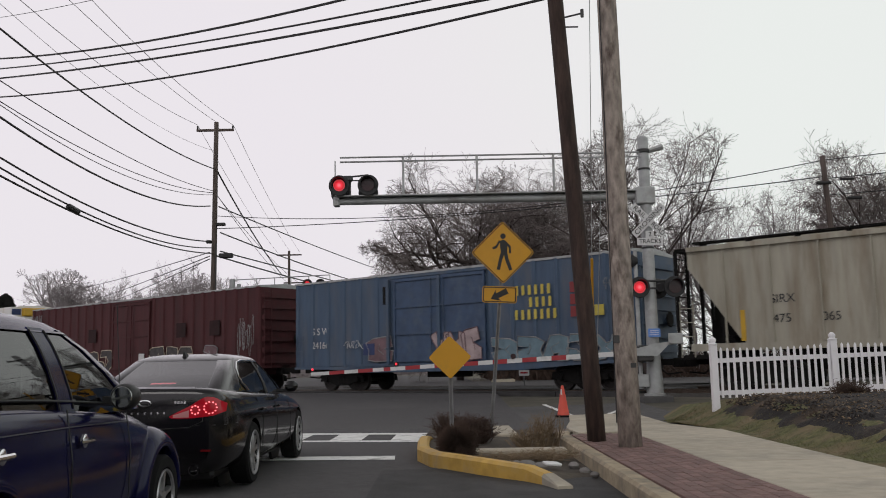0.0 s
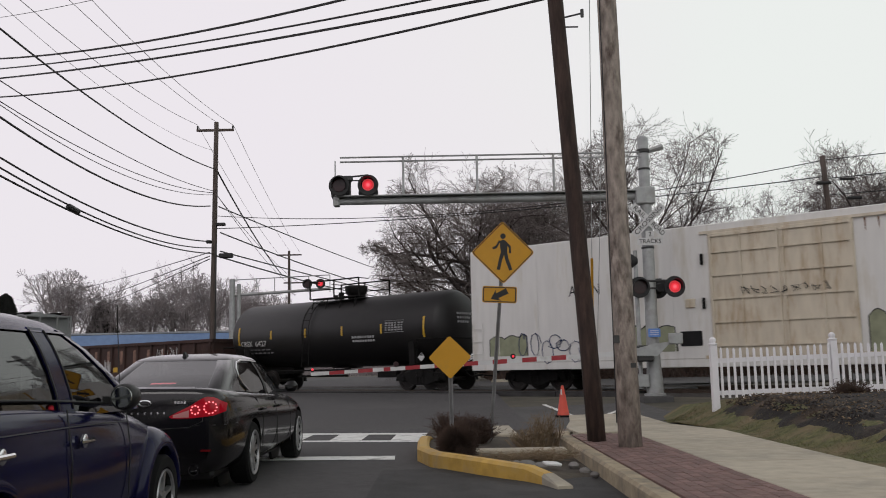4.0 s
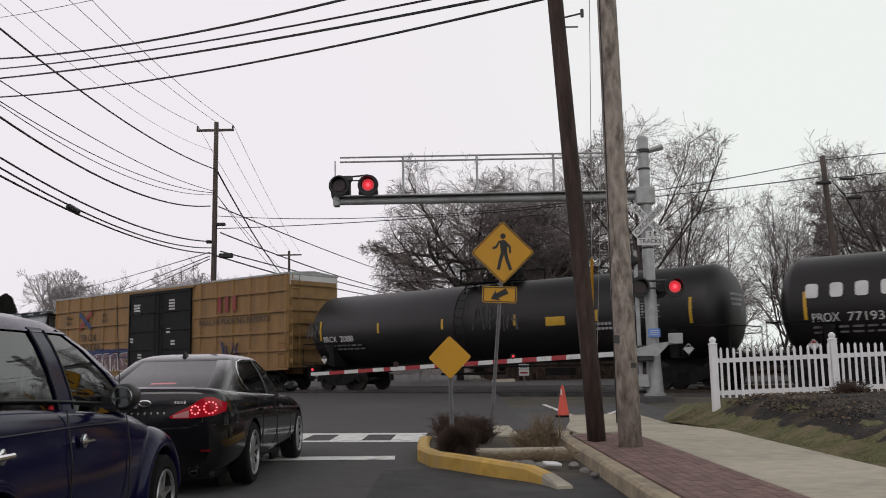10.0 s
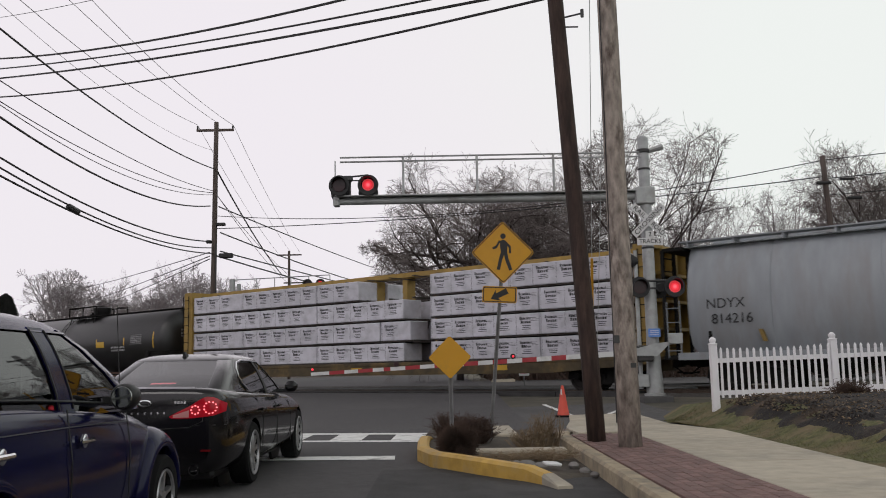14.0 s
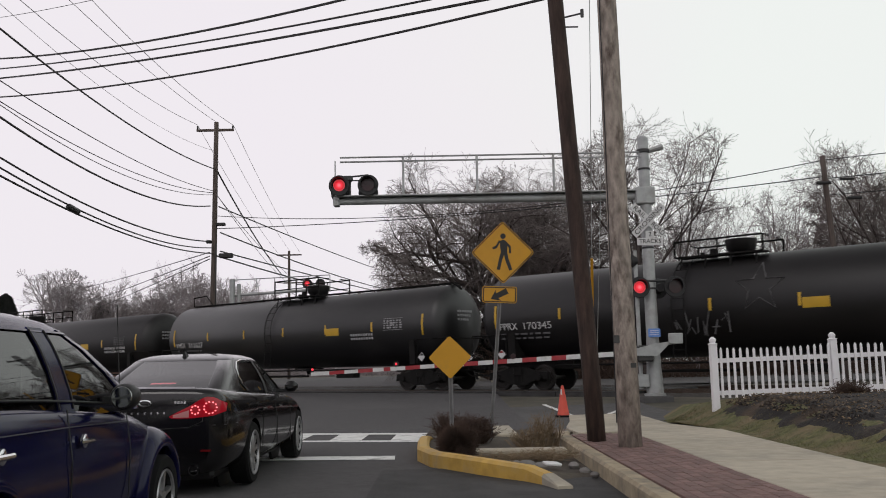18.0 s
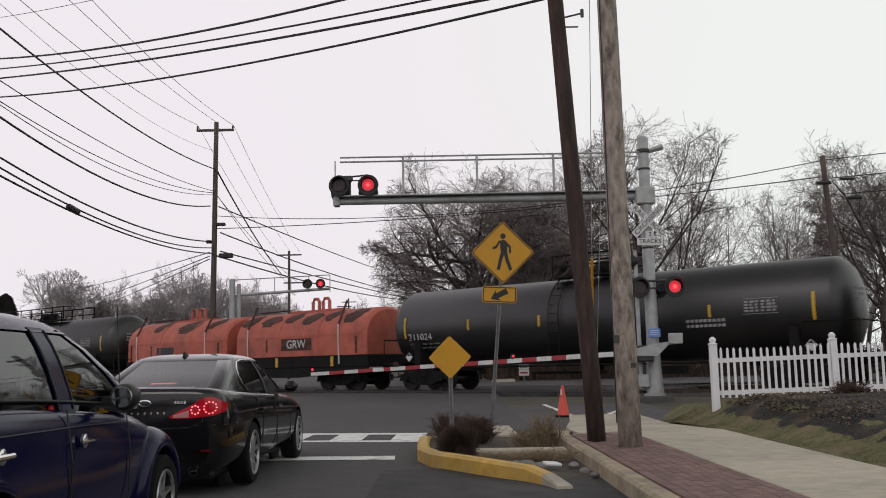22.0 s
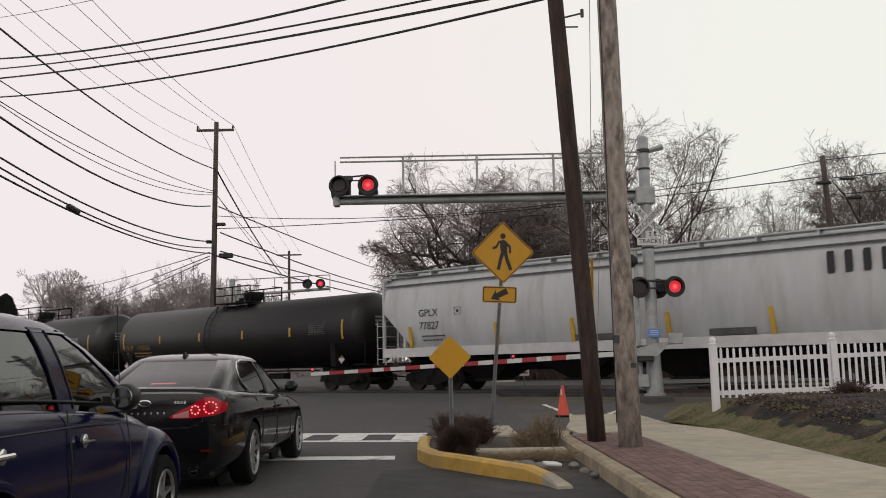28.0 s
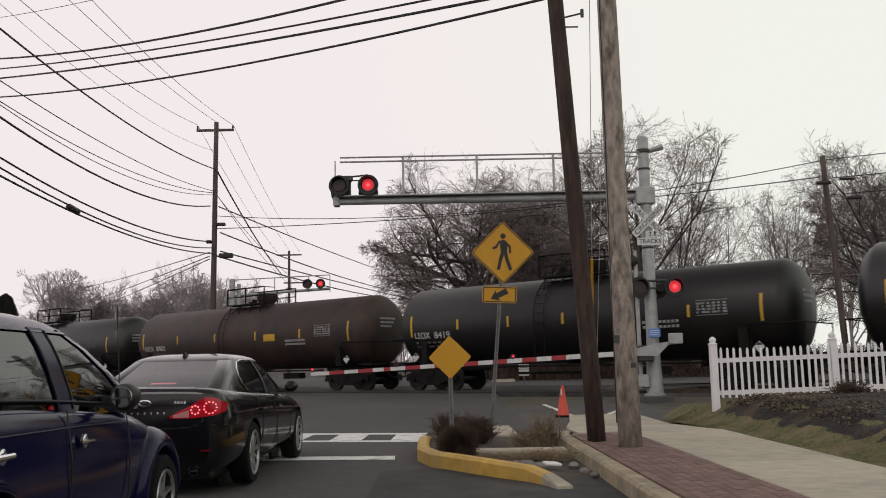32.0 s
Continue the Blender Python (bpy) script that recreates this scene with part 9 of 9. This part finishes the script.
for sx in (-1, 1):
    part("window_seal", M().tube([(sx * 0.775, -0.6, 1.135), (sx * 0.785, 0.0, 1.135), (sx * 0.785, 0.6, 1.115), (sx * 0.78, 1.2, 1.085), (sx * 0.765, 1.9, 1.045)], 0.008, 5), TRIM, cru)
    part("mirror", M().lathe([(-0.1, 0.0), (-0.1, 0.075), (-0.08, 0.086), (-0.02, 0.09), (0.05, 0.078), (0.09, 0.035), (0.1, 0.0)], "y", 20, (sx * 0.92, 1.54, 1.105)).box(*sorted((sx * 0.76, sx * 0.88)), 1.52, 1.58, 1.06, 1.11), TRIM, cru, "black round door mirror", None, True)
    part("mirror_glass", M().lathe([(-0.108, 0.0), (-0.108, 0.066), (-0.102, 0.07)], "y", 20, (sx * 0.92, 1.54, 1.105)), MIRROR, cru)
    for y in (0.02, 1.03):
        hd_ = part("door_handle", M().lathe([(sx * -0.01, 0.0), (sx * -0.01, 0.042), (sx * 0.006, 0.042), (sx * 0.012, 0.03), (sx * 0.012, 0.0)], "x", 20, (sx * 0.847, y + 0.01, 0.855)), CHROME, cru, "chrome door handle", None, True)
        part("grip", M().bevel_box(*sorted((sx * 0.862, sx * 0.885)), y - 0.09, y + 0.09, 0.84, 0.87, 0.009), CHROME, hd_)
    for pts in ([(0.848, 0.86, 0.25), (0.852, 0.86, 0.75), (0.80, 0.88, 1.05)], [(0.838, 1.83, 0.3), (0.835, 1.86, 0.75), (0.79, 1.88, 0.99)], [(0.842, -0.3, 0.955), (0.84, 0.8, 0.95), (0.818, 1.85, 0.93)]):
        part("door_gap", M().tube([(sx * a, b, c_) for a, b, c_ in pts], 0.0045, 4), TRIM, cru)
part("aerial", M().cyl((0.70, 2.02, 0.95), (0.68, 1.95, 1.75), 0.0035, n=5), TRIM, cru)

# ---------------- brick pavers, last ----------------
brick_me = M().bevel_box(-0.0495, 0.0495, -0.1, 0.1, -0.05, 0.0, 0.004).mesh("brick", BRICK)
strip = setting("pavement_brick_strip", sheet(1.9, 2.84, 4.0, 14.0, 0.148, 2, 16), SAND, "sand-jointed strip of red brick pavers", "pavement")
rn = random.Random(12)
for i in range(9):
    for j in range(34):
        x = 1.945 + 0.104 * i
        y = 6.9 + 0.208 * j + (0.104 if i % 2 else 0)
        if y < 13.95 and (x - 2.06) ** 2 + (y - 12.65) ** 2 > 0.02 and (x - 2.36) ** 2 + (y - 11.77) ** 2 > 0.03:
            part("brick", brick_me, None, strip, "", pose(x, y, gz(x, y) + 0.158 + rn.uniform(-0.002, 0.003), rn.uniform(-0.3, 0.3), rn.uniform(-0.3, 0.3), 0))


# ---------------- what moves ----------------
FLASH, FIRST = 1.4868, 0.525


def motions():
    # the train rolls by at an even pace
    for car, s in CARS:
        rows = []
        for t in (0, 8, 16, 24, 32):
            p = track(s + SPEED * t, LINE)
            rows.append((t, pose(p[0], p[1], 0.0, 0, 0, -PHI)))
        walk(car, rows)
    # added dark discs slide before and behind the glowing lenses, imitating the flashing
    for blackouts, first, front, back in ((LEFT_BLACKOUTS, True, -0.02, 0.012), (RIGHT_BLACKOUTS, False, -0.02, 0.012), (LEFT_DOTS, True, -0.06, 0.02), (RIGHT_DOTS, False, -0.06, 0.02)):
        lit = first
        rows = [(0.0, lit)]
        k = 0
        while True:
            t = FIRST + FLASH / 2 * k
            if t > 31.9:
                break
            rows += [(t - 0.02, lit), (t + 0.02, not lit)]
            lit = not lit
            k += 1
        rows.append((32.0, lit))
        for v in blackouts:
            walk(v, [(t, pose(0, back if on else front, 0)) for t, on in rows])


motions()
